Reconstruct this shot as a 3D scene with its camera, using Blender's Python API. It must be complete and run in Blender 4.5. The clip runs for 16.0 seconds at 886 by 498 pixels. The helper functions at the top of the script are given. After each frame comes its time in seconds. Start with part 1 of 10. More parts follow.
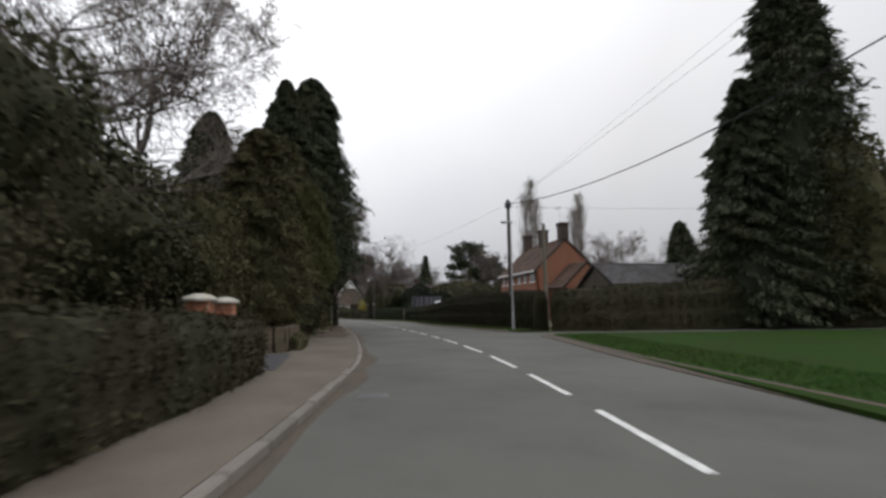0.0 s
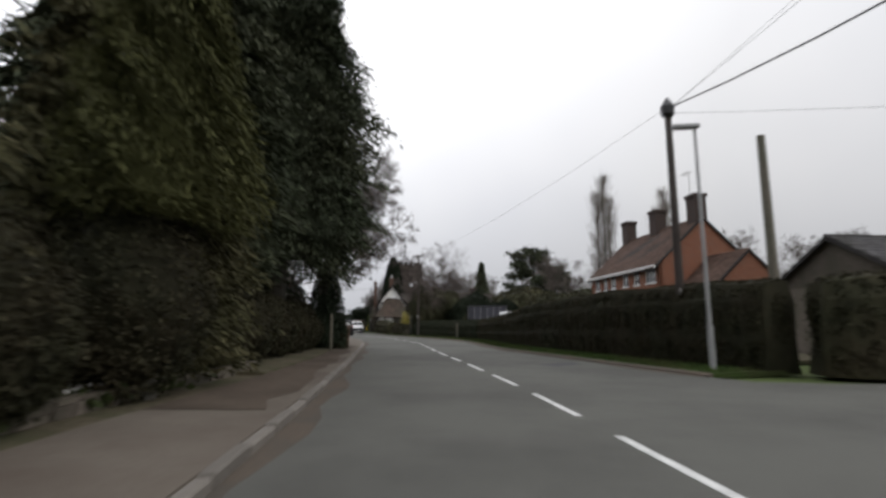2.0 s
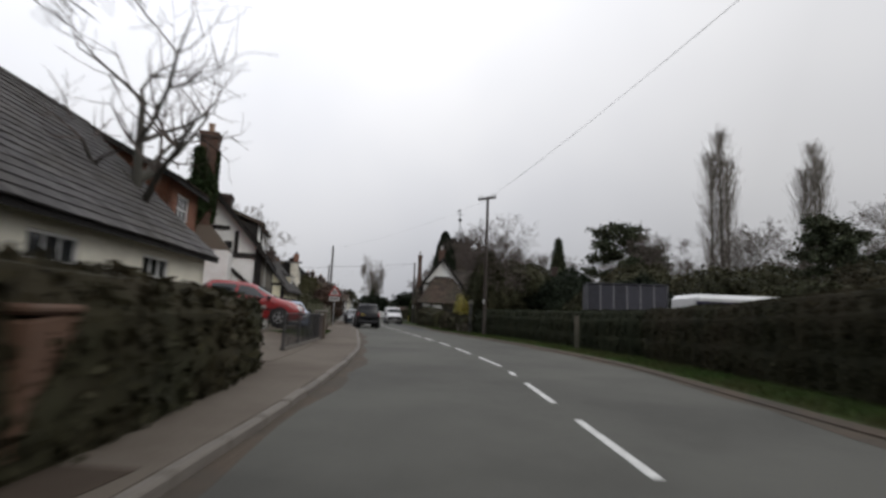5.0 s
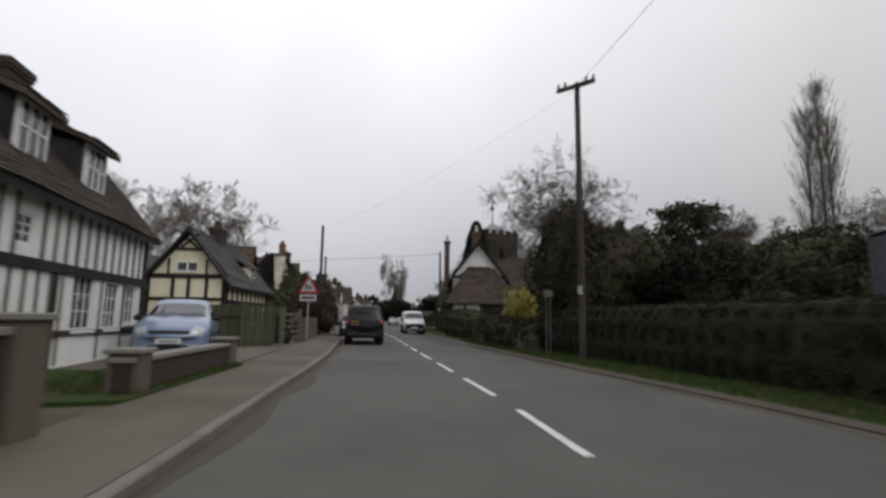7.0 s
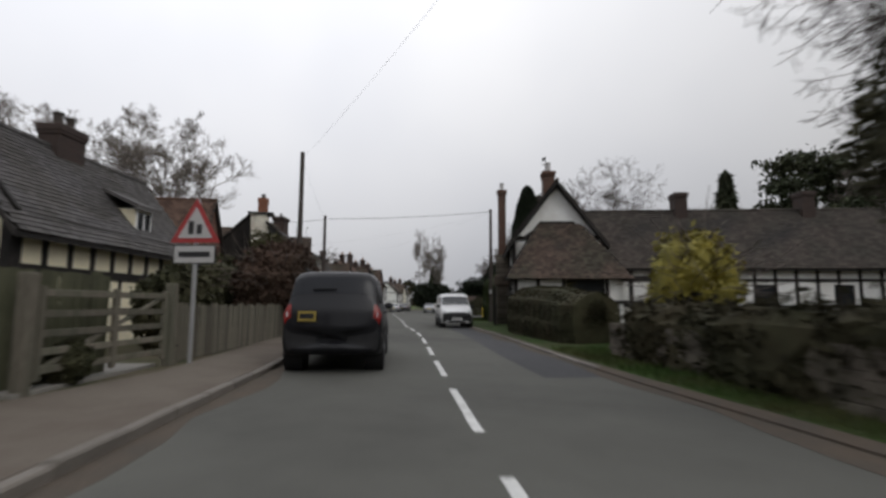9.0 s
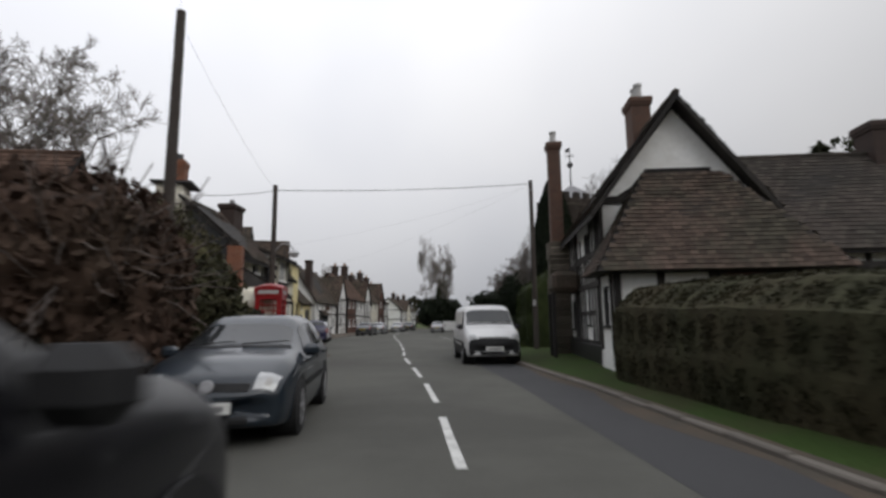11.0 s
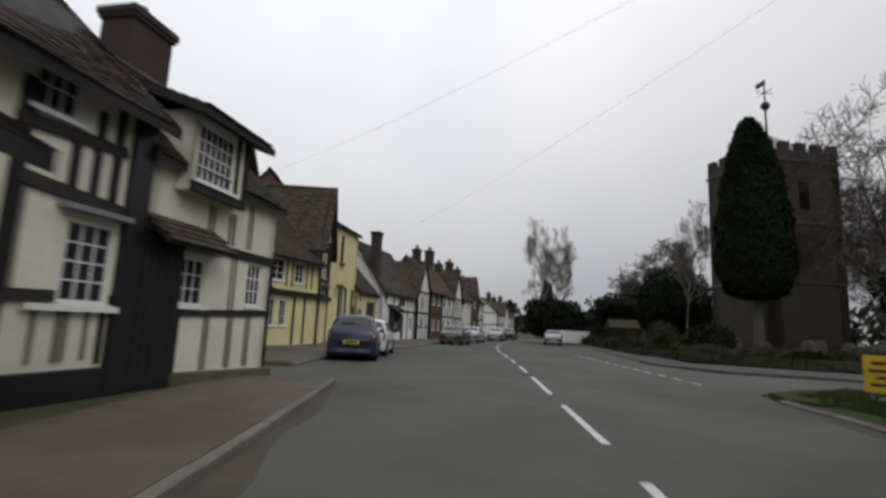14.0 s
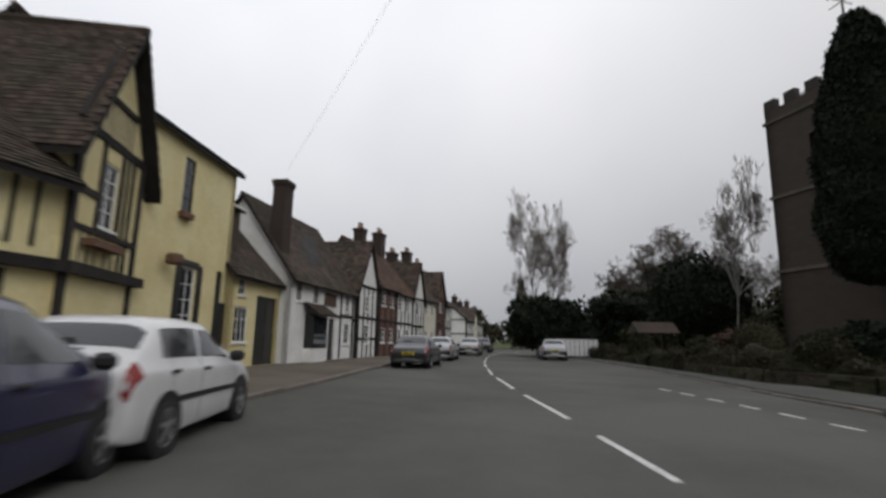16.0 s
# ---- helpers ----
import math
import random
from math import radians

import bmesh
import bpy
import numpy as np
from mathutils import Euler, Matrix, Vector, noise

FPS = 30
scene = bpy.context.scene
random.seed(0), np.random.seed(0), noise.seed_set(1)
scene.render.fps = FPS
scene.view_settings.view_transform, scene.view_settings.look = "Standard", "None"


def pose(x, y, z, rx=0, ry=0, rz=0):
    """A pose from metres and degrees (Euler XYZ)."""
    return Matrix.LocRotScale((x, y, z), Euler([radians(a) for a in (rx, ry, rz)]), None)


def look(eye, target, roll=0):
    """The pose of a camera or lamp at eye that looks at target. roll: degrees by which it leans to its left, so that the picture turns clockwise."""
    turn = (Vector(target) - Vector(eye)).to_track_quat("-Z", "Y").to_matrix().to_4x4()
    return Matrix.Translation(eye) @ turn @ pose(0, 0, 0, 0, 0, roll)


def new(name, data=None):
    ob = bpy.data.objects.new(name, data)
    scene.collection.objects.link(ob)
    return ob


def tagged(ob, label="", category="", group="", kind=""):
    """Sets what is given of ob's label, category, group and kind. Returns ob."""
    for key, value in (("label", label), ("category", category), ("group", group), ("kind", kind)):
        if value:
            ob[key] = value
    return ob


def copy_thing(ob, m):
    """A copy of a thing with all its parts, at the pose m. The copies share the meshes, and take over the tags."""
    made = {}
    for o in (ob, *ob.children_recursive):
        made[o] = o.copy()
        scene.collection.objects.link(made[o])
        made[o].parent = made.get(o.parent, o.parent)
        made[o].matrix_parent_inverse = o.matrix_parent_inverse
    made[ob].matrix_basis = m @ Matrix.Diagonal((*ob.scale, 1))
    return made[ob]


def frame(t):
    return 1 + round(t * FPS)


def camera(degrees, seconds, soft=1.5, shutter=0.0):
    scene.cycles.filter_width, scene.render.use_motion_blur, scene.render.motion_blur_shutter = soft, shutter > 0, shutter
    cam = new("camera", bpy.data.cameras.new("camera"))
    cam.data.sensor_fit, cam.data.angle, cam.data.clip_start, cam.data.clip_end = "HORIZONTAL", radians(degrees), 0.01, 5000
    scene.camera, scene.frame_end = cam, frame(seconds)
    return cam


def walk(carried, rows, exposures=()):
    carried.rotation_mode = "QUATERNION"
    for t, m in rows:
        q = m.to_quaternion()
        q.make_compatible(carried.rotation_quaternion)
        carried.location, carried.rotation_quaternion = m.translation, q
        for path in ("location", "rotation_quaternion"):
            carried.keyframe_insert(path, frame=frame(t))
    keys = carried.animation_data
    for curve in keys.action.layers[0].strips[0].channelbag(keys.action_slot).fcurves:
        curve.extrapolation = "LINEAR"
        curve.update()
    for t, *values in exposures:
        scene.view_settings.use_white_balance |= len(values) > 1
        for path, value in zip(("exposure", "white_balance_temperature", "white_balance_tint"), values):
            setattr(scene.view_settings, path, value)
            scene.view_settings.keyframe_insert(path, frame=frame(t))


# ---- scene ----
cam = camera(82.4, 16.0, soft=2.9, shutter=0.5)
PATH = [
    (0, (1.397, -2.909, 1.229), (1.384, -0.923, 1.468), -0.7),
    (0.5, (1.21, 0.562, 1.162), (1.158, 2.546, 1.405), -0.5),
    (1, (0.944, 4.79, 1.144), (0.844, 6.77, 1.411), 0.1),
    (1.5, (0.498, 8.7, 1.179), (0.355, 10.676, 1.454), -0.0),
    (2, (0.068, 12.843, 1.13), (-0.152, 14.808, 1.43), -0.0),
    (2.5, (-0.651, 16.152, 1.21), (-0.926, 18.114, 1.479), 1.6),
    (3, (-1.409, 19.967, 1.255), (-1.712, 21.929, 1.497), 2.3),
    (3.5, (-1.95, 23.389, 1.12), (-2.291, 25.345, 1.36), 1.1),
    (3.7, (-2.206, 24.673, 1.178), (-2.566, 26.626, 1.408), 1.2),
    (5.8, (-5.97, 41.331, 1.195), (-6.433, 43.257, 1.472), 1.4),
    (6, (-6.346, 42.733, 1.204), (-6.814, 44.66, 1.463), 0.6),
    (6.5, (-7.225, 46.036, 1.196), (-7.723, 47.957, 1.44), 0.6),
    (7, (-8.331, 49.729, 1.179), (-8.859, 51.639, 1.455), 0.8),
    (7.5, (-9.425, 52.938, 1.211), (-9.974, 54.843, 1.476), 0.8),
    (8, (-10.576, 56.75, 1.118), (-11.174, 58.638, 1.395), 1.0),
    (8.5, (-11.717, 59.911, 1.154), (-12.35, 61.79, 1.415), 0.4),
    (9, (-13.013, 63.263, 1.176), (-13.685, 65.134, 1.397), 0.3),
    (9.2, (-13.899, 64.498, 1.209), (-14.548, 66.375, 1.452), -0.0),
    (11.3, (-18.04, 75.113, 1.262), (-18.738, 76.965, 1.553), -1.1),
    (11.5, (-18.609, 76.179, 1.25), (-19.319, 78.028, 1.532), -1.5),
    (12, (-19.753, 78.869, 1.222), (-20.562, 80.677, 1.504), -1.6),
    (12.5, (-21.129, 81.378, 1.256), (-22.044, 83.135, 1.531), -0.8),
    (13, (-22.709, 83.984, 1.143), (-23.725, 85.681, 1.442), 0.5),
    (13.5, (-24.499, 86.588, 1.228), (-25.524, 88.279, 1.53), 2.6),
    (14, (-26.164, 89.545, 1.224), (-27.173, 91.245, 1.53), 2.5),
    (14.5, (-28.014, 92.502, 1.237), (-28.989, 94.221, 1.543), 1.8),
    (15, (-29.897, 95.943, 1.161), (-30.851, 97.67, 1.49), 1.4),
    (15.5, (-31.741, 99.134, 1.21), (-32.655, 100.879, 1.552), 1.9),
    (16, (-33.455, 102.485, 1.241), (-34.315, 104.256, 1.593), 1.1),
]
walk(cam, [(t, look(eye, target, roll)) for t, eye, target, roll in PATH], exposures=[(0, 0.36), (3.7, 0.3), (5.8, -0.04), (11, -0.06), (16, -0.2)])

# ---- light: an overcast winter day ----
world = bpy.data.worlds.new("overcast")
scene.world = world
world.use_nodes = True
wn, wl = world.node_tree.nodes, world.node_tree.links
wn.clear()
w_out, w_bg = wn.new("ShaderNodeOutputWorld"), wn.new("ShaderNodeBackground")
sky = wn.new("ShaderNodeTexSky")
sky.sky_type, sky.sun_disc = "NISHITA", False
sky.sun_elevation, sky.sun_rotation = radians(40), radians(117)
sky.air_density, sky.dust_density, sky.ozone_density = 1.0, 6.0, 1.0
grey = wn.new("ShaderNodeHueSaturation")
grey.inputs["Saturation"].default_value = 0.10
cloud_co, cloud_no, cloud_ramp = wn.new("ShaderNodeTexCoord"), wn.new("ShaderNodeTexNoise"), wn.new("ShaderNodeValToRGB")
cloud_no.inputs["Scale"].default_value, cloud_no.inputs["Detail"].default_value = 1.1, 4.0
cloud_ramp.color_ramp.elements[0].position, cloud_ramp.color_ramp.elements[0].color = 0.3, (0.76, 0.78, 0.83, 1)
cloud_ramp.color_ramp.elements[1].position, cloud_ramp.color_ramp.elements[1].color = 0.7, (1.0, 1.0, 1.0, 1)
cover = wn.new("ShaderNodeMix")
cover.data_type, cover.blend_type = "RGBA", "MULTIPLY"
cover.inputs[0].default_value = 1.0
veil = wn.new("ShaderNodeMix")
veil.data_type, veil.blend_type = "RGBA", "MIX"
veil.inputs[0].default_value = 0.84
veil.inputs[7].default_value = (9.35, 9.35, 9.6, 1)
wl.new(sky.outputs[0], grey.inputs["Color"])
wl.new(grey.outputs[0], veil.inputs[6])
wl.new(veil.outputs[2], cover.inputs[6])
wl.new(cloud_co.outputs["Generated"], cloud_no.inputs["Vector"])
wl.new(cloud_no.outputs["Fac"], cloud_ramp.inputs["Fac"])
wl.new(cloud_ramp.outputs[0], cover.inputs[7])
# an overcast sky is brightest overhead
split, dome, lift = wn.new("ShaderNodeSeparateXYZ"), wn.new("ShaderNodeMapRange"), wn.new("ShaderNodeMix")
dome.inputs["From Min"].default_value, dome.inputs["From Max"].default_value = 0.0, 1.0
dome.inputs["To Min"].default_value, dome.inputs["To Max"].default_value = 0.5, 1.5
lift.data_type, lift.blend_type = "RGBA", "MULTIPLY"
lift.inputs[0].default_value = 1.0
wl.new(cloud_co.outputs["Generated"], split.inputs[0])
wl.new(split.outputs[2], dome.inputs["Value"])
wl.new(cover.outputs[2], lift.inputs[6])
wl.new(dome.outputs[0], lift.inputs[7])
# the sky is brightened towards the west, standing in for windscreen glare
west_dot, west_map, west_mix = wn.new("ShaderNodeVectorMath"), wn.new("ShaderNodeMapRange"), wn.new("ShaderNodeMix")
west_dot.operation = "DOT_PRODUCT"
west_dot.inputs[1].default_value = (-0.76, 0.5, 0.41)
west_map.inputs["From Min"].default_value, west_map.inputs["From Max"].default_value = 0.3, 1.0
west_map.inputs["To Min"].default_value, west_map.inputs["To Max"].default_value = 0.76, 1.22
west_mix.data_type, west_mix.blend_type = "RGBA", "MULTIPLY"
west_mix.inputs[0].default_value = 1.0
wl.new(cloud_co.outputs["Generated"], west_dot.inputs[0])
wl.new(west_dot.outputs["Value"], west_map.inputs["Value"])
wl.new(lift.outputs[2], west_mix.inputs[6])
wl.new(west_map.outputs[0], west_mix.inputs[7])
wl.new(west_mix.outputs[2], w_bg.inputs["Color"])
wl.new(w_bg.outputs[0], w_out.inputs["Surface"])
w_bg.inputs["Strength"].default_value = 0.118

sun = new("sun", bpy.data.lights.new("sun", "SUN"))
sun.data.energy, sun.data.angle, sun.data.color = 0.55, radians(25), (1.0, 0.97, 0.93)
sun.matrix_world = look((41.8, 22.6, 48.3), (-8, 48, 0))


# ---- materials ----
def mat(name, colour, rough=0.8, spread=0.25, grain=12.0, blotch=0.6, bump=0.15, metal=0.0, second=None, mix=0.5, pieces=0.0, stretch=(1, 1, 1), coat=0.0, spec=0.5):
    """A surface with fine grain and larger blotches; second: the colour of the blotches; pieces: how far pieces differ."""
    m = bpy.data.materials.new(name)
    m.use_nodes = True
    n, l = m.node_tree.nodes, m.node_tree.links
    b = n["Principled BSDF"]
    co, mp = n.new("ShaderNodeTexCoord"), n.new("ShaderNodeMapping")
    mp.inputs["Scale"].default_value = stretch
    l.new(co.outputs["Object"], mp.inputs["Vector"])
    fine, wide = n.new("ShaderNodeTexNoise"), n.new("ShaderNodeTexNoise")
    fine.inputs["Scale"].default_value, fine.inputs["Detail"].default_value = grain, 5
    wide.inputs["Scale"].default_value, wide.inputs["Detail"].default_value = blotch, 6
    wide.inputs["Roughness"].default_value = 0.65
    for t in (fine, wide):
        l.new(mp.outputs[0], t.inputs["Vector"])
    r = n.new("ShaderNodeValToRGB")
    r.color_ramp.elements[0].position, r.color_ramp.elements[1].position = 0.25, 0.75
    r.color_ramp.elements[0].color = (*[c * (1 - spread) for c in colour], 1)
    r.color_ramp.elements[1].color = (*[min(1, c * (1 + spread)) for c in colour], 1)
    l.new(fine.outputs["Fac"], r.inputs["Fac"])
    q = n.new("ShaderNodeValToRGB")
    q.color_ramp.elements[0].position, q.color_ramp.elements[1].position = 0.42, 0.62
    q.color_ramp.elements[0].color, q.color_ramp.elements[1].color = (0, 0, 0, 1), (mix, mix, mix, 1)
    l.new(wide.outputs["Fac"], q.inputs["Fac"])
    x = n.new("ShaderNodeMix")
    x.data_type = "RGBA"
    x.inputs[7].default_value = (*(second or [c * (1 - spread) for c in colour]), 1)
    l.new(q.outputs[0], x.inputs[0])
    l.new(r.outputs[0], x.inputs[6])
    last = x.outputs[2]
    if pieces:
        info, geo, add, mul, h = n.new("ShaderNodeObjectInfo"), n.new("ShaderNodeNewGeometry"), n.new("ShaderNodeMath"), n.new("ShaderNodeMapRange"), n.new("ShaderNodeHueSaturation")
        add.operation = "ADD"
        l.new(info.outputs["Random"], add.inputs[0])
        l.new(geo.outputs["Random Per Island"], add.inputs[1])
        fr = n.new("ShaderNodeMath")
        fr.operation = "FRACT"
        l.new(add.outputs[0], fr.inputs[0])
        l.new(fr.outputs[0], mul.inputs["Value"])
        mul.inputs["To Min"].default_value, mul.inputs["To Max"].default_value = 1 - pieces, 1 + pieces
        l.new(mul.outputs[0], h.inputs["Value"])
        l.new(last, h.inputs["Color"])
        last = h.outputs[0]
    l.new(last, b.inputs["Base Color"])
    b.inputs["Roughness"].default_value, b.inputs["Metallic"].default_value = rough, metal
    b.inputs["Coat Weight"].default_value = coat
    b.inputs["Specular IOR Level"].default_value = spec
    if bump:
        bp = n.new("ShaderNodeBump")
        bp.inputs["Strength"].default_value, bp.inputs["Distance"].default_value = bump, 0.02
        l.new(fine.outputs["Fac"], bp.inputs["Height"])
        l.new(bp.outputs[0], b.inputs["Normal"])
    return m


def brick_mat(name, one, two, mortar, width=0.225, height=0.075):
    """Brickwork by walls' own s and z, laid out in the mesh's UV in metres."""
    m = mat(name, one, 0.9, 0.2, 40, 0.5, 0.2)
    n, l = m.node_tree.nodes, m.node_tree.links
    uv, t = n.new("ShaderNodeUVMap"), n.new("ShaderNodeTexBrick")
    t.inputs["Color1"].default_value, t.inputs["Color2"].default_value, t.inputs["Mortar"].default_value = (*one, 1), (*two, 1), (*mortar, 1)
    t.inputs["Scale"].default_value, t.inputs["Mortar Size"].default_value = 1.0, 0.006
    t.inputs["Brick Width"].default_value, t.inputs["Row Height"].default_value = width, height
    l.new(uv.outputs[0], t.inputs["Vector"])
    b = n["Principled BSDF"]
    x = n.new("ShaderNodeMix")
    x.data_type, x.blend_type = "RGBA", "MULTIPLY"
    x.inputs[0].default_value = 0.45
    old = b.inputs["Base Color"].links[0].from_socket
    g = n.new("ShaderNodeHueSaturation")
    g.inputs["Value"].default_value, g.inputs["Saturation"].default_value = 2.2, 0.3
    l.new(old, g.inputs["Color"])
    l.new(t.outputs["Color"], x.inputs[6])
    l.new(g.outputs[0], x.inputs[7])
    l.new(x.outputs[2], b.inputs["Base Color"])
    return m


def glass_mat(name, tint, rough=0.03):
    m = bpy.data.materials.new(name)
    m.use_nodes = True
    b = m.node_tree.nodes["Principled BSDF"]
    b.inputs["Base Color"].default_value, b.inputs["Roughness"].default_value = (*tint, 1), rough
    b.inputs["Transmission Weight"].default_value, b.inputs["IOR"].default_value = 1.0, 1.3
    return m


M = {}
M["asphalt"] = mat("asphalt", (0.1, 0.099, 0.088), 0.88, 0.22, 90, 0.22, 0.25, second=(0.07, 0.069, 0.062), mix=0.9, spec=0.2)
M["patch"] = mat("asphalt_patch", (0.04, 0.04, 0.043), 0.9, 0.25, 80, 0.5, 0.25)
M["paving"] = mat("pavement_asphalt", (0.13, 0.111, 0.091), 0.92, 0.25, 60, 0.35, 0.25, second=(0.088, 0.07, 0.056), mix=0.9, spec=0.2)
M["footway"] = mat("grey_footway_asphalt", (0.085, 0.084, 0.078), 0.9, 0.22, 60, 0.3, 0.25, second=(0.06, 0.058, 0.053), mix=0.8, spec=0.2)
M["slab"] = mat("concrete_slab", (0.2, 0.19, 0.17), 0.9, 0.2, 30, 0.7, 0.2, pieces=0.12)
M["kerb"] = mat("kerb_concrete", (0.145, 0.13, 0.112), 0.9, 0.25, 30, 0.8, 0.25, second=(0.11, 0.095, 0.08), mix=0.7, pieces=0.18)
M["paint"] = mat("road_paint", (0.62, 0.62, 0.6), 0.8, 0.2, 50, 4.0, 0.15, second=(0.3, 0.3, 0.29), mix=0.55)
M["gutter"] = mat("leaf_litter", (0.088, 0.07, 0.054), 0.95, 0.4, 40, 1.2, 0.4, second=(0.068, 0.06, 0.05), mix=0.9, spec=0.2)
# leaf litter, coloured darker to hold the shade of the conifers too
M["litter"] = mat("leaf_litter_with_shade", (0.088, 0.069, 0.053), 0.95, 0.4, 45, 0.6, 0.35, second=(0.056, 0.043, 0.033), mix=0.9, spec=0.15)
M["earth"] = mat("earth", (0.09, 0.075, 0.05), 0.95, 0.35, 14, 0.8, 0.4, second=(0.05, 0.055, 0.025), mix=0.9, spec=0.2)
M["field"] = mat("rough_grass_ground", (0.075, 0.1, 0.035), 0.95, 0.3, 8, 0.15, 0.4, second=(0.06, 0.07, 0.03), mix=0.7, spec=0.12)
M["lawn"] = mat("lawn", (0.016, 0.04, 0.005), 0.9, 0.35, 25, 0.4, 0.4, second=(0.021, 0.031, 0.008), mix=0.7, spec=0.05)
M["verge"] = mat("winter_verge", (0.034, 0.058, 0.015), 0.95, 0.4, 25, 0.5, 0.4, second=(0.045, 0.045, 0.022), mix=0.7, spec=0.1)
M["vergeblades"] = mat("winter_verge_blades", (0.05, 0.085, 0.022), 0.8, 0.35, 6, 0.5, 0.0, second=(0.075, 0.07, 0.03), mix=0.8, pieces=0.4, spec=0.12)
M["grass"] = mat("grass_blades", (0.034, 0.082, 0.012), 0.7, 0.3, 6, 0.5, 0.0, second=(0.048, 0.064, 0.018), mix=0.7, pieces=0.35, spec=0.12)
M["white"] = mat("limewash_white", (0.8, 0.8, 0.78), 0.85, 0.06, 9, 0.9, 0.3, second=(0.6, 0.58, 0.53), mix=0.5)
M["cream"] = mat("limewash_cream", (0.74, 0.68, 0.5), 0.85, 0.07, 9, 0.9, 0.3, second=(0.58, 0.52, 0.38), mix=0.5)
M["ivory"] = mat("limewash_ivory", (0.72, 0.69, 0.58), 0.85, 0.07, 9, 0.9, 0.3, second=(0.55, 0.52, 0.43), mix=0.5)
M["yellow"] = mat("yellow_wash", (0.732, 0.644, 0.362), 0.85, 0.08, 9, 0.8, 0.25, second=(0.58, 0.47, 0.22), mix=0.5)
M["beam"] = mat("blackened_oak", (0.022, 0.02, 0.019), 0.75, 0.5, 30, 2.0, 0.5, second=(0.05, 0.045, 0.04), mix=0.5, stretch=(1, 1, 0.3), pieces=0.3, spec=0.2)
M["greybeam"] = mat("weathered_oak", (0.17, 0.155, 0.13), 0.85, 0.35, 30, 2.0, 0.5, second=(0.09, 0.08, 0.07), mix=0.6, stretch=(1, 1, 0.3), pieces=0.3)
M["tile"] = mat("clay_roof_tile", (0.085, 0.062, 0.05), 0.92, 0.35, 16, 0.7, 0.3, second=(0.05, 0.048, 0.036), mix=0.8, pieces=0.38, spec=0.2)
M["redtile"] = mat("red_clay_tile", (0.105, 0.068, 0.052), 0.92, 0.3, 16, 0.7, 0.3, second=(0.08, 0.05, 0.038), mix=0.7, pieces=0.35, spec=0.2)
M["oldtile"] = mat("lichened_roof_tile", (0.062, 0.052, 0.045), 0.92, 0.35, 16, 0.7, 0.3, second=(0.045, 0.042, 0.035), mix=0.8, pieces=0.3, spec=0.2)
M["slate"] = mat("grey_roof_tile", (0.095, 0.09, 0.09), 0.85, 0.3, 16, 0.7, 0.3, second=(0.07, 0.064, 0.056), mix=0.7, pieces=0.25, spec=0.2)
M["brick"] = brick_mat("red_brick", (0.17, 0.07, 0.045), (0.13, 0.055, 0.04), (0.3, 0.25, 0.2))
M["orangebrick"] = brick_mat("orange_brick", (0.27, 0.1, 0.05), (0.2, 0.075, 0.042), (0.3, 0.22, 0.16))
M["darkbrick"] = brick_mat("sooty_brick", (0.075, 0.045, 0.036), (0.055, 0.036, 0.03), (0.08, 0.065, 0.055))
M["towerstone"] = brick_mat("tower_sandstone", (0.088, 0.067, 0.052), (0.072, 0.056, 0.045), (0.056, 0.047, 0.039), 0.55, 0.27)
M["brickpiece"] = mat("single_brick", (0.3, 0.115, 0.06), 0.9, 0.25, 40, 6, 0.3, pieces=0.3)
M["pierbrick"] = brick_mat("dull_pier_brick", (0.15, 0.075, 0.05), (0.11, 0.06, 0.045), (0.16, 0.13, 0.1))
M["mortar"] = mat("mortar", (0.3, 0.26, 0.21), 0.95, 0.2, 40, 2, 0.3)
M["stone"] = mat("field_stone", (0.118, 0.1, 0.082), 0.92, 0.3, 14, 1.5, 0.5, second=(0.08, 0.075, 0.055), mix=0.8, pieces=0.3, spec=0.2)
M["capstone"] = mat("pale_cap_stone", (0.5, 0.48, 0.42), 0.9, 0.2, 20, 2.0, 0.25, second=(0.26, 0.24, 0.2), mix=0.6, spec=0.2)
M["brownstone"] = mat("earthy_brown_stone", (0.12, 0.096, 0.07), 0.95, 0.3, 14, 1.5, 0.5, second=(0.085, 0.074, 0.05), mix=0.8, pieces=0.25, spec=0.15)
M["darkstone"] = mat("mossy_dark_stone", (0.06, 0.052, 0.04), 0.95, 0.35, 14, 1.0, 0.5, second=(0.04, 0.045, 0.022), mix=0.8, pieces=0.3, spec=0.1)
M["whitestone"] = mat("whitewashed_stone", (0.72, 0.69, 0.6), 0.9, 0.1, 10, 1.2, 0.4, second=(0.45, 0.4, 0.32), mix=0.55, pieces=0.12)
M["woodgrey"] = mat("weathered_boards", (0.14, 0.125, 0.1), 0.9, 0.35, 20, 1.5, 0.4, second=(0.08, 0.085, 0.06), mix=0.7, stretch=(3, 3, 0.4), pieces=0.3, spec=0.2)
M["woodbrown"] = mat("brown_boards", (0.12, 0.065, 0.04), 0.85, 0.3, 20, 1.5, 0.4, stretch=(3, 3, 0.4), pieces=0.3)
M["pole"] = mat("creosoted_pole", (0.055, 0.045, 0.04), 0.85, 0.35, 20, 1.2, 0.4, second=(0.1, 0.09, 0.08), mix=0.5, stretch=(4, 4, 0.3), spec=0.2)
M["steel"] = mat("galvanised_steel", (0.32, 0.32, 0.32), 0.55, 0.12, 12, 1.5, 0.05, metal=0.3)
M["darksteel"] = mat("dark_steel", (0.03, 0.03, 0.032), 0.5, 0.2, 12, 2, 0.05)
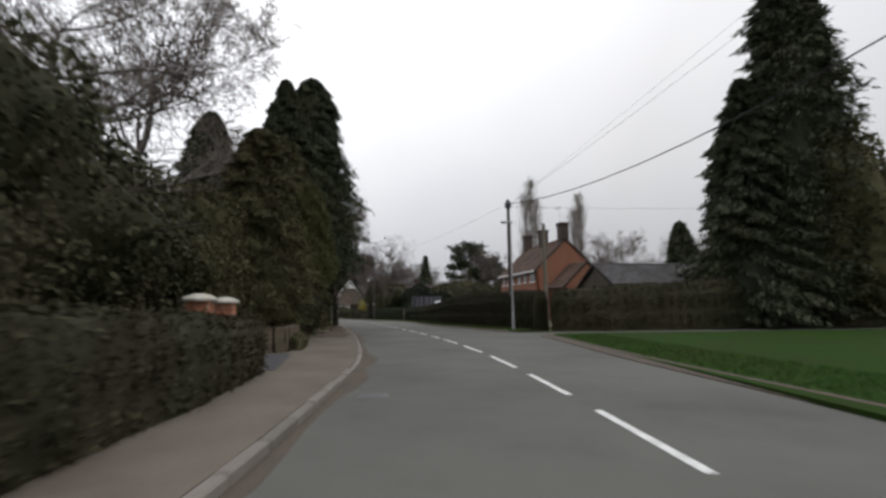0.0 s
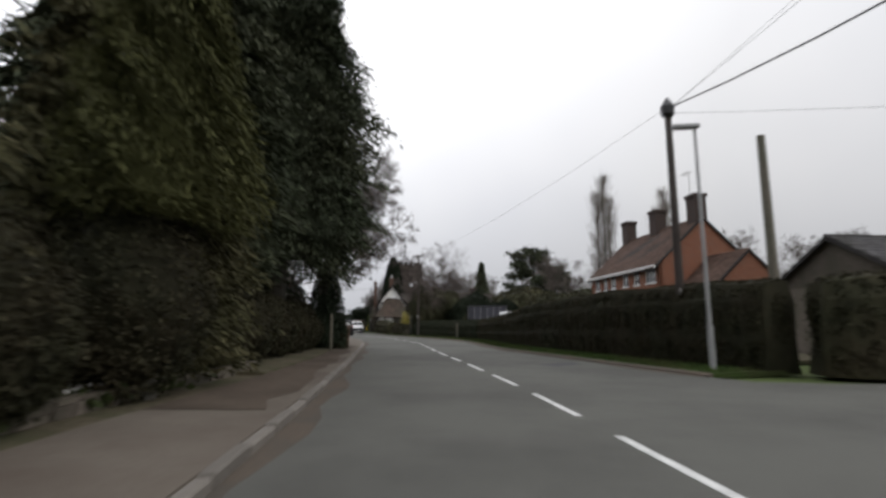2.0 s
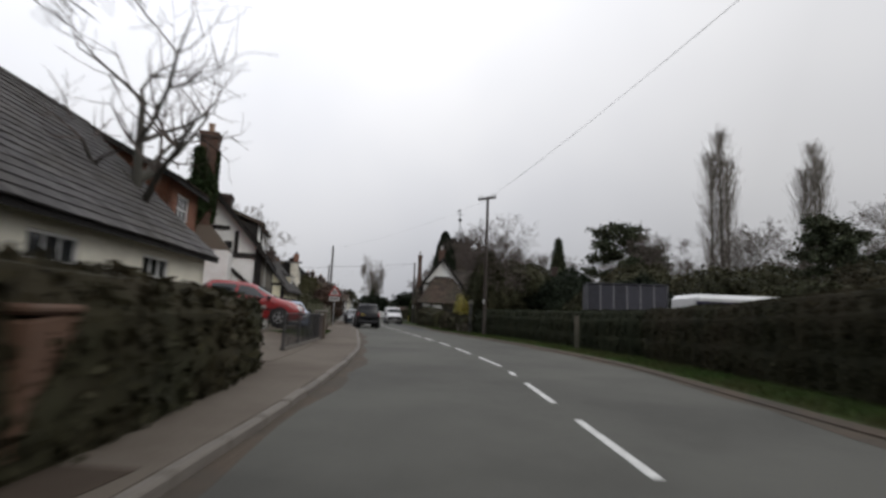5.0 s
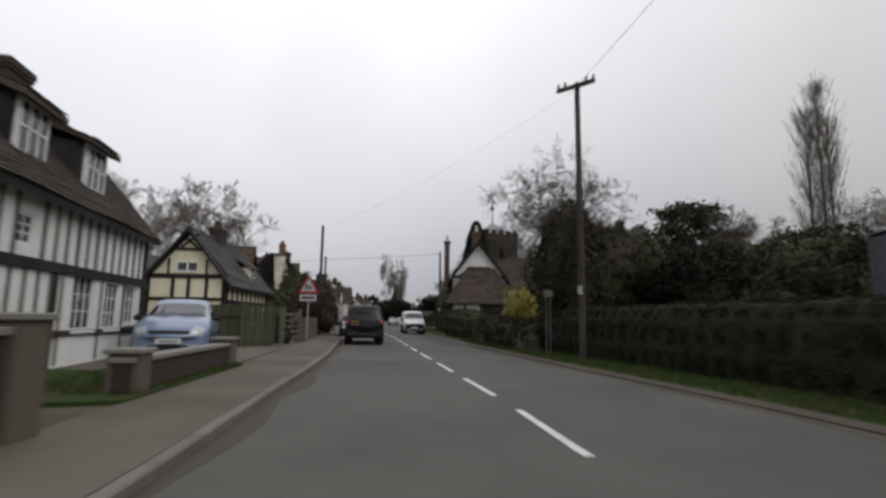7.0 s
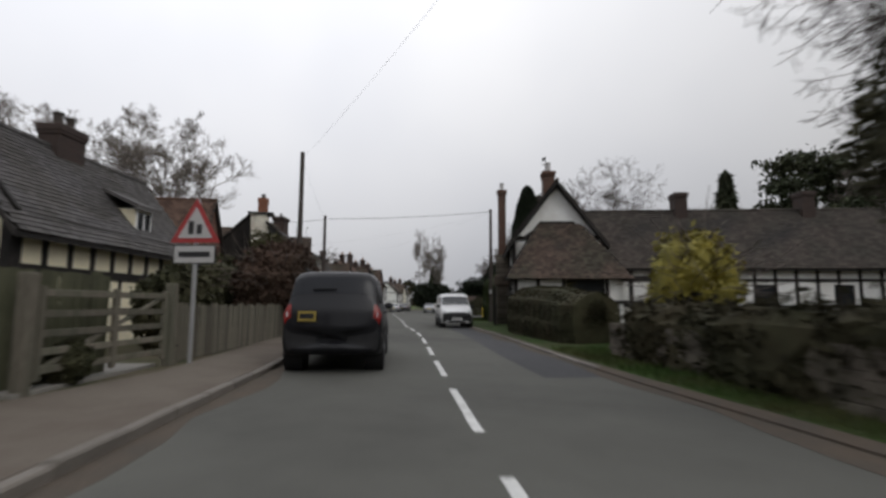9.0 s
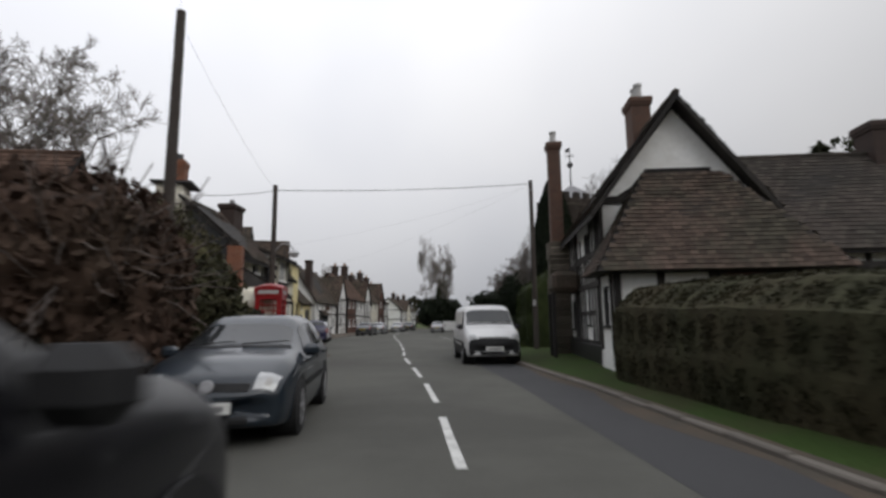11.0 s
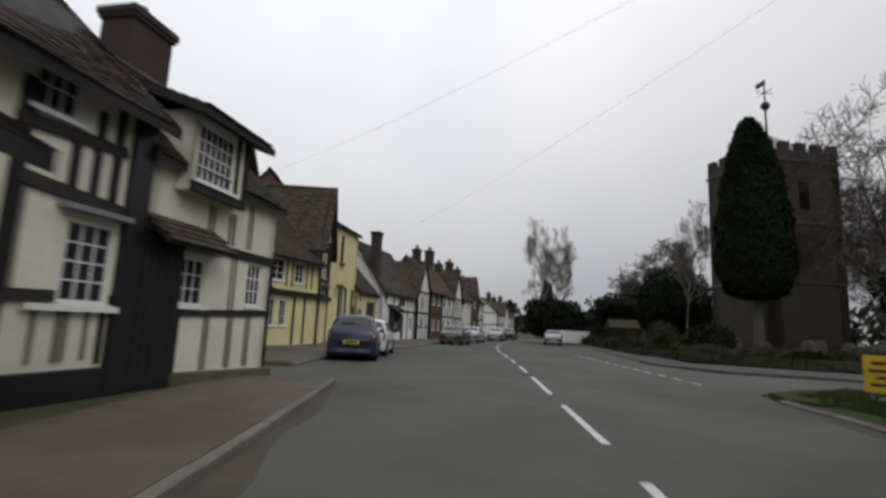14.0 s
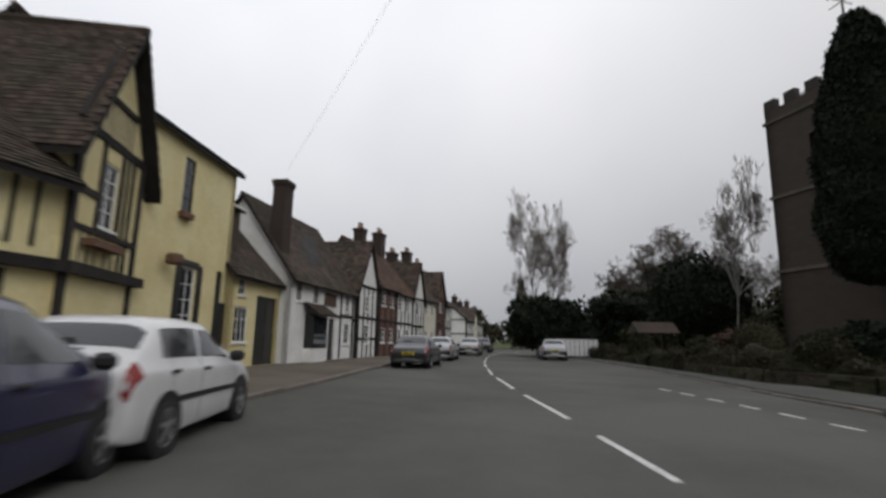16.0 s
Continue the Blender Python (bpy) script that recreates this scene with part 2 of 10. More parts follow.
M["wire"] = mat("black_cable", (0.02, 0.02, 0.022), 0.7, 0.1, 10, 1, 0.0)
M["joinery"] = mat("white_joinery", (0.78, 0.78, 0.76), 0.45, 0.04, 12, 3, 0.05)
M["blackpaint"] = mat("black_gloss_paint", (0.015, 0.015, 0.016), 0.35, 0.2, 12, 3, 0.05)
M["redpaint"] = mat("red_gloss_paint", (0.27, 0.012, 0.014), 0.35, 0.12, 8, 1.5, 0.05, second=(0.2, 0.012, 0.014), mix=0.5)
M["signwhite"] = mat("sign_white", (0.44, 0.43, 0.42), 0.5, 0.04, 10, 3, 0.0)
M["signred"] = mat("sign_red", (0.34, 0.03, 0.03), 0.5, 0.05, 10, 3, 0.0)
M["signyellow"] = mat("sign_yellow", (0.75, 0.5, 0.02), 0.55, 0.06, 10, 3, 0.0)
M["pane"] = mat("dark_window_glass", (0.03, 0.033, 0.037), 0.05, 0.1, 3, 1, 0.02, spec=0.9)
M["lead"] = mat("lead_sheet", (0.22, 0.22, 0.23), 0.6, 0.15, 10, 1, 0.1)
M["potclay"] = mat("chimney_pot_clay", (0.3, 0.2, 0.14), 0.85, 0.2, 15, 2, 0.2)
M["bark"] = mat("bark", (0.085, 0.075, 0.065), 0.95, 0.35, 14, 1.2, 0.6, second=(0.055, 0.06, 0.045), mix=0.6, stretch=(2, 2, 0.5))
M["palebark"] = mat("pale_bark", (0.23, 0.215, 0.2), 0.9, 0.3, 14, 1.2, 0.4, second=(0.1, 0.09, 0.085), mix=0.6)
M["twig"] = mat("bare_twigs", (0.12, 0.1, 0.09), 0.9, 0.3, 8, 0.5, 0.0, pieces=0.3, spec=0.12)
M["poplartwig"] = mat("poplar_twigs", (0.19, 0.165, 0.145), 0.9, 0.3, 8, 0.5, 0.0, pieces=0.3)
M["conifer"] = mat("conifer_sprays", (0.042, 0.051, 0.03), 0.8, 0.4, 2.0, 0.35, 0.0, second=(0.058, 0.058, 0.033), mix=0.6, pieces=0.45, spec=0.12)
M["cypress"] = mat("olive_cypress_sprays", (0.06, 0.058, 0.029), 0.85, 0.35, 2.0, 0.35, 0.0, second=(0.08, 0.068, 0.036), mix=0.6, pieces=0.45, spec=0.12)
M["goldcypress"] = mat("golden_cypress_sprays", (0.06, 0.062, 0.024), 0.85, 0.35, 2.0, 0.35, 0.0, second=(0.07, 0.07, 0.028), mix=0.6, pieces=0.4, spec=0.12)
M["yew"] = mat("yew_sprays", (0.018, 0.024, 0.014), 0.8, 0.4, 2.0, 0.35, 0.0, pieces=0.45, spec=0.12)
M["hedge"] = mat("winter_hedge_leaves", (0.032, 0.032, 0.018), 0.85, 0.4, 3.0, 0.5, 0.0, second=(0.046, 0.036, 0.022), mix=0.6, pieces=0.45, spec=0.12)
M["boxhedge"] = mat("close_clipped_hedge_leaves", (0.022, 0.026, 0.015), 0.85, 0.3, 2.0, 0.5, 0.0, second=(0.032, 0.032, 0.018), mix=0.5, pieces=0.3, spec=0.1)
M["greenhedge"] = mat("clipped_hedge_leaves", (0.03, 0.04, 0.014), 0.8, 0.35, 3.0, 0.5, 0.0, second=(0.042, 0.056, 0.017), mix=0.5, pieces=0.4, spec=0.12)
M["shrub"] = mat("evergreen_shrub_leaves", (0.042, 0.044, 0.024), 0.75, 0.4, 2.5, 0.4, 0.0, second=(0.062, 0.052, 0.03), mix=0.6, pieces=0.45, spec=0.12)
M["redshrub"] = mat("reddish_shrub_twigs", (0.065, 0.042, 0.032), 0.85, 0.35, 3, 0.5, 0.0, second=(0.05, 0.04, 0.028), mix=0.6, pieces=0.4, spec=0.12)
M["forsythia"] = mat("yellow_blossom", (0.3, 0.25, 0.04), 0.8, 0.3, 3, 0.8, 0.0, second=(0.14, 0.14, 0.04), mix=0.6, pieces=0.4)
M["ivy"] = mat("ivy_leaves", (0.026, 0.045, 0.018), 0.6, 0.4, 3, 0.6, 0.0, second=(0.04, 0.052, 0.02), mix=0.6, pieces=0.45, spec=0.12)
M["rubber"] = mat("tyre_rubber", (0.02, 0.02, 0.021), 0.85, 0.2, 20, 3, 0.1)
M["alloy"] = mat("wheel_rim", (0.35, 0.35, 0.36), 0.35, 0.1, 10, 3, 0.0, metal=0.7)
M["privacyglass"] = mat("dark_privacy_glass", (0.008, 0.009, 0.012), 0.25, 0.1, 2, 1, 0.0, spec=0.3)
M["plateold"] = mat("dirty_yellow_plate", (0.3, 0.22, 0.04), 0.6, 0.2, 12, 3, 0.0)
M["carglass"] = mat("car_glass", (0.02, 0.023, 0.025), 0.06, 0.1, 2, 1, 0.0, spec=0.8)
M["carplastic"] = mat("car_black_plastic", (0.025, 0.025, 0.026), 0.6, 0.2, 12, 3, 0.05, spec=0.2)
M["lampglass"] = mat("headlamp_glass", (0.5, 0.51, 0.52), 0.15, 0.2, 14, 6, 0.1, spec=0.8)
M["taillamp"] = mat("tail_lamp", (0.22, 0.015, 0.012), 0.2, 0.2, 14, 6, 0.05)
M["plateyellow"] = mat("plate_yellow", (0.7, 0.52, 0.03), 0.5, 0.05, 10, 3, 0.0)
M["platewhite"] = mat("plate_white", (0.7, 0.7, 0.68), 0.5, 0.05, 10, 3, 0.0)
for key, name, col in (("c_suv", "near_black_car_paint", (0.008, 0.008, 0.01)), ("c_green", "dark_blue_car_paint", (0.01, 0.017, 0.026)), ("c_blue", "violet_blue_car_paint", (0.013, 0.012, 0.05)),
                       ("c_white", "white_car_paint", (0.66, 0.66, 0.66)), ("c_silver", "silver_blue_car_paint", (0.19, 0.245, 0.36)), ("c_red", "red_car_paint", (0.27, 0.012, 0.014)),
                       ("c_grey", "dark_grey_car_paint", (0.05, 0.052, 0.058)), ("c_pale", "silver_car_paint", (0.4, 0.41, 0.43))):
    M[key] = mat(name, col, 0.35, 0.06, 5, 1.2, 0.0, second=[c * 0.8 for c in col], mix=0.4, coat=0.6 if key != "c_suv" else 0.2, spec=0.5 if key != "c_suv" else 0.25)


# ---- builders ----
def mesh_of(name, verts, faces, material, smooth=False, uv=None):
    me = bpy.data.meshes.new(name)
    me.from_pydata([tuple(v) for v in verts], [], [tuple(f) for f in faces])
    me.materials.append(material)
    if uv is not None:
        layer = me.uv_layers.new(name="UVMap")
        layer.data.foreach_set("uv", np.asarray(uv, dtype=np.float32).ravel())
    if smooth:
        me.polygons.foreach_set("use_smooth", [True] * len(me.polygons))
    me.update()
    return me


def quads(name, corners, material):
    """A mesh of loose quads: corners is (n, 4, 3)."""
    c = np.asarray(corners, dtype=np.float32)
    n = len(c)
    me = bpy.data.meshes.new(name)
    me.vertices.add(n * 4)
    me.vertices.foreach_set("co", c.reshape(-1))
    me.loops.add(n * 4)
    me.loops.foreach_set("vertex_index", np.arange(n * 4, dtype=np.int32))
    me.polygons.add(n)
    me.polygons.foreach_set("loop_start", np.arange(0, n * 4, 4, dtype=np.int32))
    me.materials.append(material)
    me.update(calc_edges=True)
    return me


def thing(name, m, label, category, group="", kind=""):
    ob = new(name)
    ob.empty_display_size = 0.2
    ob.matrix_world = m
    return tagged(ob, label, category, group, kind)


def part(name, data, material=None, parent=None, label=""):
    """Links a bmesh or a mesh as one mesh object under a thing or a part."""
    if isinstance(data, bmesh.types.BMesh):
        me = bpy.data.meshes.new(name)
        data.to_mesh(me)
        data.free()
        me.materials.append(material)
        data = me
    ob = new(name, data)
    ob.parent = parent
    if label:
        ob["label"] = label
    return ob


def box(bm, x0, x1, y0, y1, z0, z1, bevel=0.0, turn=None):
    vs = bmesh.ops.create_cube(bm, size=1.0)["verts"]
    for v in vs:
        v.co = Vector((x0 + (v.co.x + 0.5) * (x1 - x0), y0 + (v.co.y + 0.5) * (y1 - y0), z0 + (v.co.z + 0.5) * (z1 - z0)))
        if turn is not None:
            v.co = turn @ v.co
    if bevel:
        es = {e for v in vs for e in v.link_edges}
        bmesh.ops.bevel(bm, geom=list(es), offset=bevel, segments=1, affect="EDGES")
    return bm


def boxed(x0, x1, y0, y1, z0, z1, bevel=0.0):
    return box(bmesh.new(), x0, x1, y0, y1, z0, z1, bevel)


def tube(bm, p0, p1, r0, r1, sides=8, caps=True):
    p0, p1 = Vector(p0), Vector(p1)
    d = (p1 - p0).normalized()
    a = d.orthogonal().normalized()
    b = d.cross(a)
    rings = []
    for p, r in ((p0, r0), (p1, r1)):
        rings.append([bm.verts.new(p + (a * math.cos(k * 2 * math.pi / sides) + b * math.sin(k * 2 * math.pi / sides)) * r) for k in range(sides)])
    for k in range(sides):
        bm.faces.new((rings[0][k], rings[0][(k + 1) % sides], rings[1][(k + 1) % sides], rings[1][k]))
    if caps:
        bm.faces.new(rings[0][::-1])
        bm.faces.new(rings[1])
    return bm


def lathe(bm, profile, sides=12, centre=(0, 0)):
    """Turns a profile of (radius, z) round the upright axis."""
    rings = [[bm.verts.new((centre[0] + r * math.cos(k * 2 * math.pi / sides), centre[1] + r * math.sin(k * 2 * math.pi / sides), z)) for k in range(sides)] for r, z in profile]
    for a, b in zip(rings, rings[1:]):
        for k in range(sides):
            bm.faces.new((a[k], a[(k + 1) % sides], b[(k + 1) % sides], b[k]))
    bm.faces.new(rings[0][::-1])
    bm.faces.new(rings[-1])
    return bm


def tiles(name, origin, along, down, width, length, material, parent, tw=0.17, tl=0.12, left=0.0, right=0.0, sag=0.0, seed=0):
    """Roof tiles on a slope: origin is its upper corner; left and right: how far the lower end reaches past the upper end."""
    rng = np.random.default_rng(seed)
    along, down = np.array(along, float), np.array(down, float)
    along, down = along / np.linalg.norm(along), down / np.linalg.norm(down)
    up = np.cross(along, down)
    up = up if up[2] > 0 else -up
    out = []
    rows = int(length / tl)
    for r in range(rows):
        f = (r + 0.5) / rows
        x0, x1 = -left * f, width + right * f
        if x1 - x0 < tw:
            continue
        n = max(1, int((x1 - x0) / tw))
        xs = x0 + (np.arange(n) + (0.5 if r % 2 else 0.0)) * tw
        xs = xs[(xs < x1 - tw * 0.4)]
        wide = np.minimum(tw * 0.96, x1 - xs)
        y0, y1 = r * length / rows, (r + 1.25) * length / rows
        h0 = 0.012 + rng.uniform(0, 0.006, len(xs))
        h1 = 0.034 + rng.uniform(0, 0.014, len(xs))
        dip = -sag * np.sin(np.pi * (xs - x0) / max(0.1, x1 - x0)) * math.sin(math.pi * min(1, f + 0.1)) + 0.3 * sag * np.sin(xs * 1.7 + r * 0.35)
        def at(x, y, h):
            return np.array(origin) + x[:, None] * along + np.full_like(x, y)[:, None] * down + (h + dip)[:, None] * up
        a, b = at(xs, y0, h0), at(xs + wide, y0, h0)
        c, d = at(xs + wide, y1, h1), at(xs, y1, h1)
        e, g = at(xs + wide, y1, h1 - 0.03), at(xs, y1, h1 - 0.03)
        out += [np.stack([a, d, c, b], 1), np.stack([d, g, e, c], 1)]
    c = np.concatenate(out)
    if np.cross(c[0, 1] - c[0, 0], c[0, 2] - c[0, 0]) @ up < 0:
        c = c[:, ::-1]
    ob = part(name, quads(name, c, material), parent=parent)
    ob["kind"] = "stuff"
    return ob


class House:
    """A house in its own frame: x along the street front, y inwards, z up."""

    def __init__(self, name, corner, ahead, label, category="house", mirror=False):
        a = math.degrees(math.atan2(ahead[1], ahead[0]))
        self.ob = thing(name, pose(corner[0], corner[1], 0, 0, 0, a), label, category)

    def frame_of(self, a, b):
        a, b = Vector((*a, 0)), Vector((*b, 0))
        s = (b - a).normalized()
        n = Vector((s.y, -s.x, 0))
        return Matrix(((s.x, n.x, 0, a.x), (s.y, n.y, 0, a.y), (0, 0, 1, 0), (0, 0, 0, 1))), (b - a).length

    def wall(self, a, b, z0, z1, material, holes=(), gable=0.0, thick=0.25, name="wall", peak=0.5, parent=None):
        """An upright wall from a to b, its outer face to the right; holes: (s, z, w, h); gable: height of the peak above z1."""
        f, length = self.frame_of(a, b)
        ss = sorted({0.0, length, *[v for h in holes for v in (h[0], h[0] + h[2])]})
        zs = sorted({z0, z1, *[v for h in holes for v in (h[1], h[1] + h[3])]})
        verts, faces, uv = [], [], []

        def quad(p):
            i = len(verts)
            verts.extend(f @ Vector(q) for q in p)
            faces.append(range(i, i + len(p)))
            flat = abs(p[0][0] - p[1][0]) + abs(p[0][0] - p[2][0]) < 1e-6
            uv.extend(((q[1] if flat else q[0]), q[2] if abs(p[0][2] - p[2][2]) > 1e-6 else q[1]) for q in p)

        def solid(s0, s1, y0, y1):
            quad([(s1, 0, y0), (s0, 0, y0), (s0, 0, y1), (s1, 0, y1)])
            quad([(s0, -thick, y0), (s1, -thick, y0), (s1, -thick, y1), (s0, -thick, y1)])

        def inside(s, z):
            return any(h[0] < s < h[0] + h[2] and h[1] < z < h[1] + h[3] for h in holes)

        for s0, s1 in zip(ss, ss[1:]):
            for y0, y1 in zip(zs, zs[1:]):
                if not inside((s0 + s1) / 2, (y0 + y1) / 2):
                    solid(s0, s1, y0, y1)
        for s, z, w, h in holes:
            quad([(s, 0, z), (s, -thick, z), (s, -thick, z + h), (s, 0, z + h)])
            quad([(s + w, -thick, z), (s + w, 0, z), (s + w, 0, z + h), (s + w, -thick, z + h)])
            quad([(s, -thick, z), (s, 0, z), (s + w, 0, z), (s + w, -thick, z)])
            quad([(s, 0, z + h), (s, -thick, z + h), (s + w, -thick, z + h), (s + w, 0, z + h)])
        quad([(0, -thick, z0), (0, 0, z0), (0, 0, z1), (0, -thick, z1)])
        quad([(length, 0, z0), (length, -thick, z0), (length, -thick, z1), (length, 0, z1)])
        if gable:
            p = length * peak
            quad([(length, 0, z1), (0, 0, z1), (p, 0, z1 + gable)])
            quad([(0, -thick, z1), (length, -thick, z1), (p, -thick, z1 + gable)])
            quad([(0, 0, z1), (0, -thick, z1), (p, -thick, z1 + gable), (p, 0, z1 + gable)])
            quad([(length, -thick, z1), (length, 0, z1), (p, 0, z1 + gable), (p, -thick, z1 + gable)])
        else:
            quad([(0, 0, z1), (0, -thick, z1), (length, -thick, z1), (length, 0, z1)])
        return part(name, mesh_of(name, verts, faces, material, uv=uv), parent=parent or self.ob)

    def beams(self, a, b, lines, material, proud=0.035, name="beam"):
        """Timbers on the wall from a to b: (s0, z0, s1, z1, width) along the middle line of each."""
        f, _ = self.frame_of(a, b)
        for s0, z0, s1, z1, w in lines:
            d = Vector((s1 - s0, 0, z1 - z0))
            n = Vector((-d.z, 0, d.x)).normalized() * w / 2
            out, back = Vector((0, proud + random.uniform(-0.006, 0.008), 0)), Vector((0, -0.05, 0))
            p = [Vector((s0, 0, z0)), Vector((s1, 0, z1))]
            ring = [p[0] - n, p[1] - n * random.uniform(0.85, 1.1), p[1] + n, p[0] + n * random.uniform(0.9, 1.1)]
            verts = [f @ (q + out) for q in ring] + [f @ (q + back) for q in ring]
            faces = [(0, 1, 2, 3), (7, 6, 5, 4), (0, 4, 5, 1), (1, 5, 6, 2), (2, 6, 7, 3), (3, 7, 4, 0)]
            me = mesh_of(name, verts, faces, material)
            bm = bmesh.new()
            bm.from_mesh(me)
            bmesh.ops.recalc_face_normals(bm, faces=bm.faces)
            bm.to_mesh(me)
            bm.free()
            part(name, me, parent=self.ob)

    def window(self, a, b, s, z, w, h, nx=2, nz=3, material=None, sill=True, depth=0.09, bar=0.022, thin=False, border=0.05):
        """A glazed window that fills the hole at (s, z, w, h)."""
        f, _ = self.frame_of(a, b)
        material = material or M["joinery"]
        bm = bmesh.new()
        y0, y1 = -depth, -depth + 0.06
        ring = []
        for y in (y0, y1):
            for e in (0.0, border):
                ring.append([bm.verts.new(f @ Vector(p)) for p in ((s + e, y, z + e), (s + w - e, y, z + e), (s + w - e, y, z + h - e), (s + e, y, z + h - e))])
        for u, v in ((0, 1), (1, 3), (3, 2), (2, 0)):
            for k in range(4):
                bm.faces.new((ring[u][k], ring[u][(k + 1) % 4], ring[v][(k + 1) % 4], ring[v][k]))
        bmesh.ops.recalc_face_normals(bm, faces=bm.faces)
        win = part("window", bm, material, self.ob)
        iw, ih = w - 2 * border, h - 2 * border
        for k in range(1, nx):
            x = s + border + iw * k / nx
            part("glazing_bar", box(bmesh.new(), x - bar / 2, x + bar / 2, y0 + 0.012, y1 - 0.012, z + border, z + h - border, turn=f), material, win)
        for k in range(1, nz):
            q = z + border + ih * k / nz
            part("glazing_bar", box(bmesh.new(), s + border, s + w - border, y0 + 0.014, y1 - 0.014, q - bar / 2, q + bar / 2, turn=f), material, win)
        for i in range(1 if thin else nx):
            for j in range(1 if thin else nz):
                kx, kz = (nx, nz) if not thin else (1, 1)
                x0, q0 = s + border + iw * i / kx, z + border + ih * j / kz
                t = random.uniform(-0.004, 0.004)
                c = [f @ Vector(p) for p in ((x0 + iw / kx, y0 + 0.028 + t, q0), (x0, y0 + 0.028, q0), (x0, y0 + 0.028 - t, q0 + ih / kz), (x0 + iw / kx, y0 + 0.028, q0 + ih / kz))]
                part("pane", mesh_of("pane", c, [(0, 1, 2, 3)], M["pane"]), parent=win)
        if sill:
            part("sill", box(bmesh.new(), s - 0.05, s + w + 0.05, -0.02, 0.07, z - 0.06, z, turn=f), material, win)
        return win

    def roof(self, x0, x1, y0, y1, ze, zr, material, over=0.3, verge=0.25, tw=0.2, tl=0.15, sag=0.03, under=None, ridge_y=None, seed=0, plain=False, hip0=0.0, hip1=0.0, name="roof", front=True, back=True, thick=0.14):
        """A pitched roof with its ridge along x; ze, zr: heights of wall top and ridge; hip0, hip1: how far hips run in."""
        ym = (y0 + y1) / 2 if ridge_y is None else ridge_y
        bm = bmesh.new()
        sides = []
        if front:
            sides.append((y0, -1))
        if back:
            sides.append((y1, 1))
        for ye, sg in sides:
            run, rise = abs(ye - ym), zr - ze
            ext = over / max(0.1, run)
            low, zl = ye + sg * over, ze - rise * ext
            for dz in (0,):
                top = [(x0 - verge + hip0, ym, zr), (x1 + verge - hip1, ym, zr), (x1 + verge, low, zl), (x0 - verge, low, zl)]
                ring = [bm.verts.new(Vector(p)) for p in top] + [bm.verts.new(Vector(p) - Vector((0, 0, thick))) for p in top]
                for q in ((0, 1, 2, 3), (7, 6, 5, 4), (0, 4, 5, 1), (1, 5, 6, 2), (2, 6, 7, 3), (3, 7, 4, 0)):
                    bm.faces.new([ring[i] for i in q])
        bmesh.ops.recalc_face_normals(bm, faces=bm.faces)
        slab = part(name, bm, under or M["beam"], self.ob)
        for ye, sg in sides:
            run, rise = abs(ye - ym), zr - ze
            low, zl = ye + sg * over, ze - rise * over / max(0.1, run)
            length = math.hypot(low - ym, zr - zl)
            tiles("roof_tiles", (x0 - verge + hip0, ym, zr), (1, 0, 0), (0, low - ym, zl - zr), x1 - x0 + 2 * verge - hip0 - hip1, length, material, slab, tw, tl, hip0, hip1, sag, seed + (1 if sg > 0 else 0))
        bm = bmesh.new()
        n = max(2, int((x1 - x0) / 0.4))
        for k in range(n):
            xa = x0 - verge + hip0 + (x1 - x0 + 2 * verge - hip0 - hip1) * k / n
            xb = x0 - verge + hip0 + (x1 - x0 + 2 * verge - hip0 - hip1) * (k + 0.97) / n
            j = random.uniform(-0.012, 0.012)
            tube(bm, (xa, ym, zr - 0.02 + j), (xb, ym, zr - 0.015 + j), 0.1, 0.1, 8)
        part("ridge_tiles", bm, material, slab)
        return slab

    def chimney(self, x, y, z0, z1, w=0.6, d=0.6, material=None, pots=2, crown=0.06, ob_name="chimney", potm=None, pot_h=0.4):
        bm = bmesh.new()
        verts, faces, uv = [], [], []
        rings = [(0, z0), (0, z1 - 0.3), (crown * 0.6, z1 - 0.28), (crown * 0.6, z1 - 0.2), (crown, z1 - 0.19), (crown, z1 - 0.04), (crown * 0.4, z1)]
        for e, z in rings:
            verts += [(x - w / 2 - e, y - d / 2 - e, z), (x + w / 2 + e, y - d / 2 - e, z), (x + w / 2 + e, y + d / 2 + e, z), (x - w / 2 - e, y + d / 2 + e, z)]
        for r in range(len(rings) - 1):
            for k in range(4):
                i, j = r * 4 + k, r * 4 + (k + 1) % 4
                faces.append((i, j, j + 4, i + 4))
                u0 = (0, w, w + d, 2 * w + d)[k]
                u1 = u0 + (w if k % 2 == 0 else d)
                uv += [(u0, rings[r][1]), (u1, rings[r][1]), (u1, rings[r + 1][1]), (u0, rings[r + 1][1])]
        i = len(verts) - 4
        faces.append((i, i + 1, i + 2, i + 3))
        uv += [(0, 0), (w, 0), (w, d), (0, d)]
        bm.free()
        ch = part(ob_name, mesh_of(ob_name, verts, faces, material or M["darkbrick"], uv=uv), parent=self.ob)
        for k in range(pots):
            px = x + (k - (pots - 1) / 2) * w * 0.45 if w >= d else x
            py = y + (k - (pots - 1) / 2) * d * 0.45 if d > w else y
            part("chimney_pot", lathe(bmesh.new(), [(0.13, z1 - 0.03), (0.11, z1 + pot_h * 0.8), (0.14, z1 + pot_h * 0.82), (0.14, z1 + pot_h)], 10, (px, py)), potm or M["potclay"], ch)
        return ch

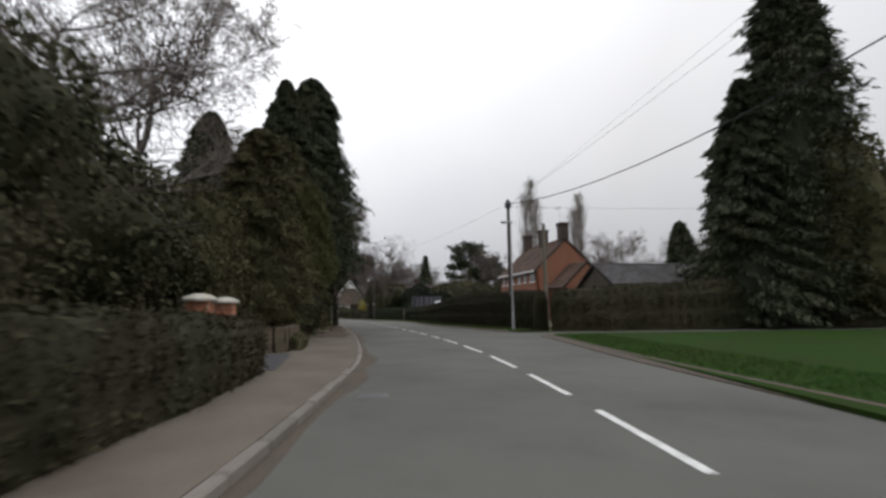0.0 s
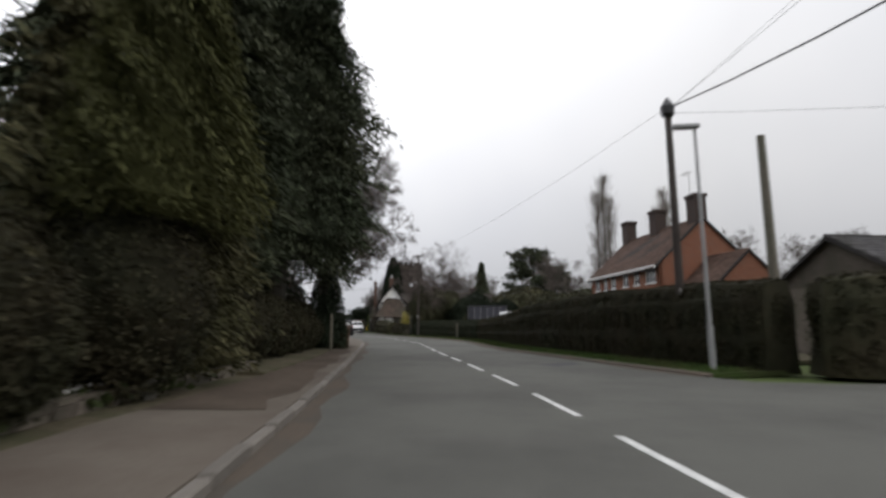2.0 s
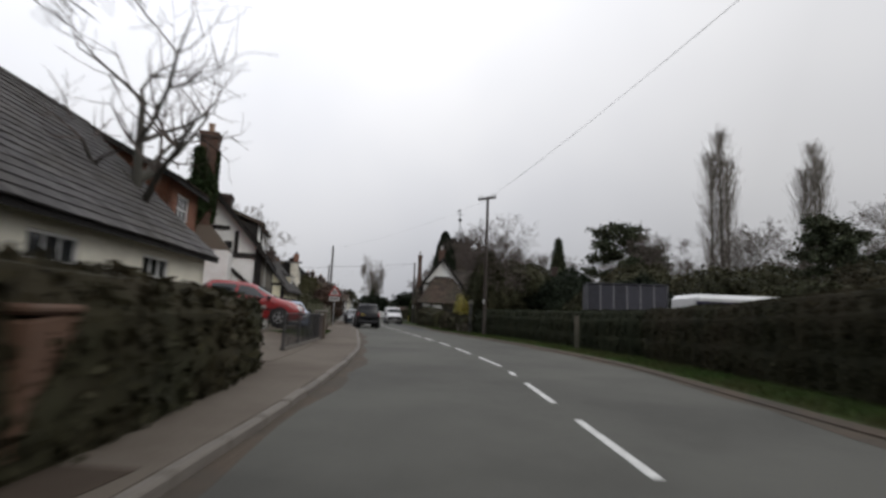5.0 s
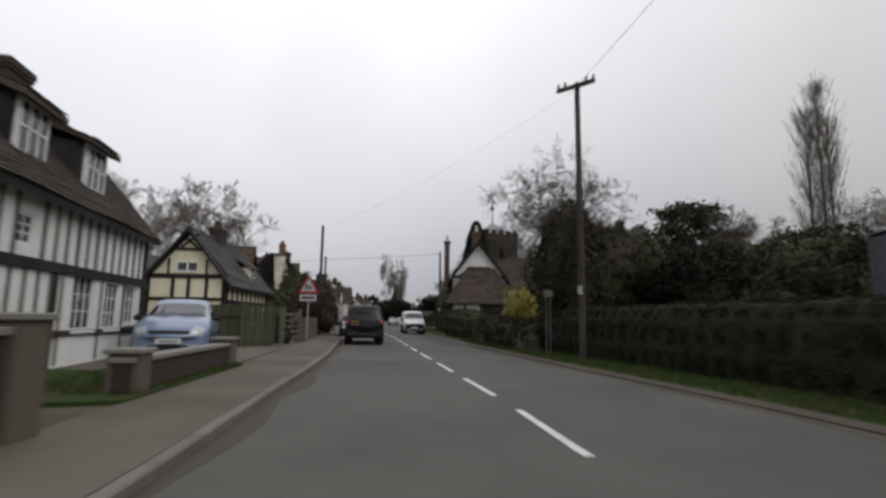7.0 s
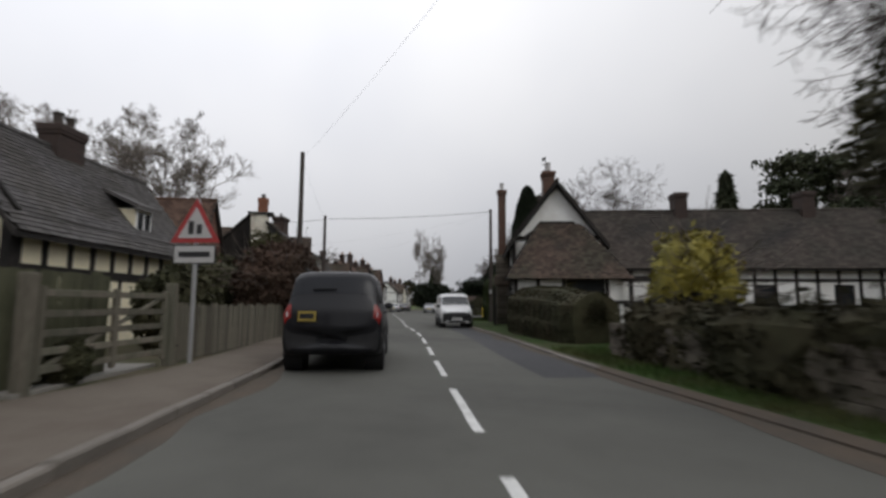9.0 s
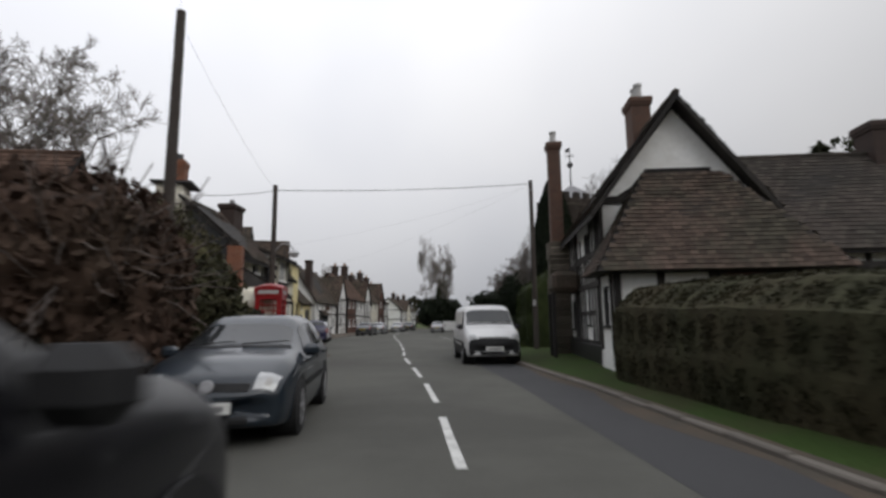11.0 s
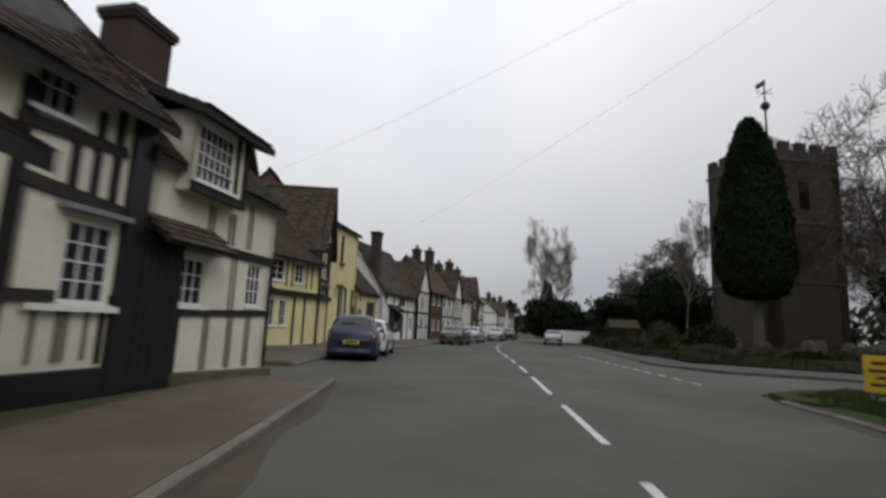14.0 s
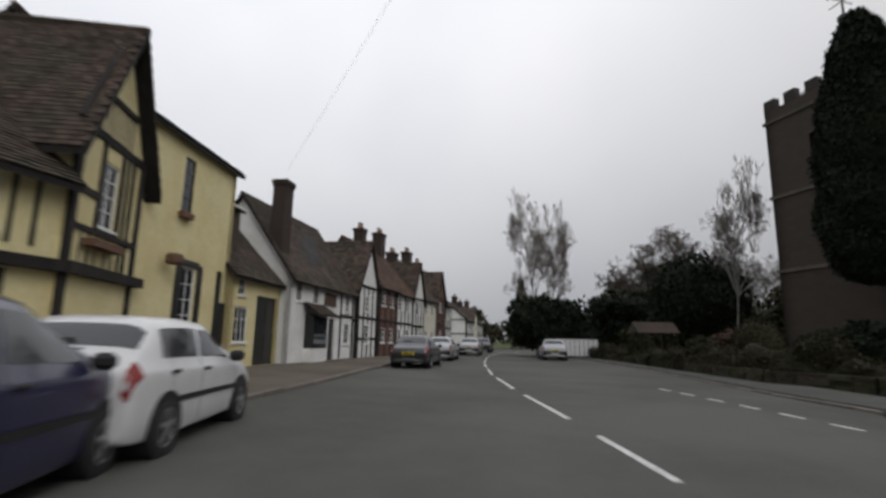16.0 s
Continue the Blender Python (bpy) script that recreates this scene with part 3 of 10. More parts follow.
    def door(self, a, b, s, z, w, h, material=None):
        f, _ = self.frame_of(a, b)
        bm = bmesh.new()
        box(bm, s, s + w, -0.16, -0.1, z, z + h, turn=f)
        for k in range(2):
            for j in range(2):
                box(bm, s + 0.1 + k * (w / 2 - 0.02), s + w / 2 - 0.06 + k * (w / 2 - 0.02), -0.1, -0.085, z + 0.2 + j * h * 0.48, z + h * 0.44 + j * h * 0.48, turn=f)
        d = part("door", bm, material or M["blackpaint"], self.ob)
        part("door_handle", box(bmesh.new(), s + w - 0.14, s + w - 0.1, -0.1, -0.05, z + h * 0.48, z + h * 0.53, turn=f), M["steel"], d)
        return d

    def solid(self, name, material, *dims, label="", bevel=0.0):
        return part(name, boxed(*dims, bevel=bevel), material, self.ob, label)


def line(points):
    return np.array(points, float)


def resample(p, step):
    d = np.r_[0, np.cumsum(np.hypot(*np.diff(p, axis=0).T))]
    n = max(2, int(round(d[-1] / step)) + 1)
    s = np.linspace(0, d[-1], n)
    return np.stack([np.interp(s, d, p[:, 0]), np.interp(s, d, p[:, 1])], 1)


def smooth(p, rounds=2):
    for _ in range(rounds):
        q = p.copy()
        q[1:-1] = (p[:-2] + 2 * p[1:-1] + p[2:]) / 4
        p = q
    return p


def offset(p, w):
    """The line moved to its left by w (a number or one for each point)."""
    t = np.gradient(p, axis=0)
    t /= np.linalg.norm(t, axis=1)[:, None]
    return p + np.stack([-t[:, 1], t[:, 0]], 1) * np.reshape(w, (-1, 1))


def strip(name, a, b, z, material, z2=None, parent=None, label="", category="", kind="structure", skirt=0.12):
    """A flat sheet between two lines with the same number of points, with a skirt at its edges."""
    n = len(a)
    zb = z if z2 is None else z2
    verts = [(*p, z) for p in a] + [(*p, zb) for p in b] + [(*p, z - skirt) for p in a] + [(*p, zb - skirt) for p in b]
    faces = []
    for k in range(n - 1):
        faces.append((k, k + 1, n + k + 1, n + k))
        faces.append((2 * n + k, 2 * n + k + 1, k + 1, k))
        faces.append((n + k, n + k + 1, 3 * n + k + 1, 3 * n + k))
    faces += [(0, n, 3 * n, 2 * n), (n - 1, 3 * n - 1, 4 * n - 1, 2 * n - 1)]
    me = mesh_of(name, verts, faces, material)
    bm = bmesh.new()
    bm.from_mesh(me)
    bmesh.ops.recalc_face_normals(bm, faces=bm.faces)
    bm.to_mesh(me)
    bm.free()
    ob = part(name, me, parent=parent, label=label)
    return tagged(ob, label, category, kind=kind)


LEFT_KERB = smooth(resample(line([(0.2, -25), (-0.05, -12), (-0.15, -4), (-0.24, 1.2), (-0.6, 8.4), (-1.25, 12.5), (-2.05, 16.5), (-2.8, 20.2), (-3.5, 23.3), (-4.15, 26.2), (-4.9, 29.5), (-5.5, 32), (-7.5, 40.5), (-8.75, 45.1), (-10.2, 49.7), (-11.6, 53.4), (-12.8, 56.4), (-14.25, 60),
                                  (-15.7, 63.3), (-17.2, 66.6), (-19.2, 71), (-21.8, 76.8), (-24.5, 82.4), (-26.1, 85.5), (-28.0, 89.1), (-29.3, 91.2), (-31.65, 94.85), (-33.4, 97.5)]), 0.92))
LEFT_KERB_FAR = smooth(resample(line([(-36.75, 99.75), (-37.7, 101.4), (-38.9, 103.6), (-40.1, 106.8), (-41.2, 109.8), (-42.1, 112.6), (-43.4, 116), (-45.0, 120), (-47.0, 126), (-49.4, 134), (-53.2, 146), (-56.2, 158), (-58.5, 172), (-57, 190), (-52, 210), (-46, 225)]), 0.92))
LEFT_KERB = offset(LEFT_KERB, -np.interp(LEFT_KERB[:, 1], [50, 58, 64, 92], [0.09, 0.02, 0.14, 0.12]))
RIGHT_NEAR = smooth(resample(line([(6.6, -25), (6.3, -4), (6.05, 3), (5.85, 6), (5.65, 10), (5.65, 14), (5.62, 17), (5.6, 20.4)]), 0.92))
RIGHT_MID = smooth(resample(line([(4.64, 25), (3.6, 27.9), (2.35, 31.3), (0.2, 37.3), (-1.1, 43), (-2.3, 49), (-3.4, 52.3), (-4.75, 55.8), (-5.95, 58.4), (-7.4, 61.1), (-9.4, 65), (-11.3, 69), (-12.5, 71.3), (-14.3, 75), (-17.2, 81.5), (-18.4, 84.3), (-19.7, 86.9), (-21.5, 90.9), (-22.8, 94.6), (-24.0, 98), (-25.6, 102.2)]), 0.92))
RIGHT_MID = offset(RIGHT_MID, np.interp(RIGHT_MID[:, 1], [50, 55, 72, 80], [0.0, 0.15, 0.15, 0.0]))
RIGHT_FAR = smooth(resample(line([(-30.2, 114.8), (-31.6, 117.8), (-34.1, 124.8), (-37.0, 132), (-40.4, 140), (-45, 151), (-47.5, 163), (-46, 182), (-40, 205)]), 0.92))
CENTRE = smooth(resample(line([(3.6, -25), (3.42, -4), (3.36, 1), (3.15, 4.3), (2.86, 7.9), (2.45, 11.5), (1.95, 14.8), (1.25, 18.6), (0.35, 23), (-0.9, 28.2), (-1.72, 31.4), (-2.5, 34.4), (-4.0, 41), (-5.6, 47.6), (-6.95, 51.1), (-8.35, 54.7), (-9.3, 57), (-11, 60.7),
                                   (-12.7, 64.4), (-14.35, 68), (-15.9, 71.4), (-18.4, 77.0), (-20.8, 82.3), (-22.2, 85.0), (-23.5, 87.5), (-25.6, 91.4), (-27.4, 95.4), (-29.4, 99.4), (-31.5, 103.7), (-33.6, 107.8), (-35.7, 111.9), (-37.6, 115.4), (-40.3, 120.9), (-43.5, 128.5), (-47, 138), (-50.5, 150), (-52, 165), (-50, 190)]), 0.5), 6)


def ground_sheet():
    """One sheet to the horizon."""
    bm = bmesh.new()
    bmesh.ops.create_grid(bm, x_segments=60, y_segments=60, size=1500)
    for v in bm.verts:
        v.co.x, v.co.y, v.co.z = v.co.x, v.co.y + 60, -0.06
    return tagged(part("ground", bm, M["field"]), "rough winter grass and earth ground reaching the horizon", "ground", kind="structure")


ground_sheet()


def outline(name, points, z, material, label, category, depth=0.12, kind="structure", parent=None):
    """A flat piece of ground with the given outline."""
    bm = bmesh.new()
    vs = [bm.verts.new((x, y, z)) for x, y in points]
    f = bm.faces.new(vs)
    if f.normal.z < 0 or sum(a[0] * b[1] - b[0] * a[1] for a, b in zip(points, points[1:] + points[:1])) < 0:
        f.normal_flip()
    low = [bm.verts.new((x, y, z - depth)) for x, y in points]
    for k in range(len(vs)):
        j = (k + 1) % len(vs)
        bm.faces.new((vs[k], low[k], low[j], vs[j]))
    bmesh.ops.recalc_face_normals(bm, faces=bm.faces)
    bmesh.ops.triangulate(bm, faces=[g for g in bm.faces if len(g.verts) > 4])
    ob = part(name, bm, material, parent)
    return tagged(ob, label, category, kind=kind)


road_outline = [tuple(p) for p in LEFT_KERB] + [(-33.9, 97.6), (-35.6, 97.1), (-37.2, 96.2), (-41, 93.5), (-42.6, 96.6), (-38.2, 98.4)] + [tuple(p) for p in LEFT_KERB_FAR] + [tuple(p) for p in RIGHT_FAR[::-1]] + \
    [(-28.6, 113.9), (-25, 114.2), (0, 121), (25, 126), (26, 119), (0, 112.5), (-22.6, 108.6), (-25.2, 105.6), (-25.9, 103.6)] + [tuple(p) for p in RIGHT_MID[::-1]] + \
    [(5.2, 24.1), (6.6, 23.9), (12, 24.2), (45, 25.5), (45, 22.6), (12, 21.6), (7.2, 21.7), (6.0, 21.3)] + [tuple(p) for p in RIGHT_NEAR[::-1]]
road = outline("road", road_outline, 0.0, M["asphalt"], "worn grey asphalt village road with patches and joints", "road", 0.05)


def marking(name, a, b, w, z=0.004, material=None):
    a, b = Vector((*a, 0)), Vector((*b, 0))
    d = (b - a).normalized()
    n = Vector((-d.y, d.x, 0)) * w / 2
    k = max(2, int((b - a).length / 0.25))
    pts = [a + (b - a) * i / k for i in range(k + 1)]
    l = [p + n * random.uniform(0.9, 1.05) for p in pts]
    r = [p - n * random.uniform(0.9, 1.05) for p in pts]
    verts = [(p.x, p.y, z) for p in l + r]
    faces = [(k + 1 + i, k + 2 + i, i + 1, i) for i in range(k)]
    return part(name, mesh_of(name, verts, faces, material or M["paint"]), parent=road)


def along_centre(y):
    return (float(np.interp(y, CENTRE[:, 1], CENTRE[:, 0])), y)


gap_mid = [-3.1, 0.45, 3.98, 7.45, 11.3, 15.28, 19.05, 22.3, 25.5, 28.85, 31.9, 35.3, 38.7, 42, 45.2, 48.7 - 1.4, 50.5, 54, 57.3, 60.6, 63.9, 67.4, 70.8, 74.1, 77.4, 80.8, 84.2, 87.8, 91.4, 95.0, 99, 103.6, 107.2, 110.5, 115, 119.8]
gap_mid[15] = 48.0 - 1.0
gap_mid += [124.5 + 4.7 * k for k in range(9)]
for g0, g1 in zip(gap_mid, gap_mid[1:]):
    h = 0.58 if g0 < 83 else 0.66
    marking("centre_line_dash", along_centre(g0 + h), along_centre(g1 - h), 0.105)

# give-way and bay marks by the church
for s in range(-6, 7):
    a = Vector((-30.6 - 0.57 * s, 111.4 + 1.05 * s))
    marking("bay_dash", a, a + Vector((-0.3, 0.55)), 0.1)


def road_patch(points, name="asphalt_patch", z=0.0025, material=None):
    bm = bmesh.new()
    f = bm.faces.new([bm.verts.new((x, y, z)) for x, y in points])
    f.normal_update()
    if f.normal.z < 0:
        f.normal_flip()
    part(name, bm, material or M["patch"], road)


inner = offset(RIGHT_MID, 1.25)
k0, k1 = 55, 80
road_patch([tuple(p) for p in offset(RIGHT_MID, 0.12)[k0:k1]] + [tuple(p) for p in inner[k0:k1][::-1]])
road_patch([(1.6, 27.6), (2.5, 28.6), (2.2, 29.3), (1.1, 28.3)])
road_patch([(0.1, 4.4), (0.55, 4.5), (0.5, 4.85), (0.08, 4.8)], "drain_cover", 0.003, M["darksteel"])

# leaf litter and mud that lies along the gutter
n_lit = len(LEFT_KERB)
lit = offset(LEFT_KERB, -(0.1 + 0.34 * np.abs(np.sin(np.arange(n_lit) * 0.7) * np.cos(np.arange(n_lit) * 0.23 + 1))))
strip("gutter_litter", LEFT_KERB, lit, 0.004, M["gutter"], 0.002, parent=road, skirt=0.002, kind="stuff")

pave_w = np.interp(LEFT_KERB[:, 1], [-25, 4, 9, 12, 18, 24, 30, 36, 46, 56, 62, 66, 70, 80, 84, 87, 89, 98], [1.45, 1.45, 1.9, 2.0, 1.9, 1.4, 1.1, 1.2, 1.5, 1.5, 2.2, 2.3, 1.45, 1.8, 1.5, 2.0, 2.2, 2.1])
LEFT_BACK = offset(LEFT_KERB, pave_w)
pavement = strip("pavement", offset(LEFT_KERB, 0.13), LEFT_BACK, 0.1, M["paving"], 0.13, label="brownish asphalt footway with a worn kerb", category="pavement")
# litter sheet whose dark colour also paints the conifers' shade on the footway
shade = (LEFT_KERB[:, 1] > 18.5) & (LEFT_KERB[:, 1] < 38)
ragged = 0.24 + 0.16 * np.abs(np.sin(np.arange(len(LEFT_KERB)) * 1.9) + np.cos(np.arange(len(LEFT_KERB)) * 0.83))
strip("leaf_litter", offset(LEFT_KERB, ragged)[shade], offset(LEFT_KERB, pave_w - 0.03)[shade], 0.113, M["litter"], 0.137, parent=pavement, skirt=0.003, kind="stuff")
far_back = offset(LEFT_KERB_FAR, np.interp(LEFT_KERB_FAR[:, 1], [100, 106, 119, 130, 150], [5.2, 4.6, 4.0, 3.4, 2.6]))
strip("pavement", offset(LEFT_KERB_FAR, 0.13), far_back, 0.1, M["paving"], 0.16, label="grey footway before the row of cottages", category="pavement")
strip("pavement", offset(RIGHT_FAR, -0.13), offset(RIGHT_FAR, -2.0), 0.1, M["footway"], 0.12, label="footway along the churchyard wall", category="pavement")

outline("pavement", [(-30.35, 114.75), (-29.3, 112.9), (-26.8, 110.9), (-20, 111.8), (-10, 113.8), (-10, 117), (-22, 115.6), (-27, 115.7), (-28.5, 115.6)], 0.098, M["footway"], "grey footway round the corner of the church lane", "pavement")
# gardens and lawns
outline("lawn", [(6.2, -25), (6.0, 3), (5.95, 10), (5.95, 14), (5.95, 19.5), (6.4, 20.9), (9, 21.2), (45, 22.3), (60, -25)], 0.07, M["lawn"], "bright mown grass green beside the road", "lawn")
edge = offset(RIGHT_MID, -0.16)
verge_back = offset(RIGHT_MID, -2.6)
verge = strip("verge", edge[:-1], verge_back[:-1], 0.07, M["verge"], 0.12, label="narrow grass verge below the hedge", category="verge")
strip("verge_soil", offset(RIGHT_MID, 0.0), edge, 0.03, M["gutter"], 0.075, label="muddy road edge with leaf litter", category="verge")
strip("gutter_litter", offset(RIGHT_MID, 0.12 + 0.3 * np.abs(np.sin(np.arange(len(RIGHT_MID)) * 0.6) * np.cos(np.arange(len(RIGHT_MID)) * 0.19))), RIGHT_MID, 0.004, M["gutter"], 0.006, parent=road, skirt=0.002, kind="stuff")
strip("verge_soil", RIGHT_NEAR, offset(RIGHT_NEAR, -0.42), 0.02, M["gutter"], 0.085, label="muddy edge of the green", category="verge")
strip("garden_ground", verge_back[3:], offset(RIGHT_MID, -22)[3:], 0.1, M["earth"], 0.1, label="garden soil behind the hedges", category="ground")
strip("garden_ground", LEFT_BACK, offset(LEFT_KERB, pave_w + 14), 0.1, M["earth"], 0.15, label="garden soil behind the footway", category="ground")
outline("lawn", [(-25.4, 102.2), (-25.7, 103.5), (-25.0, 105.2), (-22.3, 108.2), (0, 112), (0, 101), (-20, 99)], 0.085, M["verge"], "grass corner beside the church lane", "lawn")
outline("churchyard_ground", [(-30.8, 121), (-24, 119.2), (0, 123.5), (40, 130), (40, 230), (-40, 230), (-42, 200), (-44.5, 163), (-42.6, 150), (-34, 129.5)], 0.25, M["verge"], "rough churchyard grass", "ground", 0.4)
strip("forecourt", line([(-9.85, 44.2), (-10.5, 46.3), (-11.2, 48.4), (-12.2, 51.4)]), line([(-17.0, 42.5), (-17.5, 45), (-18, 48), (-18.5, 52.5)]), 0.14, M["paving"], 0.85, label="worn brown grey drive that rises from the footway", category="drive", skirt=0.9)
outline("forecourt", [(-15.9, 59.9), (-18.3, 65.4), (-23, 66.0), (-20.5, 59.5), (-18.6, 57.2), (-16.6, 57.4)], 0.15, M["paving"], "gravelly drive beside the cottage", "drive", 0.2)
outline("forecourt", [(-19.5, 67.1), (-20.7, 70.0), (-24, 68.8), (-23, 65.8)], 0.15, M["slab"], "pale concrete gateway", "drive", 0.2)
outline("lawn", [(-13.7, 54.8), (-15.6, 59.6), (-16.5, 57.4), (-18.4, 57.1), (-16.2, 53.2)], 0.16, M["verge"], "small mossy front lawn", "lawn", 0.2)
outline("drive", [(-1.9, 6.9), (-2.7, 10.6), (-14, 12), (-14, 8)], 0.135, M["patch"], "dark asphalt drive between brick gate pillars", "drive", 0.2)
strip("verge", LEFT_BACK[53:66], offset(LEFT_KERB, pave_w + 1.1)[53:66], 0.16, M["earth"], 0.2, label="bare shaded earth strip behind the footway", category="verge")


# ---- kerb stones, one by one ----
def kerb_run(name, lines, w, h, label, skip=()):
    me_bm = boxed(-0.452, 0.452, -w / 2, w / 2, -0.12, h, 0.018)
    stone = bpy.data.meshes.new("kerb_stone")
    me_bm.to_mesh(stone)
    me_bm.free()
    stone.materials.append(M["kerb"])
    run = thing(name, pose(0, 0, 0), label, "kerb", kind="structure")
    for p in lines:
        for k, (a, b) in enumerate(zip(p, p[1:])):
            if any(s0 < a[1] < s1 for s0, s1 in skip):
                continue
            ob = part("kerb_stone", stone, parent=run)
            m = (a + b) / 2
            ob.matrix_basis = pose(m[0], m[1], random.uniform(-0.012, 0.01), random.uniform(-1.2, 1.2), random.uniform(-0.6, 0.6), math.degrees(math.atan2(b[1] - a[1], b[0] - a[0])))


kerb_run("kerb", [offset(LEFT_KERB, 0.065), offset(LEFT_KERB_FAR, 0.065)[:45]], 0.13, 0.105, "worn concrete kerb stones, muddy at the foot")
kerb_run("kerb", [offset(RIGHT_MID, -0.05)[56:], offset(RIGHT_FAR, -0.065)[:35]], 0.13, 0.06, "low pale kerb stones along the verge")


# ---- houses ----
def ordinary_posts(length, gap, first=0.08):
    n = max(2, int(round((length - 2 * first) / gap)))
    return [first + (length - 2 * first) * k / n for k in range(n + 1)]


def cottage_white():
    """The long black-and-white cottage with two dormers and an ivied chimney."""
    h = House("timbered_cottage", (-16.3, 53.8), (-0.464, 0.886), "black and white timbered cottage with dormers and ivied brick chimney")
    L, D, ze, zr = 8.3, 4.6, 3.6, 6.35
    wins = [(1.0, 1.0, 0.8, 1.05), (4.4, 0.85, 0.95, 1.15), (5.9, 0.85, 0.8, 1.1), (2.3, 2.35, 0.5, 0.55), (7.0, 0.95, 0.8, 1.0)]
    h.wall((0, 0), (L, 0), 0.05, ze, M["white"], wins)
    h.wall((L, 0), (L, D), 0.05, ze, M["white"], gable=zr - ze - 0.1)
    h.wall((L, D), (0, D), 0.05, ze, M["white"])
    gw = [(3.55, 3.55, 0.36, 0.36)]
    h.wall((0, D), (0, 0), 0.05, ze, M["white"], gable=zr - ze - 0.1)
    for w in wins:
        h.window((0, 0), (L, 0), *w, nx=3 if w[2] > 0.7 else 2, nz=3, sill=w[1] < 2)
    close = ordinary_posts(L, 0.42)
    upper = [(p, 2.1, p + random.uniform(-0.02, 0.02), ze, 0.075) for p in close if not any(w[1] > 2 and w[0] - 0.05 < p < w[0] + w[2] + 0.05 for w in wins)]
    lower = [(p, 0.2, p + random.uniform(-0.02, 0.02), 2.0, 0.07) for p in close if not any(w[1] < 2 and w[0] - 0.05 < p < w[0] + w[2] + 0.05 for w in wins)]
    h.beams((0, 0), (L, 0), upper + lower, M["greybeam"])
    h.beams((0, 0), (L, 0), [(0, 2.05, L, 2.05, 0.2), (0, ze - 0.08, L, ze - 0.08, 0.18), (0, 0.82, L, 0.8, 0.1), (0.09, 0.05, 0.09, ze, 0.2), (3.6, 0.05, 3.6, 2.0, 0.2), (L - 0.1, 0.05, L - 0.1, ze, 0.18)], M["beam"], 0.05)
    g = [(D - 0.1, 0.05, D - 0.1, ze, 0.24), (0, 2.0, D, 2.0, 0.22), (0, 3.3, D, 3.3, 0.2), (2.4, 3.35, 2.4, 5.4, 0.18), (2.9, 2.0, 2.9, 3.3, 0.18), (2.95, 3.15, 4.2, 2.1, 0.16), (3.6, 3.35, 3.6, 4.3, 0.16), (1.2, 4.4, 3.3, 4.4, 0.16), (1.2, 0.05, 1.2, 3.3, 0.16),
         (D, ze, D / 2, zr - 0.15, 0.2), (0, ze, D / 2, zr - 0.15, 0.2)]
    h.beams((0, D), (0, 0), g, M["beam"], 0.05)
    h.solid("gable_window", M["blackpaint"], -0.045, -0.02, 1.15, 1.45, 3.55, 3.85)
    r = h.roof(0, L, 0, D, ze, zr, M["tile"], 0.22, 0.3, 0.19, 0.13, 0.06, seed=3, thick=0.2)
    for x in (2.6, 5.2):
        dorm = bmesh.new()
        box(dorm, x, x + 1.15, 0.45, 2.2, ze + 0.35, ze + 1.5)
        d = part("dormer", dorm, M["white"], h.ob)
        bm = bmesh.new()
        ring = [(x - 0.15, 0.2, ze + 1.5), (x + 1.3, 0.2, ze + 1.5), (x + 1.3, 2.3, ze + 2.3), (x - 0.15, 2.3, ze + 2.3)]
        vs = [bm.verts.new(p) for p in ring] + [bm.verts.new((p[0], p[1], p[2] - 0.12)) for p in ring]
        for q in ((0, 1, 2, 3), (7, 6, 5, 4), (0, 4, 5, 1), (1, 5, 6, 2), (2, 6, 7, 3), (3, 7, 4, 0)):
            bm.faces.new([vs[i] for i in q])
        bmesh.ops.recalc_face_normals(bm, faces=bm.faces)
        part("dormer_roof", bm, M["tile"], d)
        tiles("roof_tiles", (x - 0.15, 2.3, ze + 2.3), (1, 0, 0), (0, -2.1, -0.8), 1.45, 2.25, M["tile"], d, 0.19, 0.13, seed=9)
        for side in (x - 0.006, x + 1.106):
            part("dormer_cheek", boxed(side, side + 0.05, 0.45, 2.2, ze + 0.35, ze + 1.5), M["beam"], d)
        part("dormer_window", boxed(x + 0.12, x + 1.03, 0.42, 0.46, ze + 0.5, ze + 1.4), M["pane"], d)
        fr = bmesh.new()
        for q in range(4):
            box(fr, x + 0.1 + q * 0.3, x + 0.14 + q * 0.3, 0.39, 0.44, ze + 0.45, ze + 1.45)
        for q in range(3):
            box(fr, x + 0.1, x + 1.05, 0.395, 0.435, ze + 0.45 + q * 0.48, ze + 0.49 + q * 0.48)
        part("dormer_frame", fr, M["joinery"], d)
    h.chimney(5.6, D / 2 + 0.1, zr - 0.5, zr + 0.55, 0.9, 0.6, M["darkbrick"], 0)
    st = h.chimney(-0.62, D / 2 - 0.05, 0.05, 8.1, 0.62, 0.66, M["pierbrick"], 1, 0.05)
    base = bmesh.new()
    box(base, -1.15, -0.01, 1.1, 3.6, 0.05, 3.35, 0.02)
    part("chimney_base", base, M["white"], st)
    sh = bmesh.new()
    ring0, ring1 = [(-1.15, 1.1), (-0.01, 1.1), (-0.01, 3.6), (-1.15, 3.6)], [(-0.97, 1.88), (-0.27, 1.88), (-0.27, 2.62), (-0.97, 2.62)]
    a = [sh.verts.new((*p, 3.35)) for p in ring0]
    b = [sh.verts.new((*p, 4.3)) for p in ring1]
    for k in range(4):
        sh.faces.new((a[k], a[(k + 1) % 4], b[(k + 1) % 4], b[k]))
    part("chimney_shoulder", sh, M["pierbrick"], st)
    rng = np.random.default_rng(5)
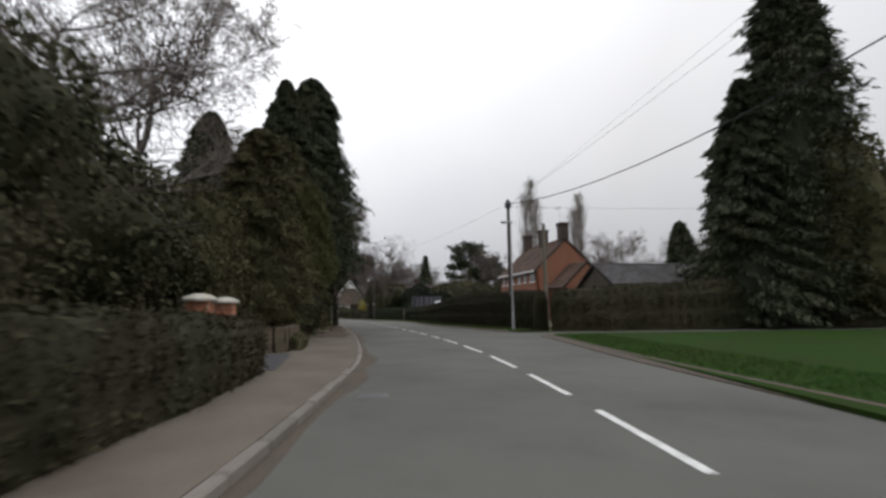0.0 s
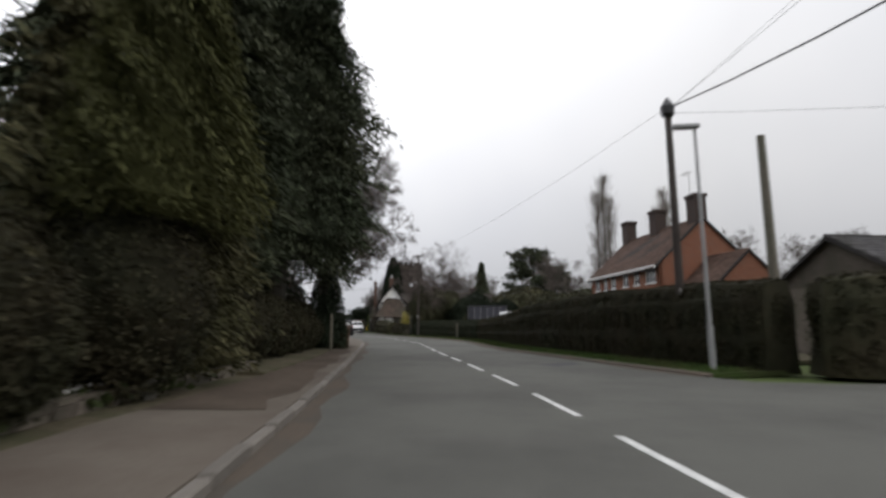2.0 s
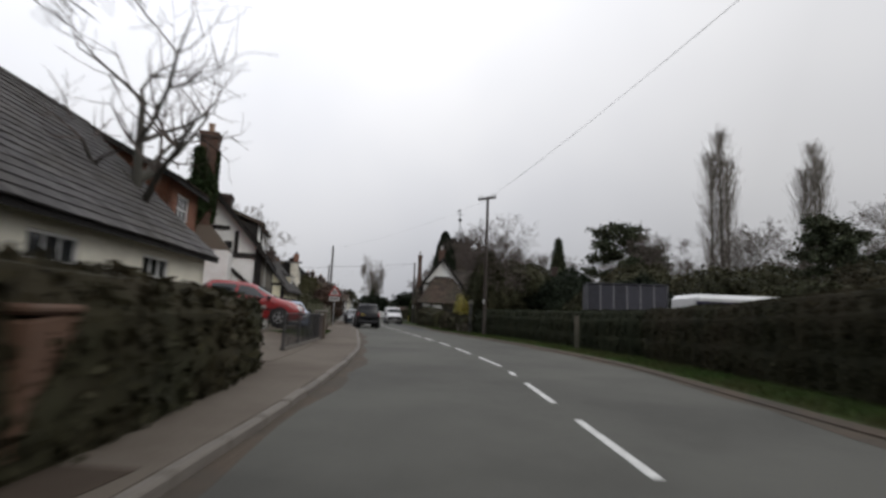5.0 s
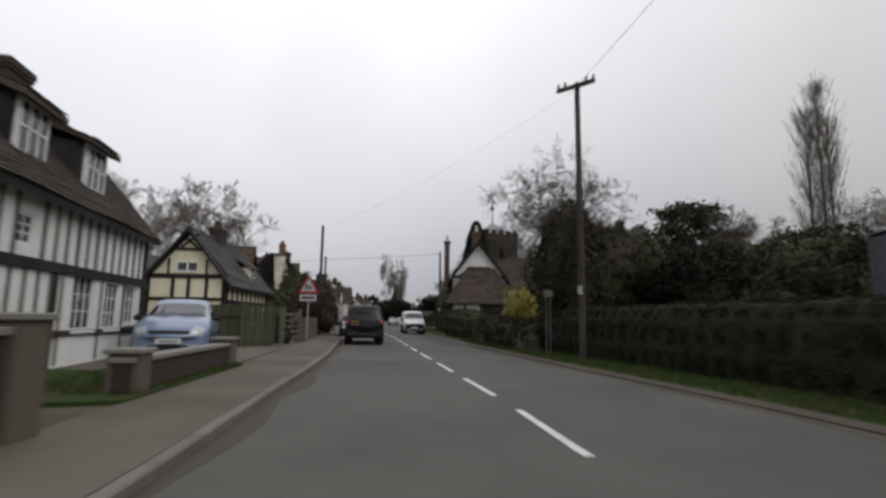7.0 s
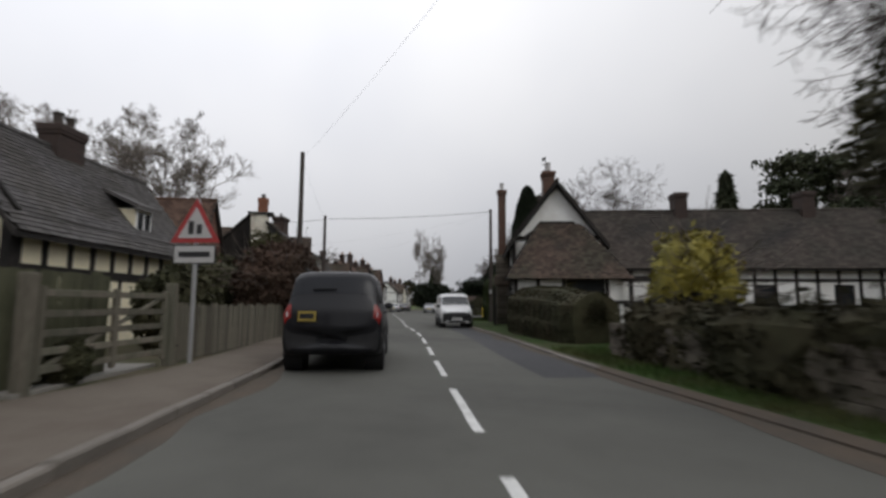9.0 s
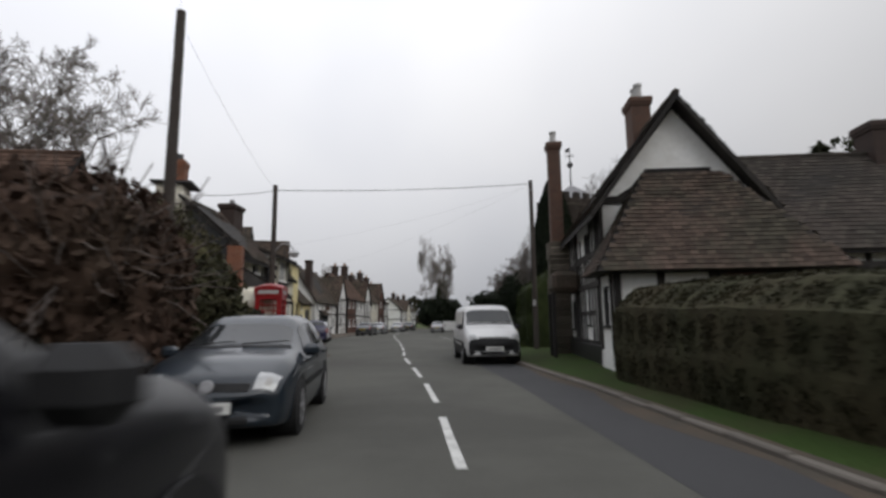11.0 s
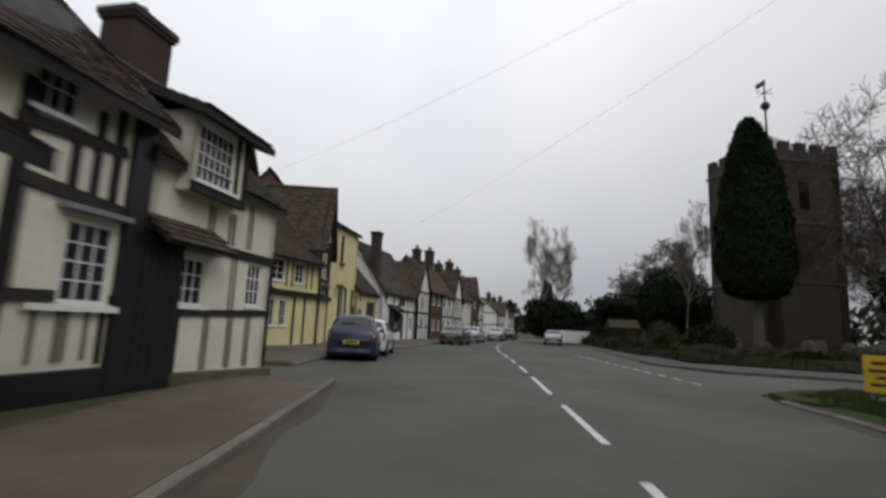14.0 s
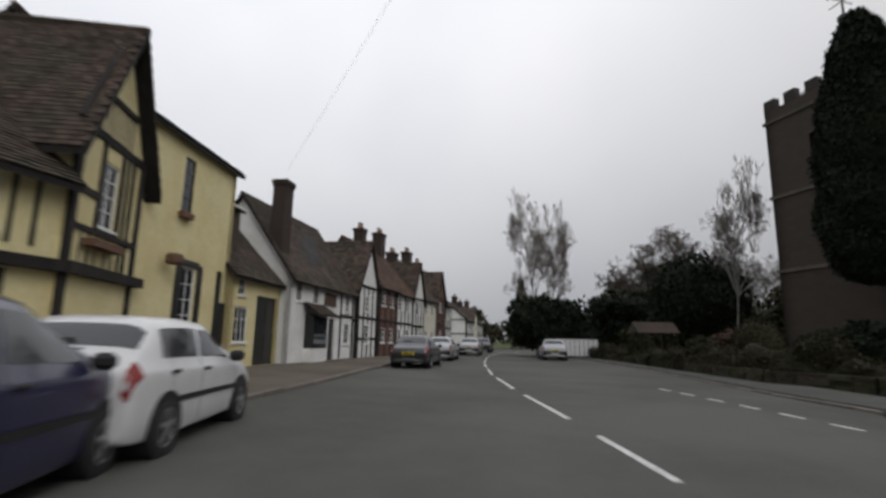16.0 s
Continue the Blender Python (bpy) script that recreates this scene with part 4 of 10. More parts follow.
    pts, nor = [], []
    for _ in range(17000):
        z = 3.3 + 4.1 * rng.random() ** 1.5
        near = D / 2 + np.interp(z, [3.3, 4.4, 5.0, 6.2, 7.4], [0.55, 0.1, -0.36, -0.3, 0.2]) + rng.normal(0, 0.06)
        far = D / 2 + np.interp(z, [3.3, 5.6, 6.2, 7.4], [2.9, 0.75, 0.42, 0.34]) + rng.normal(0, 0.08)
        y = rng.uniform(near, max(near + 0.05, far))
        if y > D / 2 + 0.3 and rng.random() < 0.65:
            x = rng.uniform(-1.0, -0.05)
            z -= 0.5 * abs(x + 0.5) * rng.random()
        else:
            x = -0.93 - (0.2 if z < 4.2 else 0.04) - abs(rng.normal(0, 0.07))
        pts.append((x, y, z))
    while len(pts) < 19500:
        z = rng.uniform(4.4, 7.3)
        reach = np.interp(z, [4.4, 4.9, 5.9, 7.3], [0.25, 0.62, 0.5, 0.3])
        pts.append((-0.95 + reach * rng.random() ** 1.2, D / 2 - 0.4 - abs(rng.normal(0, 0.035)), z))
    leaves("ivy", np.array(pts), 0.065, M["ivy"], st, rng)
    return h


def cottage_cream():
    """Cream timbered house with its gable towards the road's start."""
    h = House("timbered_house", (-24.15, 69.6), (-0.33, 0.944), "cream timber framed house with grey tiled roof and dormer")
    L, D, ze, zr = 6.6, 3.6, 2.95, 5.2
    h.wall((0, 0), (L, 0), 0.05, ze, M["cream"], [(4.2, 1.1, 1.0, 0.9)])
    h.window((0, 0), (L, 0), 4.2, 1.1, 1.0, 0.9, 3, 2, M["joinery"])
    h.wall((L, 0), (L, D), 0.05, ze, M["cream"], gable=zr - ze - 0.1)
    h.wall((L, D), (0, D), 0.05, ze, M["cream"])
    h.wall((0, D), (0, 0), 0.05, ze, M["cream"], gable=zr - ze - 0.1)
    for s in (1.35, 1.83):
        bm = bmesh.new()
        y = D - s
        h.solid("gable_pane", M["pane"], -0.02, -0.008, y - 0.4, y, 3.25, 3.62)
    h.beams((0, D), (0, 0), [(1.3, 3.22, 2.28, 3.22, 0.07), (1.3, 3.65, 2.28, 3.65, 0.07), (1.33, 3.2, 1.33, 3.66, 0.06), (1.8, 3.2, 1.8, 3.66, 0.06), (2.26, 3.2, 2.26, 3.66, 0.06)], M["joinery"], 0.05, "window_bar")
    g = [(0, ze + 0.05, D, ze + 0.05, 0.2), (D - 0.1, 0.05, D - 0.1, ze, 0.2), (0.1, 0.05, 0.1, ze, 0.2), (1.2, 1.6, 1.2, ze, 0.14), (1.9, 1.6, 1.9, ze, 0.14), (2.7, 1.6, 2.7, ze, 0.14), (0, 1.95, D, 1.95, 0.16),
         (0, ze, D / 2, zr - 0.12, 0.22), (D, ze, D / 2, zr - 0.12, 0.22), (1.0, 4.25, 2.6, 4.25, 0.12), (1.4, 4.3, 2.2, 4.95, 0.1), (2.2, 4.3, 1.4, 4.95, 0.1), (0.95, 3.1, 0.95, 3.8, 0.1), (2.65, 3.1, 2.65, 3.8, 0.1)]
    h.beams((0, D), (0, 0), g, M["beam"], 0.05)
    h.beams((0, 0), (L, 0), [(p, 1.9, p, ze, 0.13) for p in ordinary_posts(L, 0.75)] + [(0, 1.85, L, 1.85, 0.2), (0, ze - 0.06, L, ze - 0.06, 0.16), (0.1, 0.05, 0.1, ze, 0.22), (L, 1.85, L, 0.1, 0.2)], M["beam"], 0.04)
    h.beams((0, 0), (L, 0), [(0, 1.0, L, 1.0, 0.12)] + [(p, 0.1, p, 1.8, 0.12) for p in (1.1, 2.2, 3.3)], M["beam"], 0.03)
    h.roof(0, L, 0, D, ze, zr, M["slate"], 0.3, 0.35, 0.2, 0.14, 0.03, seed=21)
    d = h.solid("dormer", M["cream"], 4.1, 4.9, 0.25, 1.2, ze + 0.15, ze + 0.85)
    part("dormer_window", boxed(4.18, 4.82, 0.22, 0.26, ze + 0.25, ze + 0.78), M["pane"], d)
    bm = bmesh.new()
    for x in (4.15, 4.48, 4.8):
        box(bm, x, x + 0.04, 0.2, 0.24, ze + 0.2, ze + 0.82)
    part("dormer_frame", bm, M["joinery"], d)
    bm = bmesh.new()
    ring = [(3.95, 0.05, ze + 0.85), (5.05, 0.05, ze + 0.85), (5.05, 1.5, ze + 1.5), (3.95, 1.5, ze + 1.5)]
    vs = [bm.verts.new(p) for p in ring] + [bm.verts.new((p[0], p[1], p[2] + 0.09)) for p in ring]
    for q in ((3, 2, 1, 0), (4, 5, 6, 7), (0, 4, 5, 1), (1, 5, 6, 2), (2, 6, 7, 3), (3, 7, 4, 0)):
        bm.faces.new([vs[i] for i in q])
    bmesh.ops.recalc_face_normals(bm, faces=bm.faces)
    part("dormer_roof", bm, M["slate"], d)
    h.chimney(3.3, D / 2, zr - 0.4, zr + 0.6, 0.95, 0.55, M["darkbrick"], 2, 0.05, potm=M["darkbrick"], pot_h=0.35)
    # low wing behind the gable
    h.wall((-0.3, D + 3.6), (-0.3, D + 0.02), 0.05, 2.5, M["cream"])
    h.roof(-0.3, 4.5, D + 0.05, D + 3.6, 2.6, 4.35, M["slate"], 0.2, 0.2, 0.24, 0.18, 0.02, seed=23)
    h.wall((-0.3, D + 3.6), (-0.3, D + 0.05), 2.5, 2.51, M["cream"], gable=1.6)
    h.chimney(1.2, D + 2.4, 3.0, 4.9, 0.5, 0.5, M["darkbrick"], 1)
    return h


def small_house(name, corner, ahead, L, D, ze, zr, wallm, roofm, label, gable_to_street=False, wins=(), beamm=None, posts=0.9, rails=(), chim=(), base=0.1, tw=0.25, tl=0.2, over=0.25, seed=0, sag=0.02, doors=(), beams_extra=(), frontless=False, verge=0.2, gable_wins=(), thin=True):
    """A plain house: its front along the street, with windows (s, z, w, h), a roof along or across the street."""
    h = House(name, corner, ahead, label)
    holes = [*wins, *doors]
    gz = zr - ze - 0.08 if gable_to_street else 0
    ez = 0 if gable_to_street else zr - ze - 0.08
    h.wall((0, 0), (L, 0), base, ze, wallm, holes, gable=gz)
    h.wall((L, 0), (L, D), base, ze, wallm, gable=ez)
    h.wall((L, D), (0, D), base, ze, wallm, gable=gz)
    h.wall((0, D), (0, 0), base, ze, wallm, gable=ez)
    for w in wins:
        h.window((0, 0), (L, 0), *w, nx=3 if w[2] > 0.85 else 2, nz=3 if w[3] > 0.8 else 2, thin=thin)
    for d in doors:
        h.door((0, 0), (L, 0), *d)
    if beamm:
        lines = []
        for p in ordinary_posts(L, posts):
            cuts = sorted((w[1] - 0.04, w[1] + w[3] + 0.04) for w in holes if w[0] - 0.08 < p < w[0] + w[2] + 0.08)
            z = base
            for c0, c1 in [*cuts, (ze, ze)]:
                if c0 - z > 0.15:
                    lines.append((p, z, p + random.uniform(-0.02, 0.02), c0, 0.13))
                z = max(z, c1)
        for r in rails:
            cuts = sorted((w[0] - 0.04, w[0] + w[2] + 0.04) for w in holes if w[1] - 0.05 < r < w[1] + w[3] + 0.05)
            s = 0.0
            for c0, c1 in [*cuts, (L, L)]:
                if c0 - s > 0.15:
                    lines.append((s, r, c0, r + random.uniform(-0.02, 0.02), 0.15))
                s = max(s, c1)
        lines.append((0, ze - 0.07, L, ze - 0.07, 0.15))
        h.beams((0, 0), (L, 0), lines + list(beams_extra), beamm, 0.04)
        h.beams((0, D), (0, 0), [(0.1, base, 0.1, ze, 0.16), (D - 0.08, base, D - 0.08, ze, 0.16), (0, ze - 0.08, D, ze - 0.08, 0.16), (0, (base + ze) / 2, D, (base + ze) / 2, 0.15), (D / 2, base, D / 2, ze, 0.14)] + ([(0, ze, D / 2, zr - 0.12, 0.16), (D, ze, D / 2, zr - 0.12, 0.16)] if ez else []), beamm, 0.04)
    if gable_to_street:
        cross_roof(h, 0, L, 0, D, ze, zr, roofm, over, verge, tw, tl, sag, seed)
    else:
        h.roof(0, L, 0, D, ze, zr, roofm, over, verge, tw, tl, sag, seed=seed)
    for c in chim:
        h.chimney(*c)
    return h


def cross_roof(h, x0, x1, y0, y1, ze, zr, material, over=0.3, verge=0.25, tw=0.2, tl=0.15, sag=0.02, seed=0, thick=0.14):
    """A roof whose ridge runs inwards, its gable to the street."""
    xm = (x0 + x1) / 2
    bm = bmesh.new()
    for xe, sg in ((x0, -1), (x1, 1)):
        run = abs(xe - xm)
        low, zl = xe + sg * over, ze - (zr - ze) * over / run
        top = [(xm, y0 - verge, zr), (xm, y1 + verge, zr), (low, y1 + verge, zl), (low, y0 - verge, zl)]
        vs = [bm.verts.new(p) for p in top] + [bm.verts.new((p[0], p[1], p[2] - thick)) for p in top]
        for q in ((0, 1, 2, 3), (7, 6, 5, 4), (0, 4, 5, 1), (1, 5, 6, 2), (2, 6, 7, 3), (3, 7, 4, 0)):
            bm.faces.new([vs[i] for i in q])
    bmesh.ops.recalc_face_normals(bm, faces=bm.faces)
    slab = part("roof", bm, M["beam"], h.ob)
    for xe, sg in ((x0, -1), (x1, 1)):
        run = abs(xe - xm)
        low, zl = xe + sg * over, ze - (zr - ze) * over / run
        tiles("roof_tiles", (xm, y0 - verge, zr), (0, 1, 0), (low - xm, 0, zl - zr), y1 - y0 + 2 * verge, math.hypot(low - xm, zr - zl), material, slab, tw, tl, 0, 0, sag, seed + (1 if sg > 0 else 0))
    bm = bmesh.new()
    n = max(2, int((y1 - y0 + 2 * verge) / 0.4))
    for k in range(n):
        ya, yb = y0 - verge + (y1 - y0 + 2 * verge) * k / n, y0 - verge + (y1 - y0 + 2 * verge) * (k + 0.97) / n
        tube(bm, (xm, ya, zr - 0.02), (xm, yb, zr - 0.012), 0.1, 0.1, 8)
    part("ridge_tiles", bm, material, slab)
    return slab


def stone_stack_house():
    """The outshut of the old house with a whitewashed rubble chimney, a brick flue and a bread-oven wall."""
    h = House("old_cottage", (-29.5, 88.6), (-0.526, 0.85), "old timbered cottage with whitewashed rubble chimney and sagging tiled roof")
    L, W2 = 2.55, 3.0
    h.wall((0, 0), (L, 0), 0.1, 2.62, M["ivory"])
    h.wall((L, 0), (L, W2), 0.1, 2.62, M["ivory"])
    h.wall((0, W2), (0, 0), 0.1, 2.62, M["ivory"])
    h.solid("plinth", M["blackpaint"], -0.1, L + 0.15, -0.14, 0.0, 0.05, 0.58, bevel=0.03)
    h.beams((0, 0), (L, 0), [(p, 0.6, p, 2.5, 0.085) for p in (0.62, 1.05, 1.2, 1.62, 1.8)], M["greybeam"], 0.03)
    h.beams((0, 0), (L, 0), [(0.62, 1.55, 2.4, 1.53, 0.1), (L - 0.06, 0.6, L - 0.06, 2.5, 0.1)], M["beam"], 0.045)
    # lower pentice roof over the front part
    bm = bmesh.new()
    ring = [(1.35, 2.4, 4.12), (L + 0.25, 2.2, 4.08), (L + 0.25, -0.45, 2.4), (-0.15, -0.45, 2.4)]
    vs = [bm.verts.new(p) for p in ring] + [bm.verts.new((p[0], p[1], p[2] - 0.16)) for p in ring]
    for q in ((0, 1, 2, 3), (7, 6, 5, 4), (0, 4, 5, 1), (1, 5, 6, 2), (2, 6, 7, 3), (3, 7, 4, 0)):
        bm.faces.new([vs[i] for i in q])
    hip = [bm.verts.new(p) for p in ((-0.15, -0.45, 2.38), (1.35, 2.4, 4.1), (-0.15, 3.2, 2.6))]
    bm.faces.new(hip)
    bmesh.ops.recalc_face_normals(bm, faces=bm.faces)
    pent = part("pentice_roof", bm, M["beam"], h.ob)
    tiles("roof_tiles", (1.35, 2.4, 4.12), (1, 0, 0), (0, -2.85, -1.72), L - 1.1, 3.3, M["tile"], pent, 0.18, 0.125, 1.5, 0.0, 0.02, 35)
    # rubble stack: height, near face, and its two sides
    prof = [(0.1, 0.05, 2.3, 3.85), (2.8, 0.15, 2.7, 3.95), (4.6, 0.25, 3.05, 4.1), (6.4, 0.32, 3.34, 4.2)]
    bm = bmesh.new()
    rows = []
    rng = np.random.default_rng(8)
    for z, xn, y0, y1 in prof:
        rows.append([bm.verts.new(p) for p in ((xn, y0, z), (1.35, y0, z), (1.35, y1, z), (xn, y1, z))])
    for p, q in zip(rows, rows[1:]):
        for k in range(4):
            bm.faces.new((p[k], p[(k + 1) % 4], q[(k + 1) % 4], q[k]))
    bm.faces.new(rows[-1])
    bmesh.ops.recalc_face_normals(bm, faces=bm.faces)
    st = part("rubble_chimney", bm, M["whitestone"], h.ob, "whitewashed rubble stone chimney stack")
    stones = bmesh.new()
    z = 0.15
    while z < 6.25:
        hh = rng.uniform(0.1, 0.24)
        xn, y0, y1 = (float(np.interp(z, [p[0] for p in prof], [p[k] for p in prof])) for k in (1, 2, 3))
        y = y0
        while y < y1 - 0.06:
            ww = min(rng.uniform(0.12, 0.46), y1 - y)
            tilt = Matrix.Translation((xn, y + ww / 2, z + hh / 2)) @ Matrix.Rotation(radians(rng.uniform(-5, 5)), 4, "X")
            box(stones, -rng.uniform(0.0, 0.05), 0.15, -ww / 2 + 0.006, ww / 2 - 0.006, -hh / 2 + 0.006, hh / 2 - 0.006, 0.03, tilt)
            y += ww
        x = xn
        while x < 1.3:
            ww = min(rng.uniform(0.2, 0.45), 1.35 - x)
            box(stones, x + 0.004, x + ww - 0.004, y0 - rng.uniform(0.004, 0.04), y0 + 0.1, z + 0.006, z + hh - 0.006, 0.025)
            x += ww
        z += hh
    so = part("rubble_facing", stones, M["whitestone"], st)
    so["kind"] = "stuff"
    part("capping", boxed(0.12, 1.45, 2.95, 4.35, 6.4, 6.49, 0.01), M["darksteel"], st, "thin dark slab on the stack")
    h.chimney(0.82, 3.6, 6.48, 7.4, 0.5, 0.52, M["orangebrick"], 1, 0.03, potm=M["darksteel"], pot_h=0.25)
    # black boarded gable beside the stack, under the sweep of the roof
    bm = bmesh.new()
    ring = ((1.35, 2.4), (1.35, 4.15), (3.12, 5.75), (2.5, 2.4))
    lo, hi = [bm.verts.new((0.1, y, z)) for y, z in ring], [bm.verts.new((0.2, y, z)) for y, z in ring]
    bm.faces.new(lo)
    bm.faces.new(hi[::-1])
    for k in range(4):
        bm.faces.new((lo[k], hi[k], hi[(k + 1) % 4], lo[(k + 1) % 4]))
    bmesh.ops.recalc_face_normals(bm, faces=bm.faces)
    gb = part("boarded_gable", bm, M["blackpaint"], h.ob, "black tarred boarding")
    for k in range(9):
        z0 = 2.55 + 0.3 * k
        ya = 2.55 + 0.17 * (z0 - 2.4)
        yb = max(1.35, 1.35 + (z0 + 0.3 - 4.15) * 1.1)
        if yb < ya:
            part("board", boxed(0.07, 0.098, yb, ya, z0, z0 + 0.28), M["blackpaint"], gb)
    pent_slab(h, -0.08, 2.6, 3.3, 5.96, 1.15, 4.02, 37, 0.14)
    # brick flue and the rounded bread-oven wall
    h.chimney(-0.5, 1.2, 0.1, 4.0, 0.44, 0.48, M["orangebrick"], 0, 0.0, "brick_flue")
    bm = bmesh.new()
    prof2 = [(-1.05, 0.1), (-1.05, 2.1), (-0.9, 2.45), (-0.45, 2.62), (0.1, 2.65)]
    a = [bm.verts.new((x, -0.15, z)) for x, z in prof2] + [bm.verts.new((0.1, -0.15, 0.1))]
    b = [bm.verts.new((x, 4.6, z * (0.88 if z > 1 else 1))) for x, z in prof2] + [bm.verts.new((0.1, 4.6, 0.1))]
    for k in range(6):
        bm.faces.new((a[k], a[(k + 1) % 6], b[(k + 1) % 6], b[k]))
    bm.faces.new(a[::-1])
    bm.faces.new(b)
    bmesh.ops.recalc_face_normals(bm, faces=bm.faces)
    bmesh.ops.bevel(bm, geom=[e for e in bm.edges], offset=0.05, segments=2, affect="EDGES")
    part("oven_wall", bm, M["ivory"], h.ob, "low rounded whitewashed outshut")
    return h


def pent_slab(h, x0, x1, y0, z0, y1, z1, seed, thick=0.1):
    """A small tiled lean-to roof from (y0, z0) out to (y1, z1)."""
    bm = bmesh.new()
    ring = [(x0, y0, z0), (x1, y0, z0), (x1, y1, z1), (x0, y1, z1)]
    vs = [bm.verts.new(p) for p in ring] + [bm.verts.new((p[0], p[1], p[2] - thick)) for p in ring]
    for q in ((0, 1, 2, 3), (7, 6, 5, 4), (0, 4, 5, 1), (1, 5, 6, 2), (2, 6, 7, 3), (3, 7, 4, 0)):
        bm.faces.new([vs[i] for i in q])
    bmesh.ops.recalc_face_normals(bm, faces=bm.faces)
    pent = part("pent_roof", bm, M["beam"], h.ob)
    tiles("roof_tiles", (x0, y0, z0), (1, 0, 0), (0, y1 - y0, z1 - z0), x1 - x0, math.hypot(y1 - y0, z1 - z0), M["tile"], pent, 0.18, 0.125, seed=seed)
    return pent


STEP, STEPD = (-32.75, 90.6), (-0.33, 0.944)


def main_range():
    """The two-storey range behind the outshut, timbered, with a black boarded passage door."""
    h = House("timbered_cottage", STEP, STEPD, "tall timbered cottage with white panels, leaded casements and sagging tiled roof")
    x0, L, D, ze, zr = -1.75, 3.2, 5.0, 4.42, 6.7
    a, b = (0, 0), (L, 0)
    wins = [(1.35, 3.6, 0.62, 0.66), (2.04, 1.32, 0.74, 1.08)]
    h.wall((x0, 0), a, 0.1, ze, M["ivory"])
    h.wall(a, b, 0.1, ze, M["ivory"], wins)
    h.window(a, b, *wins[0], nx=3, nz=2)
    h.window(a, b, *wins[1], nx=3, nz=4)
    h.wall((L, 0), (L, D), 0.1, ze, M["ivory"], gable=zr - ze - 0.1)
    h.wall((L, D), (x0, D), 0.1, ze, M["ivory"])
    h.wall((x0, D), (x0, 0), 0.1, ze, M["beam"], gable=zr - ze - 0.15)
    h.beams(a, b, [(1.2, 3.4, 2.75, 3.47, 0.16), (1.3, 2.74, 2.85, 2.62, 0.17), (1.3, 1.38, 1.98, 1.4, 0.14), (2.8, 1.4, 2.9, 1.42, 0.13), (1.3, 0.6, 1.3, 3.9, 0.16), (2.72, 0.55, 2.72, 1.3, 0.06), (1.98, 2.75, 1.98, 3.4, 0.1), (2.3, 2.7, 2.3, 3.9, 0.1), (2.6, 2.7, 2.6, 4.2, 0.1), (0.0, ze - 0.1, L, ze - 0.1, 0.16)], M["beam"], 0.05)
    h.beams(a, b, [(s, 0.6, s, 1.25, 0.06) for s in (1.78, 2.1, 2.2, 2.5)] + [(1.42, 1.45, 1.42, 2.65, 0.08)], M["greybeam"], 0.03)
    h.beams(a, b, [(3.02, 0.1, 3.02, ze, 0.36)], M["blackpaint"], 0.09, "passage_post")
    h.solid("window_hood", M["lead"], 1.85, 2.85, -0.2, 0.0, 2.48, 2.55)
    h.solid("window_shelf", M["joinery"], 1.6, 2.9, -0.1, 0.0, 1.22, 1.3)
    h.solid("plinth", M["blackpaint"], 0.0, L, -0.08, 0.0, 0.05, 0.5, bevel=0.02)
    h.roof(x0, L, 0, D, ze, zr, M["tile"], 0.4, 0.12, 0.18, 0.125, 0.08, seed=31, thick=0.18)
    h.chimney(5.75, 3.1, 4.2, 7.75, 1.15, 0.8, M["darkbrick"], 1, 0.09, potm=M["lead"], pot_h=0.3)
    return h


